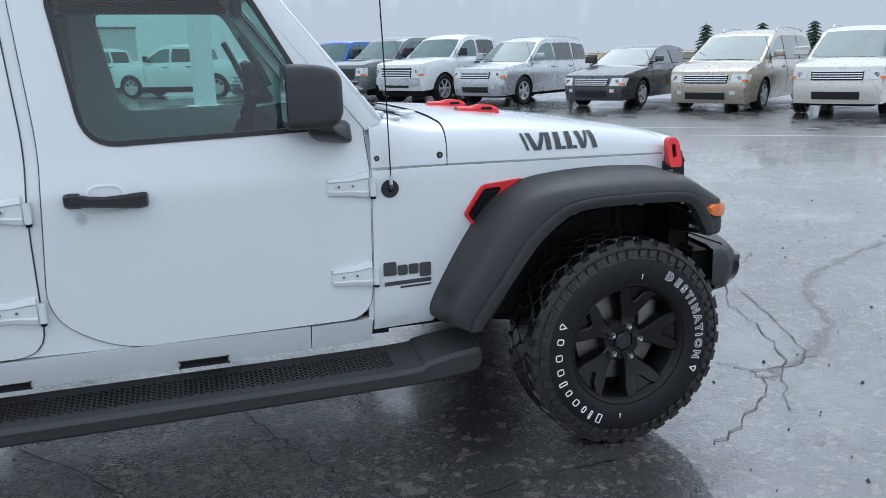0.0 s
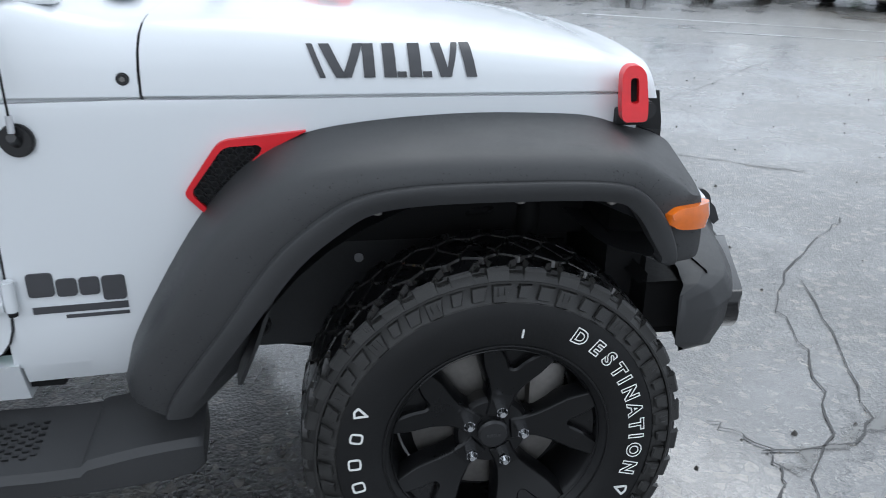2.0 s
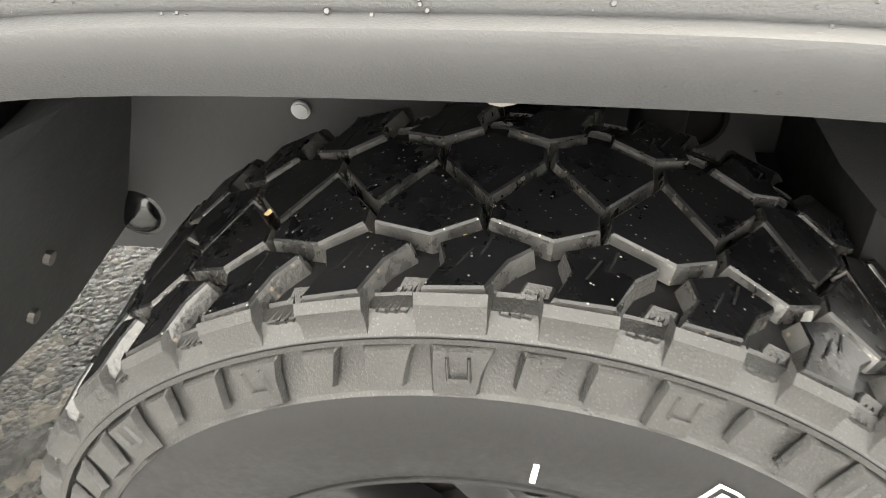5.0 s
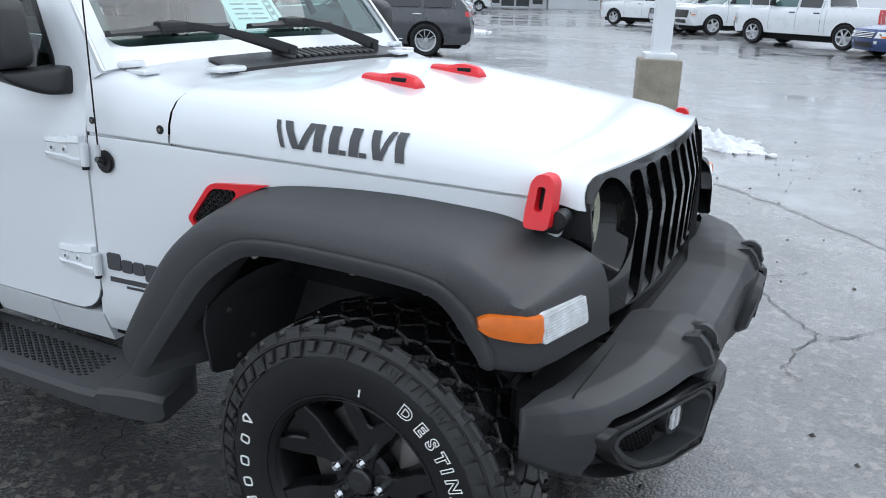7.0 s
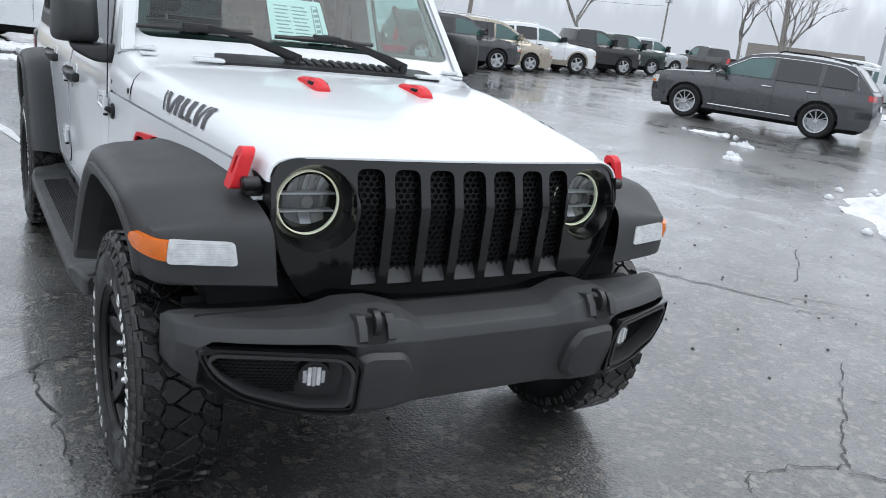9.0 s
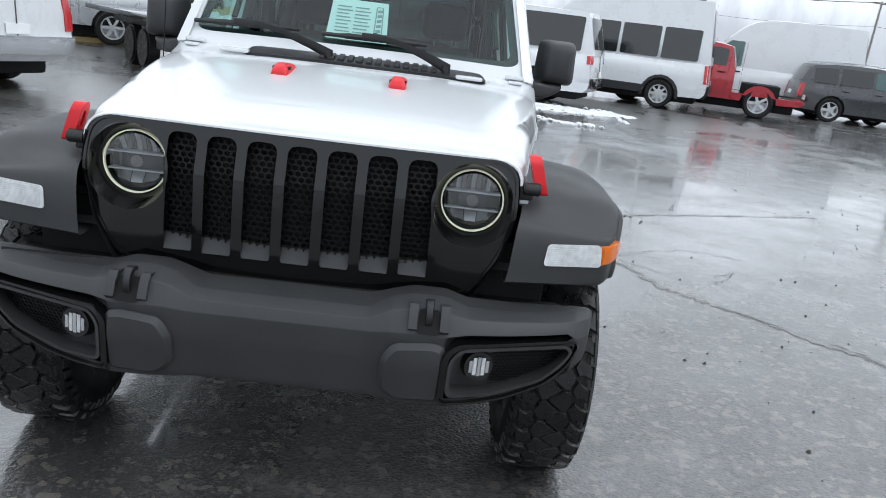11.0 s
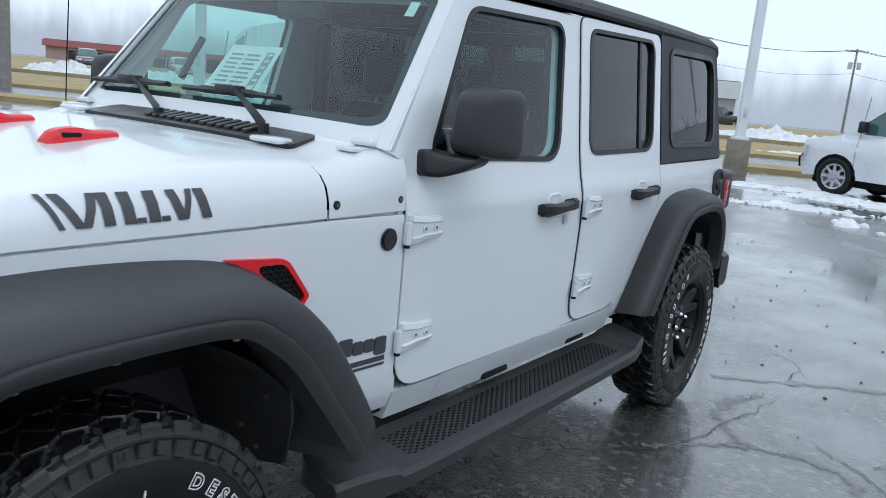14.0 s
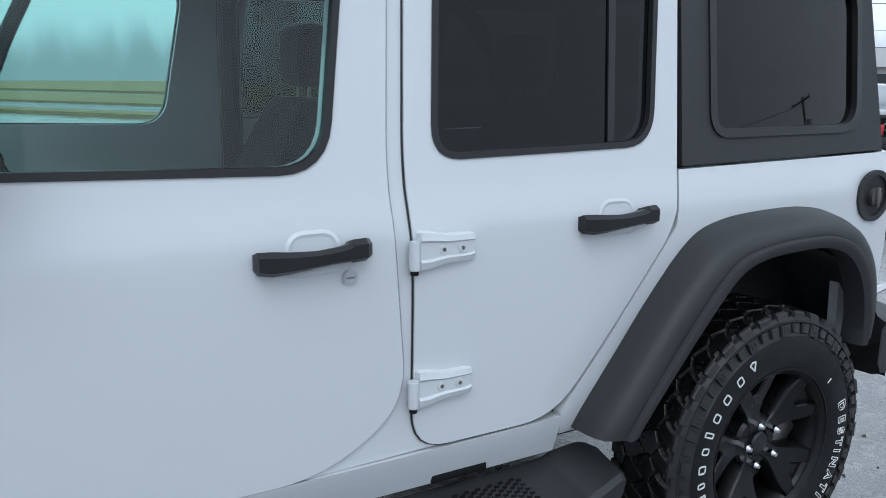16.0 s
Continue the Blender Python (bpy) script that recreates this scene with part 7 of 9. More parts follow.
def snow(cx, cy, rx, ry, h, seed, label="old dirty snow heaped on the asphalt", rot=0.0):
    """A ragged heap of snow: a height field that ends where it thins out."""
    n, off = (64 if rx > 0.65 and abs(cx) < 14 else 34), Vector((seed * 7.3, seed * 3.1, 0))
    b = bmesh.new()
    grid = {}
    for i in range(n + 1):
        for j in range(n + 1):
            u, v = 2 * i / n - 1, 2 * j / n - 1
            r = math.hypot(u, v)
            k = 1 - r ** 2 - 0.55 * (noise.noise(Vector((u * 2.2, v * 2.2, 0)) + off) + 0.15)
            z = h * k * (0.7 + 0.6 * noise.noise(Vector((u * 6, v * 6, 2)) + off)) + h * min(1.0, 3 * k) * (0.20 * noise.noise(Vector((u * 14, v * 14, 0)) + off) + 0.14 * noise.noise(Vector((u * 31, v * 31, 5)) + off))
            if k > 0 and r < 1:
                x, y = u * rx, v * ry
                x, y = cx + x * math.cos(rot) - y * math.sin(rot), cy + x * math.sin(rot) + y * math.cos(rot)
                grid[i, j] = b.verts.new((x, y, max(0.0, z) - 0.01 + ground_z(x, y)))
    for i in range(n):
        for j in range(n):
            q = [grid.get(p) for p in ((i, j), (i + 1, j), (i + 1, j + 1), (i, j + 1))]
            if all(q):
                b.faces.new(q)
    rnd = random.Random(seed)
    for _ in range(26 if n > 40 else 8):
        a, q = rnd.uniform(0, 2 * math.pi), rnd.uniform(0.75, 1.15)
        x, y = q * rx * math.cos(a), q * ry * math.sin(a)
        x, y = cx + x * math.cos(rot) - y * math.sin(rot), cy + x * math.sin(rot) + y * math.cos(rot)
        r = rnd.uniform(0.02, 0.07)
        lump = bmesh.ops.create_icosphere(b, subdivisions=1, radius=r)
        for v in lump["verts"]:
            c = v.co * (1 + 0.5 * noise.noise(v.co * 30 + off))
            v.co = Vector((x + c.x * 1.3, y + c.y, max(0.0, c.z * 0.7 + r * 0.3) + ground_z(x, y)))
    return tagged(part("snow_heap", b, SNOW, sharp=60), label, "snow", kind="stuff")


snow(-1.85, 7.55, 2.0, 0.95, 0.2, 2, rot=2.42)
snow(-0.55, 6.75, 0.75, 0.4, 0.13, 9, rot=2.5)
snow(-8.7, 11.8, 0.5, 0.22, 0.07, 3, rot=0.5)
snow(-7.0, 10.75, 0.2, 0.13, 0.10, 4)
snow(-5.8, 9.0, 0.6, 0.10, 0.025, 14, rot=2.2)
snow(-14.3, 27.0, 1.9, 0.7, 0.2, 5)
for k in range(9):
    t = k / 8
    snow(-16.6 + 1.9 * t + random.uniform(-0.4, 0.4), -2.2 + 6.2 * t, 0.9 + random.random(), 0.28 + 0.2 * random.random(), 0.10, 20 + k, rot=-1.2)
snow(-13.2, -0.8, 1.3, 0.28, 0.10, 31, rot=-1.2)
snow(-12.2, 2.7, 0.75, 0.16, 0.045, 32, rot=1.1)
snow(-12.0, 0.2, 0.4, 0.2, 0.08, 33)
snow(-11.2, 0.95, 0.28, 0.09, 0.035, 34, rot=1.0)
snow(-13.65, 4.3, 0.35, 0.1, 0.04, 35)

# ---- the verge, road and grass beyond the lot ----
EO, EU, EN = Vector((-20.3, -4.3, 0)), Vector((0.574, -0.819, 0)), Vector((-0.819, -0.574, 0))


def strip(name, a, c, z0, z1, mat, label, cat, u0=-60, u1=90):
    b = bmesh.new()
    rows = []
    for k in range(41):
        u = u0 + (u1 - u0) * k / 40
        w = 0.10 * noise.noise(Vector((u * 0.5, a, 0)))
        rows.append([EO + EU * u + EN * (a + w) + Vector((0, 0, z)) if i in (0, 1) else EO + EU * u + EN * c + Vector((0, 0, z)) for i, z in enumerate((-0.05, z0, z1, -0.05))])
    loft(b, rows)
    return structure(part(name, b, mat), label, cat)


ROADM = material("wet_grey_road", (0.10, 0.10, 0.105), 0.30, vary=0.2, scale=0.6, fine=20)
strip("verge_1", 0.0, 1.3, 0.12, 0.14, GRASS, "narrow verge of dormant yellow grass", "verge")
strip("road", 1.3, 7.5, 0.012, 0.012, ROADM, "wet grey road past the car park", "road")
strip("verge_2", 7.5, 15.0, 0.12, 0.25, GRASS, "wide verge of dormant yellow grass", "verge")
strip("road_2", 15.0, 24.0, 0.02, 0.02, ROADM, "wet grey main road", "road")
strip("verge_3", 24.0, 60.0, 0.2, 0.5, GRASS, "far field of dormant grass", "verge")
for k in range(12):
    u = -26 + k * 5.0
    p = EO + EU * u + EN * 25.5
    snow(p.x, p.y, 3.6, 1.5, 0.9, 50 + k, "ploughed bank of dirty snow beside the road", rot=-0.96)
for k in range(6):
    p = EO + EU * (-20 + k * 7) + EN * (9.5 + (k % 2))
    snow(p.x, p.y, 3.0, 0.4, 0.25, 70 + k, "thin line of snow on the verge", rot=-0.96)
b = bmesh.new()
loft(b, [[(x, 34 + 0.2 * x + w, z) for w, z in ((0, -0.05), (0.4, 0.25), (160, 0.5))] for x in (0, 8, 16, 24, 40, 80, 140)])
structure(part("field", b, GRASS), "dormant yellow field behind the parked cars", "field")

# pebbles strewn about the asphalt
rnd = random.Random(5)
b = bmesh.new()
for k in range(900):
    x, y = rnd.uniform(-9, 4.5), rnd.uniform(-5.5, 7.5)
    r = rnd.uniform(0.004, 0.013)
    vs = [b.verts.new((x + r * rnd.uniform(0.7, 1.2) * dx, y + r * rnd.uniform(0.7, 1.2) * dy, 0.001 + dz * r + ground_z(x, y))) for dx, dy, dz in ((1, 0, 0), (0, 1, 0), (-1, 0, 0), (0, -1, 0), (0.1, 0.1, 0.9))]
    for i in range(4):
        b.faces.new((vs[i], vs[(i + 1) % 4], vs[4]))
tagged(part("gravel", b, material("dark_pebbles", (0.06, 0.055, 0.05), 0.7, vary=0.6, scale=9), sharp=0), "loose dark pebbles strewn on the asphalt", "gravel", kind="stuff")
for i, line in enumerate(([(0.16, 2.7), (0.42, 2.3), (0.66, 1.93), (0.85, 1.67), (1.03, 1.71)], [(0.85, 1.67), (0.76, 1.23), (0.84, 1.1)], [(-0.56, 3.11), (-0.4, 3.36), (-0.13, 3.58), (0.23, 3.72)], [(0.48, 2.33), (0.74, 2.62)], [(-1.08, 8.8), (-0.76, 8.36), (-0.27, 8.04)],
                         [(-1.36, -0.12), (-1.16, -0.6), (-0.95, -0.93), (-0.70, -1.25)], [(-2.19, -0.17), (-1.88, -0.55), (-1.70, -0.85)], [(0.3, -1.05), (0.77, -0.74), (0.88, -0.52), (0.79, -0.34)], [(0.88, -0.52), (1.29, -0.38), (1.65, 0.61)], [(-1.55, 2.7), (-0.9, 3.11), (-0.51, 3.65), (-0.26, 3.82)], [(-1.62, 4.77), (-0.93, 3.82)], [(-2.01, 0.45), (-2.17, 0.75), (-2.48, 1.08), (-3.46, 1.28)], [(-3.01, 1.56), (-2.85, 1.77), (-2.5, 2.1)], [(-0.92, -0.87), (-0.87, -1.06), (-0.35, -1.03), (-0.08, -1.01)])):
    ribbon(line, 0.0065, TAR, "asphalt_crack", "open black crack in the asphalt", 0.005, 90 + i, jag=0.010)


# ---- parked vehicles ----
def paint(name, c, metal=0.25):
    return material(name, c, 0.28, metal=metal, vary=0.015, scale=2.0, fine=12, coat=0.7, rough_vary=0.02)


SUV = dict(fo=0.95, wb=2.85, ro=1.0, W=1.88, R=0.37, sill=0.30, top=((0.0, 0.62), (0.10, 0.98), (0.35, 1.03), (1.35, 1.12), (4.2, 1.10), (4.72, 1.10), (4.8, 0.62)),
           cab=((1.22, 1.09), (2.05, 1.66), (2.5, 1.74), (3.6, 1.73), (4.45, 1.66), (4.74, 1.08)), tumble=0.76, panes=((1.55, 2.62), (2.70, 3.62), (3.72, 4.42)), seams=(1.40, 2.66, 3.62), rails=True)
KINDS = {
    "suv": SUV,
    "large_suv": dict(SUV, fo=0.94, wb=3.09, ro=1.12, W=1.98, R=0.40, top=((0.0, 0.66), (0.06, 1.0), (0.30, 1.08), (1.5, 1.17), (4.6, 1.15), (5.06, 1.13), (5.15, 0.66)),
                      cab=((1.35, 1.14), (2.25, 1.68), (2.8, 1.77), (3.8, 1.76), (4.55, 1.69), (5.08, 1.12)), panes=((1.72, 2.85), (2.94, 3.88), (3.98, 4.66)), seams=(1.62, 2.97, 3.98)),
    "sedan": dict(SUV, fo=0.95, wb=2.77, ro=1.13, W=1.82, R=0.33, sill=0.24, top=((0.0, 0.55), (0.12, 0.80), (0.4, 0.86), (1.4, 0.98), (3.9, 1.04), (4.7, 1.02), (4.85, 0.60)),
                  cab=((1.30, 0.96), (2.15, 1.38), (2.6, 1.47), (3.3, 1.46), (3.75, 1.38), (4.35, 1.02)), tumble=0.72, panes=((1.62, 2.72), (2.80, 3.62)), seams=(1.50, 2.76, 3.55), rails=False),
    "minivan": dict(SUV, fo=0.98, wb=3.08, ro=1.06, W=1.98, R=0.34, sill=0.22, top=((0.0, 0.58), (0.10, 0.88), (0.4, 0.98), (1.2, 1.10), (4.5, 1.05), (5.02, 1.05), (5.12, 0.6)),
                    cab=((1.0, 1.06), (2.0, 1.62), (2.5, 1.73), (3.9, 1.75), (4.75, 1.68), (5.05, 1.03)), tumble=0.78, panes=((1.52, 2.50), (2.58, 3.62), (3.70, 4.72)), seams=(1.45, 2.54, 3.66)),
    "pickup": dict(SUV, fo=0.95, wb=3.6, ro=1.2, W=2.0, R=0.41, sill=0.42, top=((0.0, 0.72), (0.05, 1.12), (0.3, 1.19), (1.5, 1.27), (3.78, 1.29), (3.80, 1.34), (5.68, 1.34), (5.75, 0.70)),
                   cab=((1.35, 1.24), (2.05, 1.79), (2.4, 1.90), (3.2, 1.90), (3.62, 1.84), (3.76, 1.28)), tumble=0.80, panes=((1.68, 2.62), (2.72, 3.55)), seams=(1.58, 2.67, 3.62, 3.80), rails=False, bed=True),
    "van": dict(SUV, fo=0.85, wb=3.75, ro=1.25, W=2.0, R=0.38, sill=0.36, top=((0.0, 0.64), (0.06, 1.02), (0.3, 1.10), (0.95, 1.22), (4.8, 1.20), (5.80, 1.20), (5.85, 0.62)),
                cab=((0.82, 1.20), (1.65, 1.88), (2.1, 2.03), (3.6, 2.10), (5.6, 2.08), (5.83, 1.19)), tumble=0.87, panes=((1.28, 2.08), (2.32, 5.55)), seams=(1.22, 2.14), rails=False),
    "tall_van": dict(SUV, fo=0.90, wb=3.7, ro=1.2, W=2.05, R=0.37, sill=0.36, top=((0.0, 0.64), (0.06, 1.0), (0.25, 1.12), (0.75, 1.28), (4.8, 1.26), (5.74, 1.26), (5.80, 0.62)),
                     cab=((0.62, 1.25), (1.55, 2.20), (2.2, 2.72), (3.2, 2.88), (5.6, 2.86), (5.78, 1.25)), tumble=0.86, panes=((1.18, 2.05), (2.25, 3.3), (3.38, 4.4), (4.48, 5.45)), seams=(1.12, 2.12), rails=False, pane_top=2.12),
    "boxy": dict(SUV, fo=0.62, wb=2.95, ro=0.75, W=1.86, R=0.40, sill=0.46, top=((0.0, 0.70), (0.03, 1.14), (0.2, 1.18), (1.3, 1.24), (4.2, 1.22), (4.28, 1.22), (4.32, 0.66)),
                 cab=((1.28, 1.20), (1.62, 1.76), (1.85, 1.84), (3.2, 1.85), (4.15, 1.80), (4.27, 1.20)), tumble=0.90, panes=((1.56, 2.35), (2.45, 3.2), (3.3, 4.05)), seams=(1.45, 2.4, 3.25), rails=False),
}
WHEELS = {}


def wheel_meshes(R, style):
    """Tyre and rim meshes, shared by all wheels of one size and style."""
    if (R, style) in WHEELS:
        return WHEELS[R, style]
    r = R * 0.66
    b = bmesh.new()
    lathe(b, [(r, -0.10), (r + 0.015, -0.115), (R - 0.05, -0.125), (R - 0.012, -0.105), (R, -0.07), (R - 0.004, -0.025), (R - 0.012, -0.02), (R - 0.012, 0.02), (R - 0.004, 0.025), (R, 0.07), (R - 0.012, 0.105), (R - 0.05, 0.125), (r + 0.015, 0.115), (r, 0.10)], 40)
    bmesh.ops.recalc_face_normals(b, faces=b.faces)
    tyre = bpy.data.meshes.new("tyre")
    b.to_mesh(tyre)
    b.free()
    b = bmesh.new()
    lathe(b, [(r + 0.004, 0.117), (r - 0.018, 0.112), (r - 0.03, 0.06), (r - 0.05, -0.06), (0.03, -0.07)], 40)
    n = {"five": 5, "mesh": 20, "steel": 8, "six": 6}[style]
    for k in range(n):
        a = 2 * math.pi * k / n
        if style == "mesh":
            a += 0.06 * (1 if k % 2 else -1)
        w = {"five": 0.038, "mesh": 0.009, "steel": 0.028, "six": 0.03}[style]
        twist = 0.10 * (1 if k % 2 else -1) if style == "mesh" else 0.0
        m = Matrix.Rotation(a, 4, "Y") @ Matrix.Rotation(twist, 4, "Y")
        box(b, 0.04, r - 0.012, 0.085, 0.112, -w, w, 0.006, 1, m)
    cyl(b, (0, 0.095, 0), (0, 1, 0), 0.062, 0.045, 20, 0.05)
    if style == "steel":
        lathe(b, [(0.105, 0.112), (0.13, 0.10), (0.06, 0.09)], 32)
    for k in range(5):
        a = 2 * math.pi * (k + 0.5) / 5
        cyl(b, (0.082 * math.cos(a), 0.115, 0.082 * math.sin(a)), (0, 1, 0), 0.010, 0.02, 6)
    bmesh.ops.recalc_face_normals(b, faces=b.faces)
    rim = bpy.data.meshes.new("rim")
    b.to_mesh(rim)
    b.free()
    WHEELS[R, style] = tyre, rim
    for me in (tyre, rim):
        me.polygons.foreach_set("use_smooth", [True] * len(me.polygons))
        me.set_sharp_from_angle(angle=radians(35))
    tyre.materials.append(RUBBER)
    rim.materials.append(ALLOY)
    return WHEELS[R, style]


def vehicle(kind, x, y, heading, coat, label, category="car", name="parked_car", group="", style="five", glass_m=None, rear_m=None, grille=0, cladding=None, chrome=False, cargo=False, z=0.0, scoop=False, black_grille=False):
    """A parked vehicle; its origin is the ground below the middle of the front axle, its nose along its own x."""
    k = KINDS[kind]
    fo, wb, ro, W, R, sill = (k[i] for i in ("fo", "wb", "ro", "W", "R", "sill"))
    L = fo + wb + ro
    root = thing(name, label, category, group, pose(x, y, z + ground_z(x, y), 0, 0, heading))
    glass_m, rear_m = glass_m or CARGLASS, rear_m or CARGLASSD
    top = [(fo - d, h) for d, h in k["top"]]
    zt0, zt1 = top[0][1], top[-1][1]

    def half(px):
        f = max(0.0, (px - 0.15) / (fo - 0.15))
        r = max(0.0, (-wb - 0.2 - px) / (ro - 0.2))
        return W / 2 * (1 - 0.15 * f ** 2.4 - 0.07 * r ** 2.4)

    belt = max(h for _, h in top)

    def side_y(px, pz, off=0.0):
        u = (pz - sill) / (belt - sill)
        return half(px) * lerp_table(u, ((-0.3, 0.93), (0.0, 0.955), (0.25, 0.985), (0.55, 1.0), (0.72, 0.995), (0.80, 0.975), (1.0, 0.925))) + off

    def arch(cx, r):
        return [(cx + r * math.cos(a), max(sill, R + r * math.sin(a))) for a in [math.radians(-25 + i * 23) for i in range(11)]]

    ra = R + 0.07
    low = [(fo - 0.03, sill + 0.10), (fo - 0.10, sill - 0.04)] + [p for p in arch(0.0, ra)] + [p for p in arch(-wb, ra)] + [(-wb - ro + 0.12, sill + 0.02), (-wb - ro + 0.02, sill + 0.12)]
    low = low[:2] + [(p[0], p[1]) for p in low[2:]]
    outline = low + top[::-1]
    cuts_x = [fo - 0.25, fo - 0.5, 0.0, -wb - 0.3, -wb - 0.6, -wb / 2]
    cuts_z = [sill + (belt - sill) * f for f in (0.25, 0.55, 0.72, 0.80)]
    b = bmesh.new()
    for s in (1, -1):
        sheet(b, outline, lambda px, pz: (px, s * side_y(px, pz), pz), cuts=(cuts_x, cuts_z))
    front = [(sill - 0.04, fo - 0.10), (sill + 0.10, fo - 0.03), (zt0, fo), (top[1][1], top[1][0])]
    back = [(sill + 0.02, -wb - ro + 0.12), (sill + 0.12, -wb - ro + 0.02), (zt1, top[-1][0]), (top[-2][1], top[-2][0])]
    us = [-1, -0.93, -0.8, -0.6, -0.3, 0, 0.3, 0.6, 0.8, 0.93, 1]
    bulge = 0.13 if kind != "boxy" else 0.02

    def nose(pz, u, off=0.0):
        px = lerp_table(pz, front)
        return Vector((px + off + bulge * (1 - abs(u) ** 2.4), u * side_y(px, pz), pz))

    def tail(pz, u, off=0.0):
        px = lerp_table(pz, back)
        return Vector((px - off - 0.06 * (1 - abs(u) ** 3), u * side_y(px, pz), pz))

    loft(b, [[nose(pz, u) for u in us] for pz in [front[0][0], front[1][0], (front[1][0] + front[2][0]) / 2, front[2][0], front[3][0]]])
    loft(b, [[tail(pz, u) for u in us] for pz in [back[0][0], back[1][0], back[2][0], back[3][0]]])
    crown = 0.045
    rows = []
    for px, pz in top[1:-1]:
        f = max(0.0, 1 - (top[1][0] - px) / 0.5)
        r = max(0.0, 1 - (px - top[-2][0]) / 0.4)
        rows.append([(px + f * bulge * (1 - abs(u) ** 2.4) - r * 0.06 * (1 - abs(u) ** 3), u * side_y(px, pz), pz + crown * (1 - abs(u) ** 3) * (1 - f) * (1 - r)) for u in us])
    loft(b, rows)
    bmesh.ops.remove_doubles(b, verts=b.verts, dist=0.002)
    part("body", b, coat, root, sharp=40)
    b = bmesh.new()
    box(b, -wb - ro + 0.25, fo - 0.25, -W / 2 + 0.26, W / 2 - 0.26, 0.2, 0.62, 0.05)
    for cx in (0.0, -wb):
        box(b, cx - ra - 0.03, cx + ra + 0.03, -W / 2 + 0.06, W / 2 - 0.06, R + 0.05, R + ra + 0.02, 0.02)
    part("underbody", b, SHADOW, root)

    # cabin: roof skin, sides, then panes
    cab = [(fo - d, h) for d, h in k["cab"]]
    H = max(h for _, h in cab)
    zb = min(cab[0][1], cab[-1][1])
    roof_line = [tuple(v) for v in curve([(px, 0, pz) for px, pz in cab[1:-1]], 4)]
    perim = [cab[0]] + [(p[0], p[2]) for p in roof_line] + [cab[-1]]

    def cab_y(px, pz, off=0.0):
        u = max(0.0, (pz - zb) / (H - zb))
        return half(px) * 0.925 * (1 - (1 - k["tumble"]) * u ** 1.25) + off

    def skin(p, u, off=0.0):
        px, pz = p
        f = 1 - abs(u) ** 2.6
        steep_f = min(1.0, max(0.0, (px - cab[2][0]) / (cab[0][0] - cab[2][0])))
        steep_r = min(1.0, max(0.0, (cab[-3][0] - px) / max(0.05, cab[-3][0] - cab[-1][0])))
        return Vector((px + 0.10 * f * steep_f - 0.06 * f * steep_r + off * steep_f - off * steep_r, u * cab_y(px, pz), pz + 0.05 * f * (1 - steep_f) * (1 - steep_r) + off * (1 - 0.5 * max(steep_f, steep_r))))

    b = bmesh.new()
    loft(b, [[skin(p, u) for u in us] for p in perim])
    for s in (1, -1):
        sheet(b, perim, lambda px, pz: (px, s * cab_y(px, pz), pz), cuts=((), [zb + (H - zb) * f for f in (0.3, 0.6, 0.85)]))
    bmesh.ops.remove_doubles(b, verts=b.verts, dist=0.002)
    part("cabin", b, coat, root, sharp=40)

    def pane(name, p0, p1, um, mat, label=""):
        b = bmesh.new()
        n = 5
        rows = []
        for i in range(n + 1):
            f = i / n
            p = (p0[0] + (p1[0] - p0[0]) * f, p0[1] + (p1[1] - p0[1]) * f)
            rows.append([skin(p, u * um * (1 - 0.02 * (i in (0, n))), 0.008) for u in (-1, -0.97, -0.8, -0.5, -0.2, 0.2, 0.5, 0.8, 0.97, 1)])
        loft(b, rows)
        return part(name, b, mat, root, label, sharp=60)

    a, c = cab[0], cab[1]
    pane("windscreen", (a[0] + (c[0] - a[0]) * 0.10, a[1] + (c[1] - a[1]) * 0.10), (a[0] + (c[0] - a[0]) * 0.98, a[1] + (c[1] - a[1]) * 0.98), 0.90, glass_m, "pale green windscreen reflecting the sky")
    a, c = cab[-1], cab[-2]
    pane("rear_window", (a[0] + (c[0] - a[0]) * 0.14, a[1] + (c[1] - a[1]) * 0.14), (a[0] + (c[0] - a[0]) * 0.88, a[1] + (c[1] - a[1]) * 0.88), 0.84, rear_m)
    panes = k["panes"][:1] if cargo else k["panes"]
    zw0, zw1 = zb + 0.07, k.get("pane_top", H - 0.11)
    low_p = sorted((p[0], p[1]) for p in perim)
    for s in (1, -1):
        for i, (d0, d1) in enumerate(panes):
            xa, xb = fo - d0, fo - d1
            pts = []
            for f in (0, 0.25, 0.5, 0.75, 1.0):
                px = xa + (xb - xa) * f
                pts.append((px, min(zw1, lerp_table(px, low_p) - 0.10)))
            pts = [(px, max(pz, zw0 + 0.02)) for px, pz in pts]
            ol = rounded([(xa + (0.02 if i == 0 else 0), zw0)] + pts + [(xb, zw0)], 0.05, 3)
            b = bmesh.new()
            sheet(b, ol, lambda px, pz: (px, s * cab_y(px, pz, 0.006), pz), cuts=((), [zb + (H - zb) * f for f in (0.3, 0.6, 0.85)]), back=lambda px, pz: (px, s * cab_y(px, pz, -0.006), pz))
            part("side_window", b, glass_m if i == 0 else rear_m, root)
        if chrome:
            b = bmesh.new()
            lo, hi = fo - panes[0][0], fo - panes[-1][1]
            line = [(lo + 0.16, zw0 - 0.02)] + [(lo + (hi - lo) * f, min(zw1 + 0.03, lerp_table(lo + (hi - lo) * f, low_p) - 0.07)) for f in (0.05, 0.2, 0.35, 0.5, 0.65, 0.8, 0.9, 1.0)] + [(hi - 0.1, zw0 - 0.01)]
            tube(b, [(px, s * cab_y(px, pz, 0.008), pz) for px, pz in line], 0.014, 6)
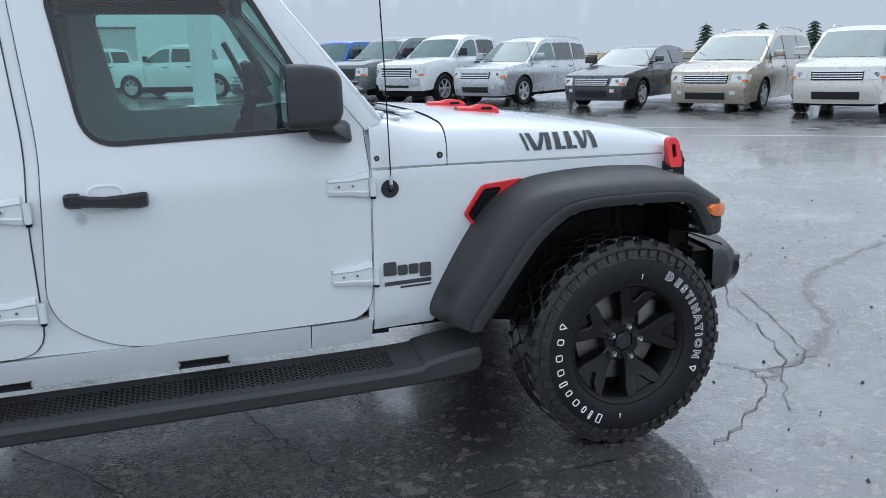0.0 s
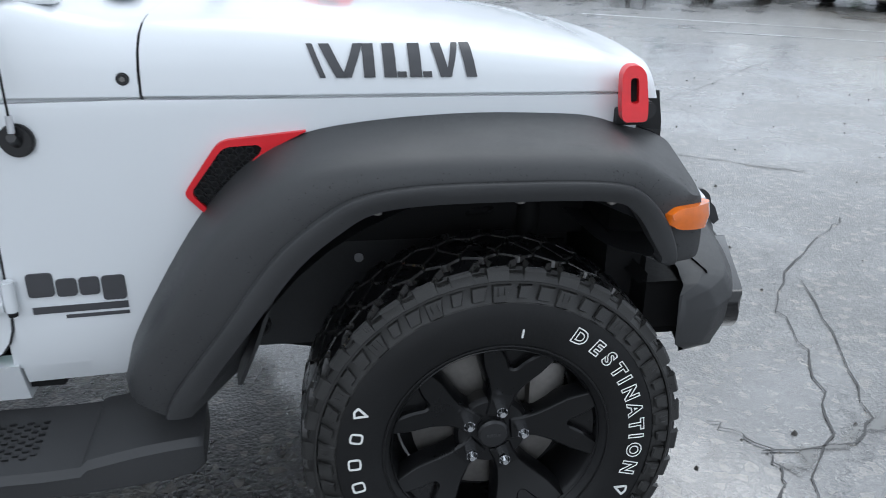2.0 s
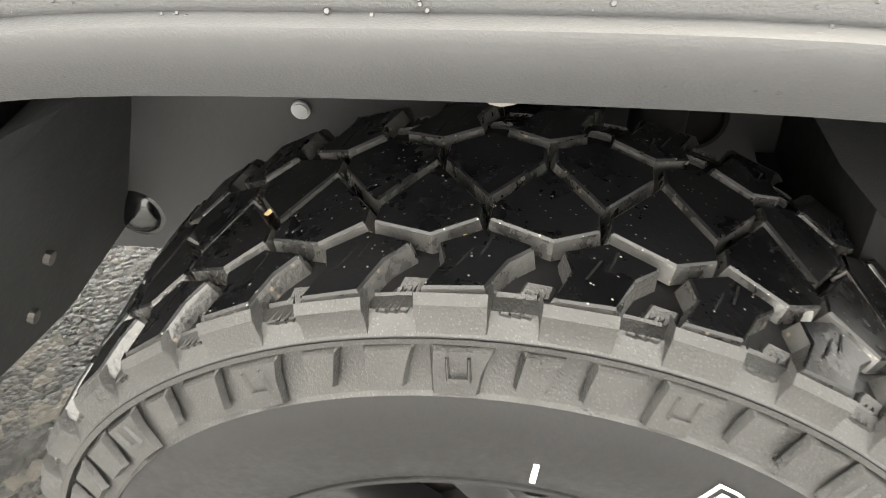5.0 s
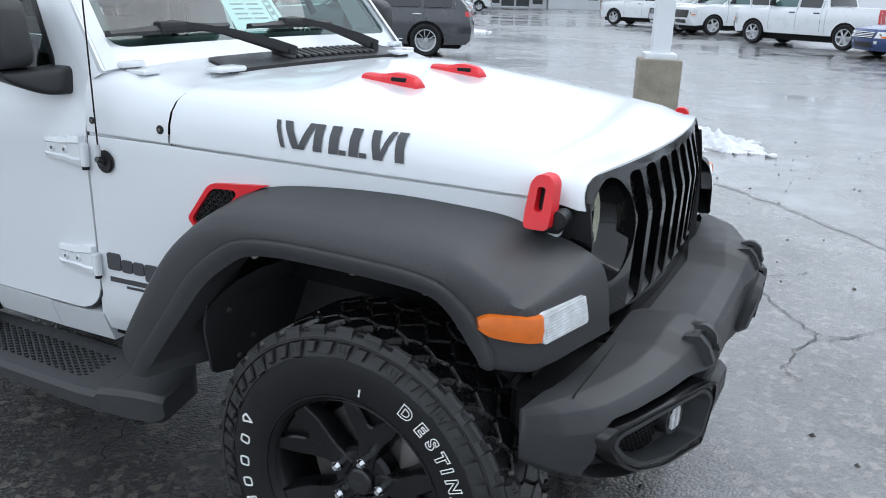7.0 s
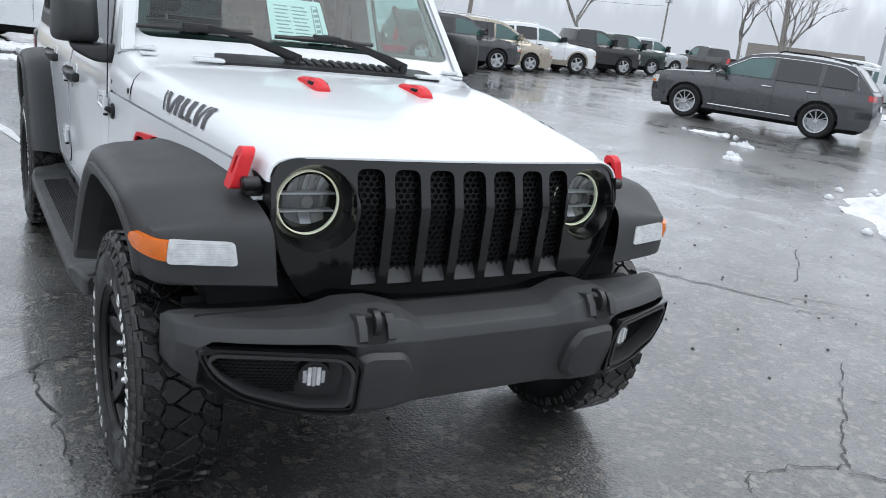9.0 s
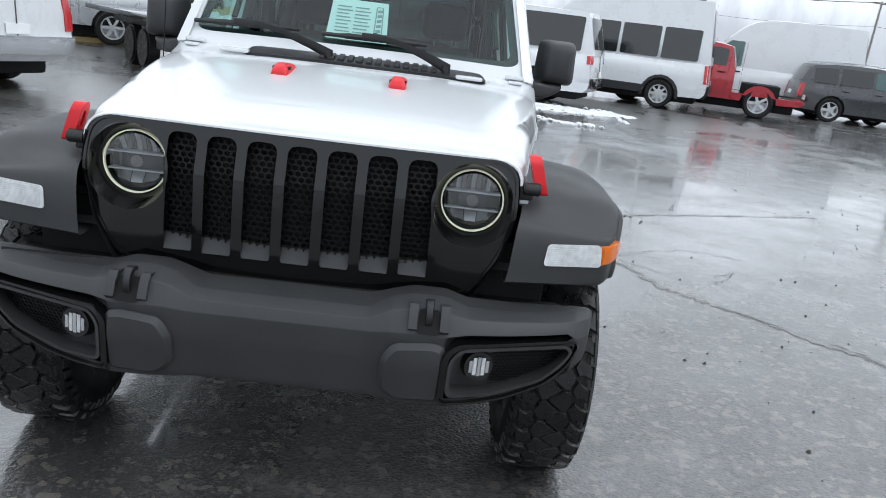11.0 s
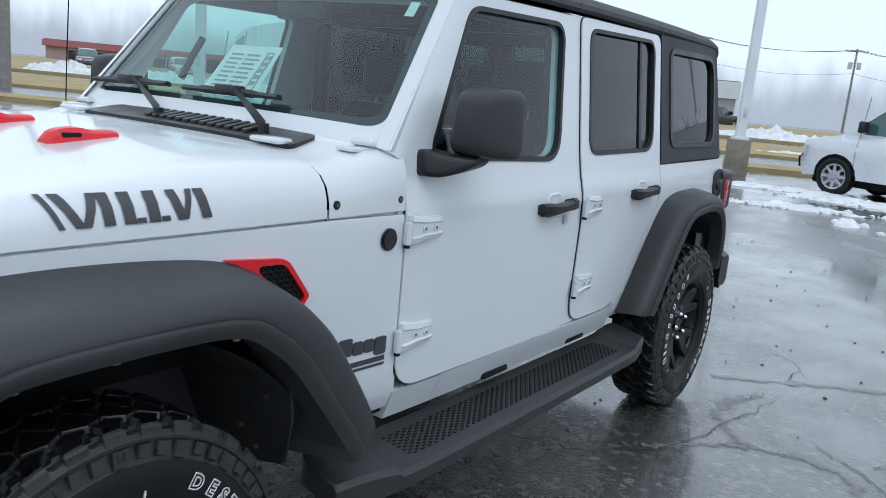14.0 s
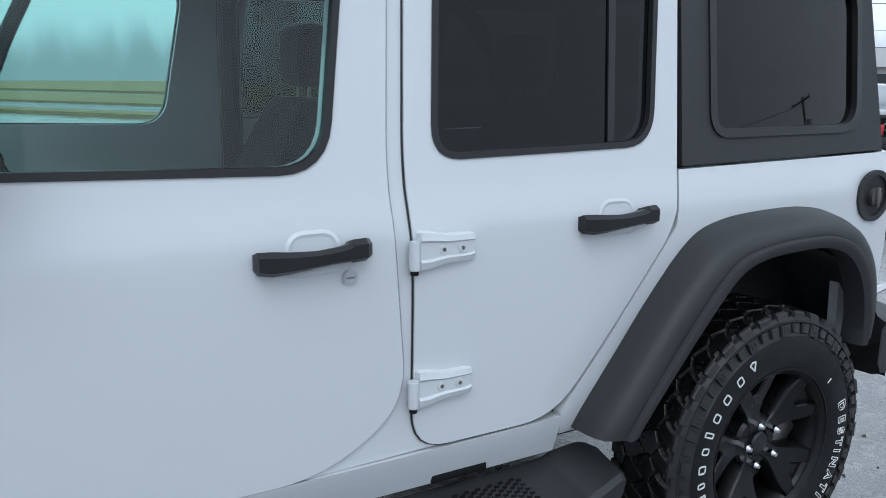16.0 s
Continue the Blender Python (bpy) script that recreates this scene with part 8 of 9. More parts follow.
            part("window_trim", b, CHROME, root, "bright chrome window trim")
            b = bmesh.new()
            tube(b, [(px, s * side_y(px, sill + 0.12, 0.008), sill + 0.12) for px in (-ra - 0.1, -wb / 2, -wb + ra + 0.1)], 0.016, 6)
            part("sill_trim", b, CHROME, root, "bright chrome sill trim")
        # door seams, handles, mirrors
        for d in k["seams"]:
            px = fo - d
            zz = [sill + 0.12 + (zb - sill - 0.12) * f for f in (0, 0.25, 0.5, 0.75, 1.0)]
            b = bmesh.new()
            tube(b, [(px, s * side_y(px, pz, -0.001), pz) for pz in zz] + ([(px - 0.02, s * cab_y(px - 0.02, zw1, 0.001), zw1)] if kind != "pickup" or d != k["seams"][-1] else []), 0.006, 5)
            part("door_seam", b, SEAL, root)
        for d in (k["seams"][1:3] if len(k["seams"]) > 2 else k["seams"][1:2]):
            px, pz = fo - d + 0.17, zb - 0.10
            b = bmesh.new()
            box(b, px - 0.11, px + 0.11, -0.018, 0.018, -0.018, 0.018, 0.012, 2, Matrix.Translation((0, s * side_y(px, pz, 0.022), pz)))
            part("door_handle", b, CHROME if chrome else (coat if kind in ("suv", "sedan", "minivan") else SATIN), root)
        px, pz = fo - k["panes"][0][0] - 0.10, zw0 + 0.09
        y0 = cab_y(px, pz)
        b = bmesh.new()
        hh = 0.13 if kind in ("pickup", "van", "cargo", "tall_van") else 0.085
        box(b, px - 0.02, px + 0.10, s * (y0 + 0.07), s * (y0 + 0.29), pz - 0.03 - hh + 0.09, pz - 0.03 + hh + 0.06, 0.035, 3)
        box(b, px, px + 0.06, s * (y0 - 0.02), s * (y0 + 0.12), pz - 0.05, pz - 0.01, 0.012, 2)
        part("door_mirror", b, SATIN if kind in ("pickup", "van", "cargo", "tall_van", "large_suv") else coat, root)
        if k["rails"]:
            b = bmesh.new()
            x0, x1 = cab[2][0] - 0.05, cab[-2][0] + 0.1
            mid = [(x0, 0.0), (x0 - 0.1, 0.055), ((x0 + x1) / 2, 0.06), (x1 + 0.1, 0.055), (x1, 0.0)]
            tube(b, [(px, s * cab_y(px, H) * 0.90, lerp_table(px, low_p) + 0.025 + dz) for px, dz in mid], 0.017, 6)
            part("roof_rail", b, SATIN if chrome else ALLOY, root)

    # lamps, grille and bumpers wrap round the ends
    def wrap(name, fn, u0, u1, z0, z1, mat, label="", side=None, parent=None, off=0.012):
        b = bmesh.new()
        n = max(3, int(abs(u1 - u0) / 0.08))
        uu = [u0 + (u1 - u0) * i / n for i in range(n + 1)]
        zz = [z0, z0, (z0 + z1) / 2, z1, z1]
        rows = []
        for i, pz in enumerate(zz):
            o = -0.03 if i in (0, 4) else off
            row = [fn(pz, u, o) for u in uu]
            if side is not None:
                ex = row[-1].x
                sg = 1 if u1 > 0 else -1
                for d in (0.5, 1.0):
                    px = ex - side * d
                    row.append(Vector((px, sg * side_y(px, pz, o), pz)))
            row = [fn(pz, uu[0], -0.03)] + row
            rows.append(row)
        loft(b, rows)
        return part(name, b, mat, parent or root, label, sharp=50)

    zh = top[1][1]
    tall = kind in ("pickup", "van", "cargo", "boxy")
    hz0, hz1 = (zh - 0.32, zh - 0.08) if tall else (zh - 0.24, zh - 0.06)
    for s in (1, -1):
        hl = wrap("headlamp", nose, s * (0.66 if not tall else 0.74), s * 0.985, hz0, hz1, LENS, "clear headlamp", side=0.16 if kind != "boxy" else None)
        b = bmesh.new()
        c = nose((hz0 + hz1) / 2, s * 0.84, 0.0)
        cyl(b, c + Vector((-0.01, 0, 0)), (1, 0, 0), 0.06, 0.06, 16, 0.05)
        part("reflector", b, CHROME, hl)
        if kind != "boxy":
            wrap("turn_signal", nose, s * 0.93, s * 0.99, hz0 + 0.01, hz0 + 0.06, AMBER, "amber turn signal", side=0.10, off=0.018)
        fz = sill + 0.16
        wrap("fog_lamp", nose, s * 0.66, s * 0.80, fz, fz + 0.08, LENS, "round fog lamp")
        tz = (zt1 + 0.06, belt - 0.04) if kind not in ("van", "cargo", "tall_van", "minivan", "pickup") else (zt1 + 0.15, belt + 0.02)
        if kind == "large_suv":
            tz = (belt - 0.18, belt - 0.05)
        elif kind == "van":
            tz = (belt - 0.22, belt + 0.10)
        wrap("tail_lamp", tail, s * (0.62 if kind in ("sedan", "large_suv") else 0.84), s * 0.99, tz[0], min(tz[1], top[-2][1] - 0.02), REDLENS, "red tail lamp", side=-0.10)
    gm = SATIN if (black_grille or kind in ("large_suv",)) else SHADOW
    gu = 0.58 if not tall else 0.68
    wrap("grille", nose, -gu, gu, hz0 - (0.10 if tall else 0.02), hz1 - 0.02, gm, "dark grille", off=0.006)
    n_bar = 4 if not tall else 5
    if kind == "boxy":
        for i in range(7):
            u = -0.5 + i / 6
            wrap("grille_bar", nose, u - 0.025, u + 0.025, hz0 - 0.14, hz1, coat, off=0.02)
    else:
        for i in range(n_bar):
            pz = hz0 + (hz1 - hz0) * (i + 0.2) / n_bar - (0.05 if tall else 0.0)
            wrap("grille_bar", nose, -gu + 0.02, gu - 0.02, pz, pz + 0.018, SATIN if black_grille else CHROME, off=0.02)
    wrap("lower_intake", nose, -0.55, 0.55, sill + 0.05, sill + 0.20, SATIN, "black lower intake")
    bump_m = CHROME if kind in ("van", "cargo") or (kind == "pickup" and not black_grille) else cladding
    if bump_m:
        for nm, fn in (("front_bumper", nose), ("rear_bumper", tail)):
            wrap(nm, fn, -0.99, 0.99, sill + 0.12 if kind != "tall_van" else sill, sill + 0.34, bump_m, off=0.05)
    if cladding:
        for s in (1, -1):
            b = bmesh.new()
            xs = [-ra - 0.03, -wb / 2, -wb + ra + 0.03]
            loft(b, [[(px, s * side_y(px, pz, o), pz) for pz, o in ((sill - 0.01, -0.01), (sill, 0.014), (sill + 0.2, 0.012), (sill + 0.21, -0.01))] for px in xs])
            part("sill_cladding", b, cladding, root, "black plastic sill cladding")
            for cx in (0.0, -wb):
                b = bmesh.new()
                ang = [math.radians(-8 + i * 19.6) for i in range(11)]
                loft(b, [[(cx + r * math.cos(a), s * side_y(cx + r * math.cos(a), R + r * math.sin(a), o), R + r * math.sin(a)) for r, o in ((ra - 0.01, -0.03), (ra, 0.016), (ra + 0.07, 0.012), (ra + 0.075, -0.01))] for a in ang])
                part("arch_cladding", b, cladding, root, "black plastic wheel arch")
    wrap("number_plate", tail, -0.19, 0.19, zt1 + 0.10, zt1 + 0.22, PAPER, off=0.02)
    if scoop:
        b = bmesh.new()
        zs = lerp_table(-(0.35 - fo), [(fo - p[0], p[1]) for p in top[1:4]])
        box(b, -0.30, fo - 0.5, -0.28, 0.28, zh + 0.08, zh + 0.17, 0.03, 2)
        part("hood_scoop", b, coat, root)
    if kind in ("van", "cargo", "tall_van"):
        b = bmesh.new()
        tube(b, [tail(zz, 0.0, 0.004) for zz in (sill + 0.36, zt1, belt - 0.05)] + [skin((cab[-1][0], belt + 0.1), 0.0, 0.004)], 0.008, 5)
        part("rear_door_seam", b, SEAL, root)
    tyre, rim = wheel_meshes(R, style)
    for cx in (0.0, -wb):
        for s in (1, -1):
            w = new("wheel", tyre)
            w.parent = root
            w.matrix_local = pose(cx, s * (W / 2 - 0.135), R, 0, 0, 0 if s > 0 else 180)
            r = new("rim", rim)
            r.parent = w
    return root


COATS = {n: paint(n + "_paint", c, m) for n, c, m in (
    ("cream_white", (0.66, 0.64, 0.58), 0.1), ("pale_gold", (0.42, 0.37, 0.30), 0.5), ("graphite", (0.055, 0.057, 0.062), 0.3), ("silver", (0.50, 0.52, 0.54), 0.5), ("plain_white", (0.74, 0.76, 0.78), 0.0),
    ("grey_green", (0.15, 0.17, 0.175), 0.2), ("bright_blue", (0.03, 0.13, 0.42), 0.2), ("dark_blue", (0.025, 0.05, 0.17), 0.3), ("black", (0.012, 0.012, 0.013), 0.1), ("maroon_red", (0.42, 0.012, 0.025), 0.1), ("dark_green", (0.02, 0.035, 0.03), 0.2))}
ROW = "cars parked in the row behind the car"
vehicle("suv", 11.6, 10.2, -143, COATS["cream_white"], "cream white crossover with a wide dark grille, nose to the aisle", group=ROW, cladding=None)
vehicle("minivan", 10.57, 12.84, -147, COATS["pale_gold"], "pale gold minivan with chrome grille and roof rails", "minivan", "minivan", ROW)
vehicle("sedan", 8.9, 15.1, -147, COATS["graphite"], "dark grey sedan with a chrome cross-bar grille", group=ROW)
vehicle("suv", 6.95, 18.0, -147, COATS["silver"], "silver sport utility car with black roof rails", group=ROW)
vehicle("pickup", 5.3, 20.1, -147, COATS["plain_white"], "white crew-cab pickup truck with chrome bumper", "pickup", "pickup_truck", ROW, style="six")
vehicle("pickup", 4.05, 22.0, -147, COATS["grey_green"], "grey green pickup truck with a hood scoop", "pickup", "pickup_truck", ROW, scoop=True, black_grille=True)
vehicle("boxy", 2.8, 24.2, -147, COATS["bright_blue"], "bright blue boxy off-road car with slotted grille", "car", "off_roader", ROW, cladding=PLASTIC)
vehicle("sedan", 1.3, 25.4, -147, COATS["dark_blue"], "dark blue small car with silver wheels", group=ROW)
FARP = "pickup trucks parked before the showroom"
vehicle("pickup", -2.8, 30.6, 149, COATS["plain_white"], "white pickup truck parked side-on, silver wheels", "pickup", "pickup_truck", FARP, style="six")
vehicle("pickup", -6.2, 35.5, -140, COATS["plain_white"], "white pickup truck with a large black grille", "pickup", "pickup_truck", FARP, black_grille=True)
vehicle("pickup", -7.8, 37.2, -150, COATS["plain_white"], "white pickup truck with chrome bumper", "pickup", "pickup_truck", FARP)
vehicle("pickup", -12.1, 43.8, 165, COATS["plain_white"], "white pickup truck parked far off", "pickup", "pickup_truck", FARP)
vehicle("pickup", -29.0, 60.5, 25, COATS["plain_white"], "white pickup truck beside the showroom", "pickup", "pickup_truck", FARP)
vehicle("large_suv", -12.27, 15.25, 204.8, COATS["graphite"], "dark grey sport utility car with chrome trim, on wet asphalt", "car", "sport_utility_car", style="mesh", chrome=True, black_grille=True)
vehicle("minivan", -20.1, 38.8, 20, COATS["silver"], "silver minivan parked beyond the lamp post", "minivan", "minivan")
vehicle("van", -23.8, 43.7, 20, COATS["plain_white"], "white passenger van with dark windows", "van", "passenger_van", style="steel")
REARS = "cars parked along the far kerb"
vehicle("suv", -22.5, 15.5, 80, COATS["graphite"], "dark grey crossover with red tail lamps", group=REARS)
vehicle("minivan", -23.5, 17.7, 80, COATS["pale_gold"], "tan minivan with red tail lamps", "minivan", "minivan", REARS)
vehicle("large_suv", -25.3, 21.5, 80, COATS["plain_white"], "long white sport utility car with dark windows", group=REARS, cladding=paint("tan_two_tone", (0.30, 0.26, 0.21)))
vehicle("pickup", -28.0, 26.7, 80, COATS["black"], "black crew-cab pickup truck", "pickup", "pickup_truck", REARS)
vehicle("pickup", -30.6, 31.2, 80, COATS["dark_green"], "dark green pickup truck", "pickup", "pickup_truck", REARS)
vehicle("pickup", -33.5, 36.0, 80, COATS["silver"], "silver pickup truck seen from behind", "pickup", "pickup_truck", REARS)
vehicle("pickup", -37.0, 42.0, 170, COATS["black"], "black pickup truck parked side-on far away", "pickup", "pickup_truck", REARS)
KINDS["cargo"] = dict(KINDS["van"], wb=3.43, ro=1.2, top=((0.0, 0.64), (0.06, 1.02), (0.3, 1.10), (0.95, 1.22), (4.5, 1.20), (5.43, 1.20), (5.48, 0.62)), cab=((0.82, 1.20), (1.65, 1.88), (2.1, 2.03), (3.4, 2.10), (5.25, 2.08), (5.46, 1.19)))
vehicle("cargo", -9.14, -9.08, 249, COATS["plain_white"], "plain white cargo van with black mirrors and red tail lamps", "van", "cargo_van", style="steel", cargo=True)
vehicle("pickup", -16.7, -11.1, 298, COATS["silver"], "silver grey crew-cab pickup truck beside the van", "pickup", "pickup_truck", style="six")
vehicle("van", -17.8, -0.63, 250, COATS["plain_white"], "white passenger van with long dark side windows", "van", "passenger_van", style="steel")
vehicle("tall_van", -21.5, 3.3, 250, COATS["plain_white"], "tall white passenger van with black lower cladding", "van", "tall_passenger_van", style="steel", cladding=PLASTIC)
KINDS["chassis"] = dict(KINDS["pickup"], top=((0.0, 0.72), (0.05, 1.12), (0.3, 1.19), (1.5, 1.27), (3.74, 1.29), (3.80, 1.28), (3.82, 0.62), (5.70, 0.60), (5.75, 0.56)))
vehicle("chassis", -21.9, 6.3, 250, COATS["maroon_red"], "bright red crew-cab chassis truck between two vans", "truck", "chassis_truck")
vehicle("tall_van", -25.8, 9.7, 250, COATS["plain_white"], "tall plain white cargo van with a black sill", "van", "tall_cargo_van", style="steel", cargo=True, cladding=PLASTIC)

# a flatbed trailer, its rear towards the car
root = thing("flatbed_trailer", "black steel flatbed trailer with red tail lamps", "trailer", m=pose(-12.35, -3.5, 0, 0, 0, 215))
b = bmesh.new()
box(b, 0.0, 5.6, -1.1, 1.1, 0.86, 0.97, 0.015)
part("deck", b, GLOSSB, root, "wet black deck")
for y in (-0.45, 0.45):
    b = bmesh.new()
    box(b, 0.15, 5.5, y - 0.05, y + 0.05, 0.66, 0.855, 0.01)
    part("frame_rail", b, SATIN, root)
for y in (-1.0, 1.0):
    b = bmesh.new()
    box(b, -0.03, 0.03, y - 0.09, y + 0.09, 0.70, 0.84, 0.012)
    part("tail_lamp", b, REDLENS, root, "red tail lamp")
    b = bmesh.new()
    box(b, -0.02, 0.5, y - 0.30 if y > 0 else y - 0.02, y + 0.02 if y > 0 else y + 0.30, 0.42, 0.68, 0.02)
    part("mud_guard", b, SATIN, root)
    for x in (1.3, 2.2):
        b = bmesh.new()
        cyl(b, (x, y * 0.92, 0.37), (0, 1, 0), 0.37, 0.24, 32, bevel=0.04)
        part("wheel", b, RUBBER, root)
b = bmesh.new()
box(b, -0.05, 0.05, -0.9, 0.9, 0.45, 0.58, 0.02)
part("rear_bar", b, GLOSSB, root)
for y in (-0.35, 0.5):
    b = bmesh.new()
    box(b, -0.06, -0.03, y - 0.02, y + 0.02, 0.70, 0.86, 0.004)
    part("hook_strap", b, PAPER, root)


# ---- lamp posts ----
def lamp_post(x, y, turn=0.0, h=9.0):
    root = thing("lamp_post", "white square lamp post on a tall concrete plinth", "lamp post", "lamp posts of the car park", pose(x, y, ground_z(x, y), 0, 0, turn))
    b = bmesh.new()
    box(b, -0.225, 0.225, -0.225, 0.225, -0.15, 0.84, 0.025)
    part("plinth", b, CONCRETE, root, "stained concrete plinth")
    b = bmesh.new()
    box(b, -0.17, 0.17, -0.17, 0.17, 0.82, 0.90, 0.015)
    part("collar", b, POLEW, root)
    b = bmesh.new()
    loft(b, [[(s * w, t * w, z) for s, t in ((-1, -1), (1, -1), (1, 1), (-1, 1))] for z, w in ((0.88, 0.10), (h, 0.085))], close_v=True, cap=True)
    part("pole", b, POLEW, root, sharp=20)
    b = bmesh.new()
    box(b, 0.098, 0.106, -0.045, 0.045, 1.35, 1.60, 0.004)
    part("hatch", b, ALLOY, root)
    for s in (1, -1):
        b = bmesh.new()
        box(b, -0.03, 0.03, s * 0.05, s * 0.36, h - 0.16, h - 0.10, 0.008)
        arm = part("arm", b, POLEW, root)
        b = bmesh.new()
        loft(b, [[(sx * w, s * 0.62 + sy * d, z) for sx, sy in ((-1, -1), (1, -1), (1, 1), (-1, 1))] for z, w, d in ((h - 0.22, 0.19, 0.28), (h - 0.12, 0.20, 0.29), (h - 0.04, 0.13, 0.2))], close_v=True, cap=True)
        part("lamp_head", b, SATIN, arm, "dark shoebox lamp head", sharp=20)


for x, y, a in ((-1.22, 6.85, 20), (-14.4, 26.75, 30), (-10.7, -13.0, 35), (-19.0, -3.5, 35), (-40, 12, 30)):
    lamp_post(x, y, a)


# twin flood lights on a tall dark pole beyond the road
root = thing("flood_light_pole", "tall thin pole with two flood lights", "lamp post", m=pose(-58.0, -27.5, 0, 0, 0, 27))
b = bmesh.new()
tube(b, [(0, 0, -0.1), (0, 0, 3.5), (0, 0, 7.3)], 0.09, 10, 0.06)
part("pole", b, STEEL, root)
b = bmesh.new()
tube(b, curve([(0, -0.75, 7.7), (0, -0.5, 7.35), (0, 0, 7.28), (0, 0.5, 7.35), (0, 0.75, 7.7)], 4), 0.04, 8)
part("crossarm", b, STEEL, root)
for y in (-0.85, 0.85):
    b = bmesh.new()
    box(b, -0.2, 0.25, -0.35, 0.35, -0.16, 0.16, 0.04, 2, pose(0.1, y, 7.85, 0, 25, 0))
    part("flood_light", b, SATIN, root, "dark flood light head")


# ---- buildings ----
def building(name, label, p0, p1, depth, h, wall, openings, fascia=None, fascia_h=0.0, roof=None, category="building"):
    """A long low building: its front runs from p0 to p1 with p0 at the left of a viewer before it; openings are (start, width, sill, head)."""
    p0, p1 = Vector((*p0, 0)), Vector((*p1, 0))
    L = (p1 - p0).length
    root = thing(name, label, category, m=pose(p0.x, p0.y, 0, 0, 0, math.degrees(math.atan2(p1.y - p0.y, p1.x - p0.x))))
    holes = [[(a, s), (a + w, s), (a + w, t), (a, t)] for a, w, s, t in openings]
    b = bmesh.new()
    sheet(b, [(0, -0.1), (L, -0.1), (L, h), (0, h)], lambda u, v: (u, 0, v), holes, back=lambda u, v: (u, 0.3, v))
    part("front_wall", b, wall, root, sharp=20)
    b = bmesh.new()
    box(b, 0, 0.3, 0.3, depth, -0.1, h)
    part("side_wall", b, wall, root, sharp=20)
    b = bmesh.new()
    box(b, L - 0.3, L, 0.3, depth, -0.1, h)
    part("side_wall", b, wall, root, sharp=20)
    b = bmesh.new()
    box(b, 0.3, L - 0.3, depth - 0.3, depth, -0.1, h)
    part("back_wall", b, wall, root, sharp=20)
    b = bmesh.new()
    if roof == "gable":
        loft(b, [[(u, -0.5, h), (u, depth / 2, h + depth * 0.22), (u, depth + 0.5, h), (u, depth / 2, h + depth * 0.22 - 0.3)] for u in (-0.5, L + 0.5)], close_v=True, cap=True)
    else:
        box(b, -0.15, L + 0.15, -0.15, depth + 0.15, h, h + 0.25, 0.02)
    part("roof", b, SHINGLE if roof == "gable" else STEEL, root, sharp=20)
    if fascia:
        b = bmesh.new()
        box(b, -0.25, L + 0.25, -0.5, -0.004, h - fascia_h, h + 0.15, 0.03)
        part("fascia", b, fascia, root, sharp=20)
    for a, w, s, t in openings:
        b = bmesh.new()
        n = max(1, round(w / 1.6))
        for i in range(n + 1):
            c = a + w * i / n
            box(b, max(a, c - 0.04), min(a + w, c + 0.04), 0.05, 0.15, s, t)
        for z in (s, t - 0.08):
            box(b, a, a + w, 0.05, 0.15, z, z + 0.08)
        win = part("window_frame", b, ALLOY, root, sharp=20)
        b = bmesh.new()
        box(b, a, a + w, 0.17, 0.19, s, t)
        part("pane", b, DARKGLASS, win, sharp=0)
    return root


SHINGLE = material("grey_brown_shingles", (0.13, 0.115, 0.105), 0.9, vary=0.2, scale=3, fine=30, bump=0.5, bump_scale=20)
WHITEF = material("white_fascia", (0.62, 0.64, 0.66), 0.6, vary=0.05, scale=1)
REDF = material("red_fascia_band", (0.36, 0.12, 0.12), 0.5, vary=0.08, scale=1)
show = building("showroom", "dealer showroom with dark grey fascia and tall windows", (-42.3, 77.0), (-32.6, 85.5), 14, 6.4, WALLG, [(0.6, 2.3, 0.3, 3.2), (3.2, 2.3, 0.3, 3.2), (6.0, 1.5, 0.3, 3.2), (7.6, 1.6, 0.05, 3.2), (9.3, 1.6, 0.05, 3.2), (11.2, 1.3, 0.3, 3.2)], WALLG, 2.6)
wing = building("showroom_wing", "pale low workshop wing of the showroom with windows", (-32.5, 85.7), (-5.9, 97.2), 12, 4.8, WALLW, [(2.2, 1.1, 0.9, 2.2), (4.4, 1.1, 0.9, 2.2), (9.6, 3.0, 0.05, 3.2), (14.8, 3.0, 0.05, 3.2), (20.0, 3.0, 0.9, 2.6), (25.0, 2.4, 0.9, 2.6)])
house = building("house", "brown roofed house behind bare trees", (-66, 84), (-56, 92), 9, 1.5, BRICKM, [(2.0, 1.4, 0.5, 1.2), (8.0, 1.6, 0.5, 1.2)], roof="gable")
shop = building("brick_shop", "low red brown brick shop with a red band", (-42.0, -78.5), (-57.0, -66.3), 14, 2.2, BRICKM, [(2, 3.4, 0.5, 1.6), (7, 2.0, 0.05, 1.7), (10, 4.2, 0.5, 1.6), (15.5, 2.6, 0.5, 1.6)], REDF, 0.45)
depot = building("grey_shop", "long grey shop with a white fascia band", (-70, -50), (-81, -22), 18, 4.3, WALLG, [(4, 5, 0.5, 2.3), (12, 2.4, 0.05, 2.3), (17, 6, 0.5, 2.3)], WHITEF, 1.5)
for i in range(4):
    b = bmesh.new()
    box(b, 11.6 + i * 1.3, 12.6 + i * 1.3, -0.56, -0.51, 3.3, 3.8, 0.02)
    part("sign_bar", b, WALLG, depot, "plain sign bar")

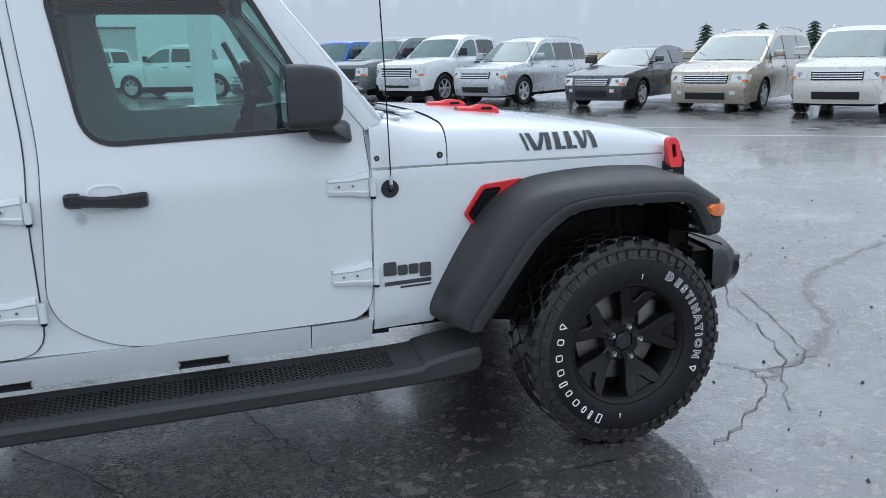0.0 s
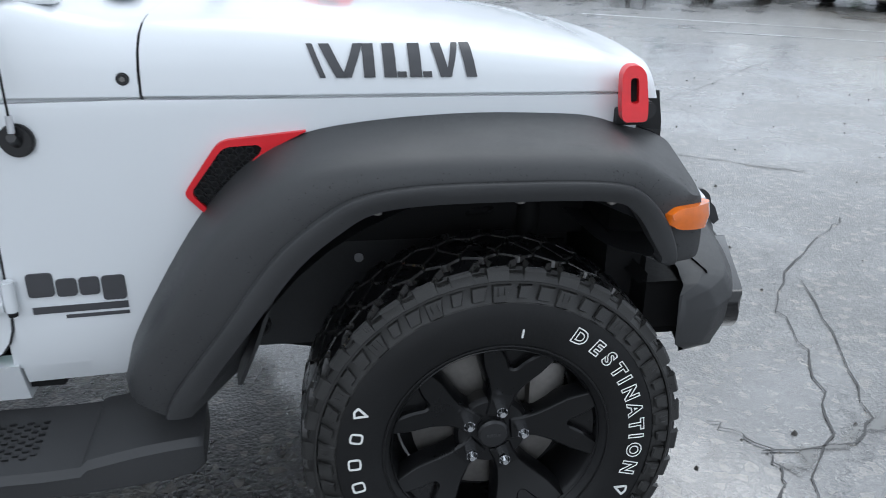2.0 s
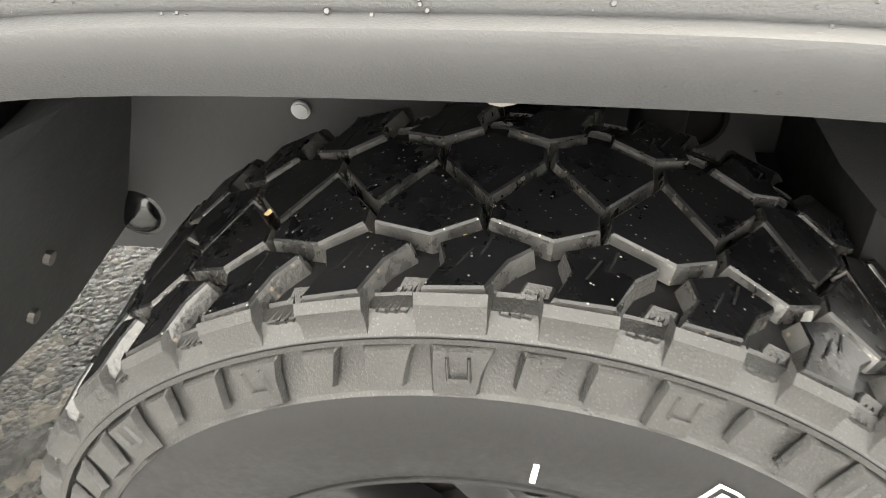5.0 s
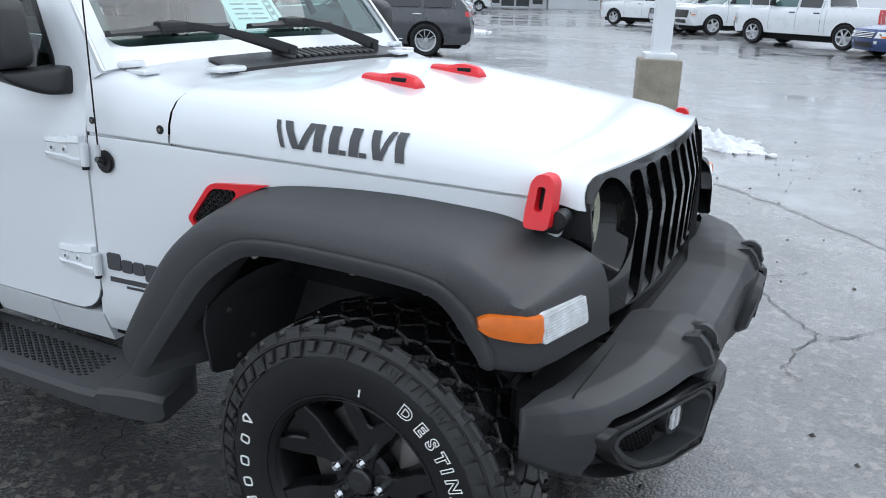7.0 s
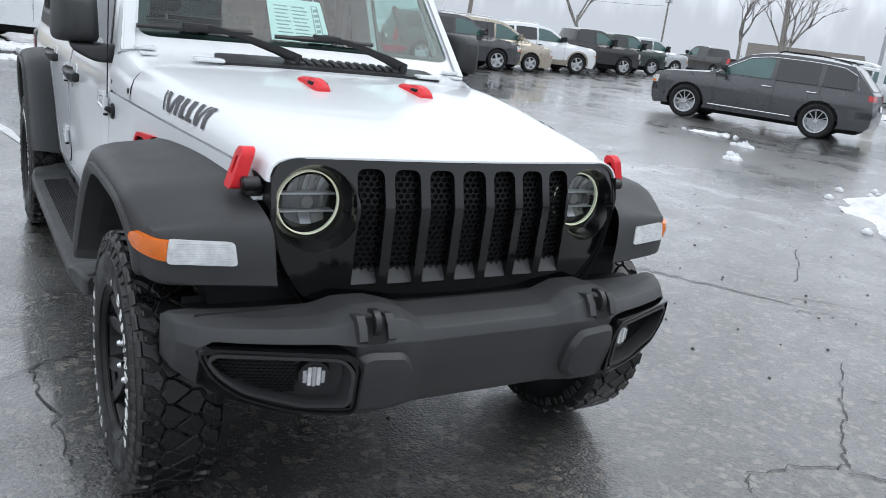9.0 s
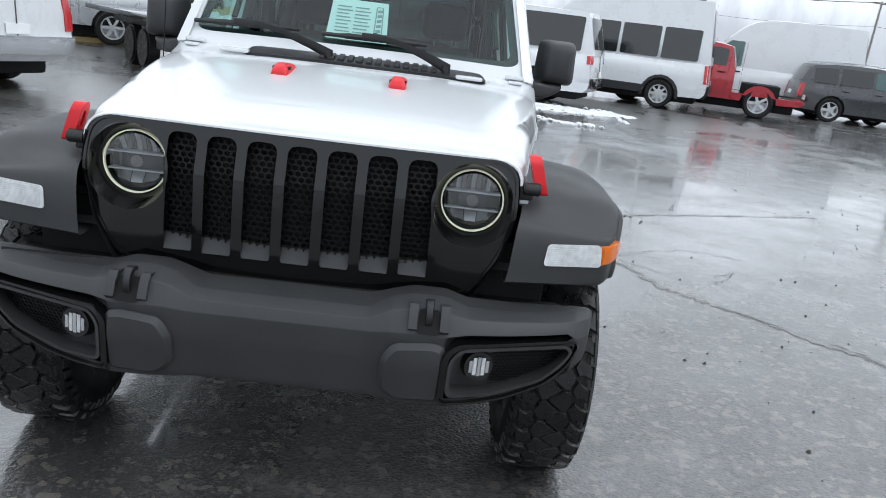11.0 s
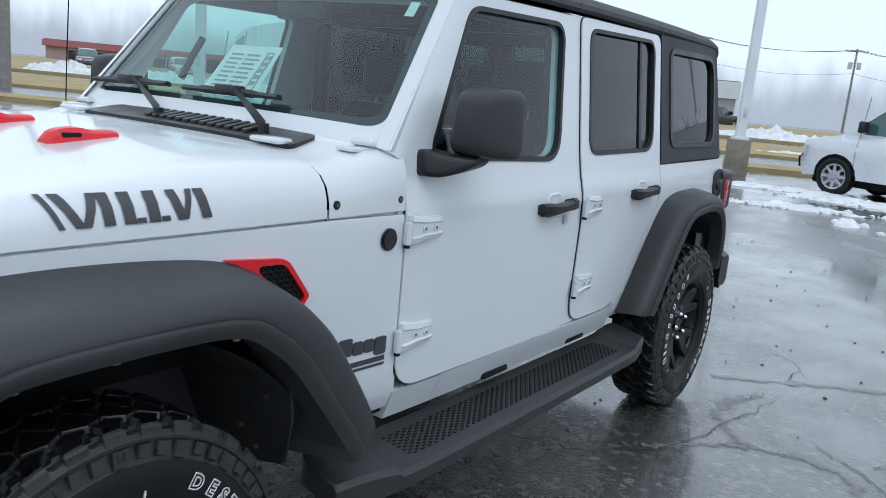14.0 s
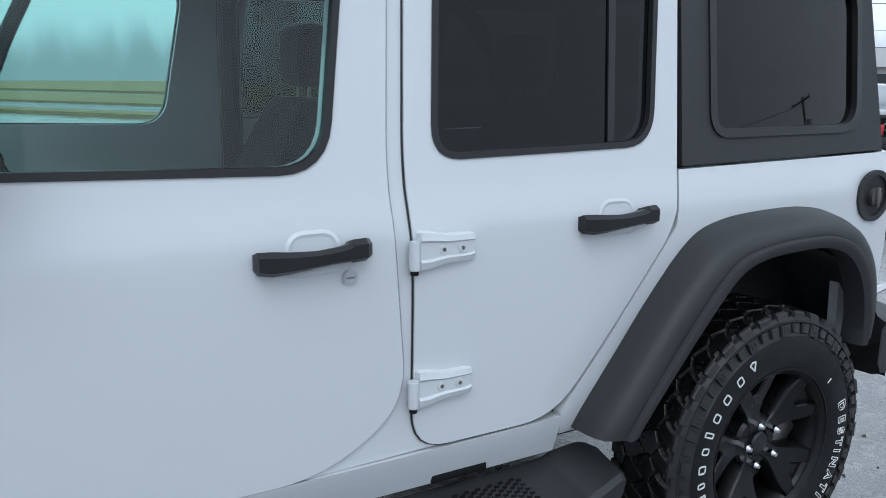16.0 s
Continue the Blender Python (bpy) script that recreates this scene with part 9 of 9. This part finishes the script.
# delivery truck with plain bars
root = thing("delivery_truck", "white delivery truck with plain coloured bars", "truck", m=pose(-73.5, -25.5, 0, 0, 0, 110))
b = bmesh.new()
box(b, -6.0, -0.3, -1.2, 1.2, 0.75, 3.5, 0.05)
part("box_body", b, COATS["plain_white"], root)
b = bmesh.new()
loft(b, [[(x, y, z) for x, z in ((-0.25, 0.6), (1.6, 0.6), (1.65, 1.3), (1.1, 1.5), (0.7, 2.4), (-0.25, 2.45))] for y in (-1.0, 1.0)], close_v=True, cap=True)
part("cab", b, COATS["plain_white"], root)
for s in (1, -1):
    b = bmesh.new()
    box(b, -5.2, -3.2, s * 1.205, s * 1.225, 2.0, 2.9, 0.004)
    part("sign_bar", b, material("violet_bar", (0.10, 0.04, 0.22), 0.5), root, "plain violet bar")
    b = bmesh.new()
    box(b, -3.0, -1.6, s * 1.205, s * 1.225, 2.0, 2.9, 0.004)
    part("sign_bar", b, material("orange_bar", (0.75, 0.16, 0.03), 0.5), root, "plain orange bar")
    for x in (0.7, -4.6):
        b = bmesh.new()
        cyl(b, (x, s * 0.95, 0.45), (0, 1, 0), 0.45, 0.3, 28, bevel=0.05)
        part("wheel", b, RUBBER, root)

# cars parked by the far shops
for x, y, a, c in ((-38, -64, 62, "graphite"), (-44, -59, 62, "silver"), (-48, -55, 62, "black")):
    vehicle("suv", x, y, a, COATS[c], {"graphite": "dark grey car parked before the brick shop", "silver": "silver car parked before the brick shop", "black": "black car parked before the brick shop"}[c], group="cars before the brick shop")
for x, y, a, c in ((-70, -30, 70, "graphite"), (-72, -20, 160, "black")):
    vehicle("pickup", x, y, a, COATS[c], {"graphite": "dark grey pickup before the grey shop", "black": "black pickup before the grey shop"}[c], "pickup", "pickup_truck", group="trucks before the grey shop")

# ---- signs ----
root = thing("station_sign", "violet square filling station sign on a tall post", "sign", m=pose(-74, 22.0, 0, 0, 0, -15))
b = bmesh.new()
box(b, -0.25, 0.25, 0.9, 1.4, 0, 6.6, 0.03)
part("post", b, POLEW, root)
b = bmesh.new()
box(b, -0.2, 0.2, -0.1, 2.4, 6.4, 8.0, 0.05)
face = part("sign_panel", b, material("violet_sign_face", (0.07, 0.05, 0.28), 0.4, vary=0.06), root, "violet sign face")
b = bmesh.new()
box(b, 0.205, 0.225, 0.75, 1.55, 6.75, 7.65, 0.006)
part("emblem_ground", b, WHITEF, face, "plain white emblem ground")
b = bmesh.new()
box(b, 0.228, 0.245, 0.85, 1.45, 6.85, 7.35, 0.006)
part("emblem", b, REDF, face, "plain red emblem block")
root = thing("pylon_sign", "grey pylon sign with plain pale panels", "sign", m=pose(-14.1, -36.2, 0, 0, 0, 65))
b = bmesh.new()
box(b, -0.2, 0.2, -0.2, 0.2, 0, 5.2, 0.03)
part("post", b, POLEW, root)
for z in (3.9, 4.7):
    b = bmesh.new()
    box(b, -0.15, 0.15, -1.1, 1.1, z, z + 0.7, 0.03)
    part("sign_panel", b, WHITEF, root)


# ---- power line ----
def utility_pole(x, y, h=10.0, lean=0.0, turn=0.0, arms=1, cans=0):
    root = thing("utility_pole", "weathered wooden utility pole with crossarm", "utility pole", "poles of the power line", pose(x, y, 0, 0, lean, turn))
    b = bmesh.new()
    tube(b, [(0, 0, -0.1), (0, 0, h / 2), (0, 0, h)], 0.17, 12, 0.11)
    part("pole", b, TIMBER, root)
    for k in range(arms):
        z = h - 0.35 - k * 0.9
        b = bmesh.new()
        box(b, 0.08, 0.20, -1.25, 1.25, z, z + 0.12, 0.01)
        arm = part("crossarm", b, TIMBER, root)
        for y0 in (-1.15, -0.5, 0.5, 1.15):
            b = bmesh.new()
            cyl(b, (0.14, y0, z + 0.19), (0, 0, 1), 0.045, 0.15, 10, 0.03)
            part("insulator", b, CONCRETE, arm)
    for k in range(cans):
        b = bmesh.new()
        cyl(b, (0.0, (-0.5, 0.5)[k % 2], h - 2.0), (0, 0, 1), 0.27, 0.85, 20, bevel=0.04)
        part("transformer", b, ALLOY, root, "grey transformer can")
    return Vector((x, y, h))


def wire(name, a, c, sag, label):
    b = bmesh.new()
    tube(b, [Vector(a).lerp(Vector(c), i / 14) - Vector((0, 0, sag * 4 * (i / 14) * (1 - i / 14))) for i in range(15)], 0.018, 5)
    tagged(part(name, b, SEAL), label, "cable", "wires of the power line")


POLES = [(-75, -75, 0), (-83, -59, 2), (-100, -33, 0), (-110, -17, 2), (-112, -5, 1), (-105, 22, 2), (-98, 53, 0), (-89, 92, 2)]
for i, (x, y, cans) in enumerate(POLES):
    utility_pole(x, y, 10.5, (0, 3, -2, 0, 1, -3, 2, 0)[i], 8, 1 + (i == 2), cans)
for (x0, y0, _), (x1, y1, _) in zip(POLES, POLES[1:]):
    for dy, z in ((-1.1, 10.4), (0.5, 10.4), (1.1, 10.4), (0.0, 7.6)):
        wire("power_wire", (x0, y0 + dy * 0.3, z), (x1, y1 + dy * 0.3, z), 0.8, "sagging dark wire between utility poles")
utility_pole(-12.3, -25.0, 9.0, 0, 60, 1, 0)
utility_pole(-36, 50, 11, -4, 20, 1, 0)
utility_pole(-47, 30, 11, 3, 20, 1, 1)
wire("power_wire", (-36, 50, 10.6), (-47, 30, 10.6), 0.6, "sagging dark wire between utility poles")
wire("power_wire", (-36, 50, 9.8), (-6, 84, 9.8), 0.6, "sagging dark wire between utility poles")

# ---- trees ----
# bark colour lightened, so distance haze is painted into the trees
BARK = material("grey_bark", (0.27, 0.255, 0.24), 0.95, vary=0.25, scale=6, bump=0.5, bump_scale=40)
NEEDLE = material("dark_green_needles", (0.045, 0.07, 0.045), 0.9, vary=0.35, scale=3, fine=30)


def bare_tree(x, y, h, seed):
    rnd = random.Random(seed)
    root = thing("bare_tree", "leafless broad tree with fine grey twigs", "tree", "bare trees round the lot", pose(x, y, 0, 0, 0, rnd.uniform(0, 360)))
    trunk, crown = bmesh.new(), bmesh.new()
    tips = []

    def grow(p, d, ln, r, depth):
        q = p + d * ln
        mid = p + d * ln * 0.5 + Vector((rnd.uniform(-1, 1), rnd.uniform(-1, 1), 0)) * ln * 0.06
        tube(trunk if depth < 2 else crown, [p, mid, q], r, 6 if depth < 3 else 3, r * 0.62)
        if depth >= 5:
            return
        for k in range(rnd.choice((2, 3, 3)) if depth else 4):
            a = rnd.uniform(0, 2 * math.pi)
            s = rnd.uniform(0.35, 0.75)
            e = (d + Vector((math.cos(a), math.sin(a), rnd.uniform(-0.1, 0.35))) * s).normalized()
            grow(p + d * ln * rnd.uniform(0.7, 1.0), e, ln * rnd.uniform(0.6, 0.8), r * 0.55, depth + 1)

    grow(Vector((0, 0, -0.1)), Vector((0, 0, 1)), h * 0.28, h * 0.014, 0)
    part("trunk", trunk, BARK, root)
    tagged(part("crown", crown, BARK, root), kind="stuff")


for i, (x, y, h) in enumerate(((-33, 46, 10), (-37, 52, 11), (-44, 55, 12), (-28, 57, 9), (-52, 44, 12), (-60, 20, 11), (-22, 72, 11), (-14, 80, 12), (-55, 2, 9))):
    bare_tree(x, y, h, 100 + i)


def spruce(x, y, h, seed):
    rnd = random.Random(seed)
    root = thing("spruce", "young dark green spruce on the verge", "tree", "young spruces behind the car row", pose(x, y, 0))
    b = bmesh.new()
    tube(b, [(0, 0, -0.1), (0, 0, h * 0.5), (0, 0, h)], 0.09, 8, 0.015)
    part("trunk", b, BARK, root)
    b = bmesh.new()
    z = 0.3
    while z < h - 0.1:
        r = (h - z) * 0.33 * rnd.uniform(0.8, 1.1) + 0.05
        n = 11
        for k in range(n):
            a = 2 * math.pi * (k + rnd.random()) / n
            rr = r * rnd.uniform(0.7, 1.1)
            d = Vector((math.cos(a), math.sin(a), -0.25))
            p = Vector((0, 0, z))
            for j in range(5):
                q = p + d * rr * (0.25 + 0.75 * j / 4)
                side = Vector((-d.y, d.x, 0)) * (0.10 + 0.07 * rnd.random()) * (1.3 - 0.2 * j)
                up = Vector((0, 0, 0.07 + 0.05 * rnd.random()))
                v = [b.verts.new(c) for c in (q - side, q + d * 0.16 * (1 + rnd.random()), q + side, q + up)]
                b.faces.new((v[0], v[1], v[3]))
                b.faces.new((v[1], v[2], v[3]))
        z += 0.16
    tagged(part("crown", b, NEEDLE, root, sharp=0), kind="stuff")


for x, y, h, s in ((24.6, 33.3, 2.6, 1), (26.8, 31.7, 2.5, 2), (28.6, 30.1, 2.5, 3)):
    spruce(x, y, h, s)


# ---- glowing ring of woods all round, the fog painted into its colour ----
def painted_fog_wood(name, base, top):
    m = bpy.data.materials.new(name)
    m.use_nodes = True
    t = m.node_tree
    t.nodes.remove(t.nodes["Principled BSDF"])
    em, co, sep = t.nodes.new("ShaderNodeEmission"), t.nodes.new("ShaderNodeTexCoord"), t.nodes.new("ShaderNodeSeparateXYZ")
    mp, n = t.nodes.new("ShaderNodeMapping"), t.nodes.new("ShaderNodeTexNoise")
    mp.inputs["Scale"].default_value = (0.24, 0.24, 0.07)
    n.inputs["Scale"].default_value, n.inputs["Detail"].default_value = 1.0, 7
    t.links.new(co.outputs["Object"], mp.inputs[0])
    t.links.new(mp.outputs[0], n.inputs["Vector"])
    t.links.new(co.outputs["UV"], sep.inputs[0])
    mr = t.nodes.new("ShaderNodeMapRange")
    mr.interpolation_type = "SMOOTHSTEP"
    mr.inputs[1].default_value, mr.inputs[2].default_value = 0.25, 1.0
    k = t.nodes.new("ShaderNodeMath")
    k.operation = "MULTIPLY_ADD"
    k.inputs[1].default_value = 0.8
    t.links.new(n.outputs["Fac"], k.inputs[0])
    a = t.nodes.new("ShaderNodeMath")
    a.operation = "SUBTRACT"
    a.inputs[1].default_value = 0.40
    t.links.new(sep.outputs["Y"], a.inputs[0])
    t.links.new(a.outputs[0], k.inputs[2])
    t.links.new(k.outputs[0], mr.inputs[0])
    # haze painted as emission: wood grey below turns to sky colour above
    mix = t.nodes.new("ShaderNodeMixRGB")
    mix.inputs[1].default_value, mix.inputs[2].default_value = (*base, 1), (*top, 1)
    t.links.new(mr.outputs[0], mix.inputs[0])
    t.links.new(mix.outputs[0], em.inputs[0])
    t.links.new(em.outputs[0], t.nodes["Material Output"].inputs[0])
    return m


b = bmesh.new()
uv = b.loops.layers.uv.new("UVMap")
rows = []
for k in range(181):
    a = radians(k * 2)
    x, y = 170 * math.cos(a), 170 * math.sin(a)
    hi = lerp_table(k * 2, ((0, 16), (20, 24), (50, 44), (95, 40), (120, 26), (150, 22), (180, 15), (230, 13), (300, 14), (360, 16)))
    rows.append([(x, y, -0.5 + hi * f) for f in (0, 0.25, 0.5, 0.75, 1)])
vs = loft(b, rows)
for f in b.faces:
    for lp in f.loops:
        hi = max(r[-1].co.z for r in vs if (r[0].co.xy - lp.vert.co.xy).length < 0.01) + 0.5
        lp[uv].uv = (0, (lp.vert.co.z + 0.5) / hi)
structure(part("backdrop", b, painted_fog_wood("woods_in_fog", (0.34, 0.36, 0.39), (0.68, 0.715, 0.755)), sharp=0), "grey woods fading upwards into fog", "backdrop")
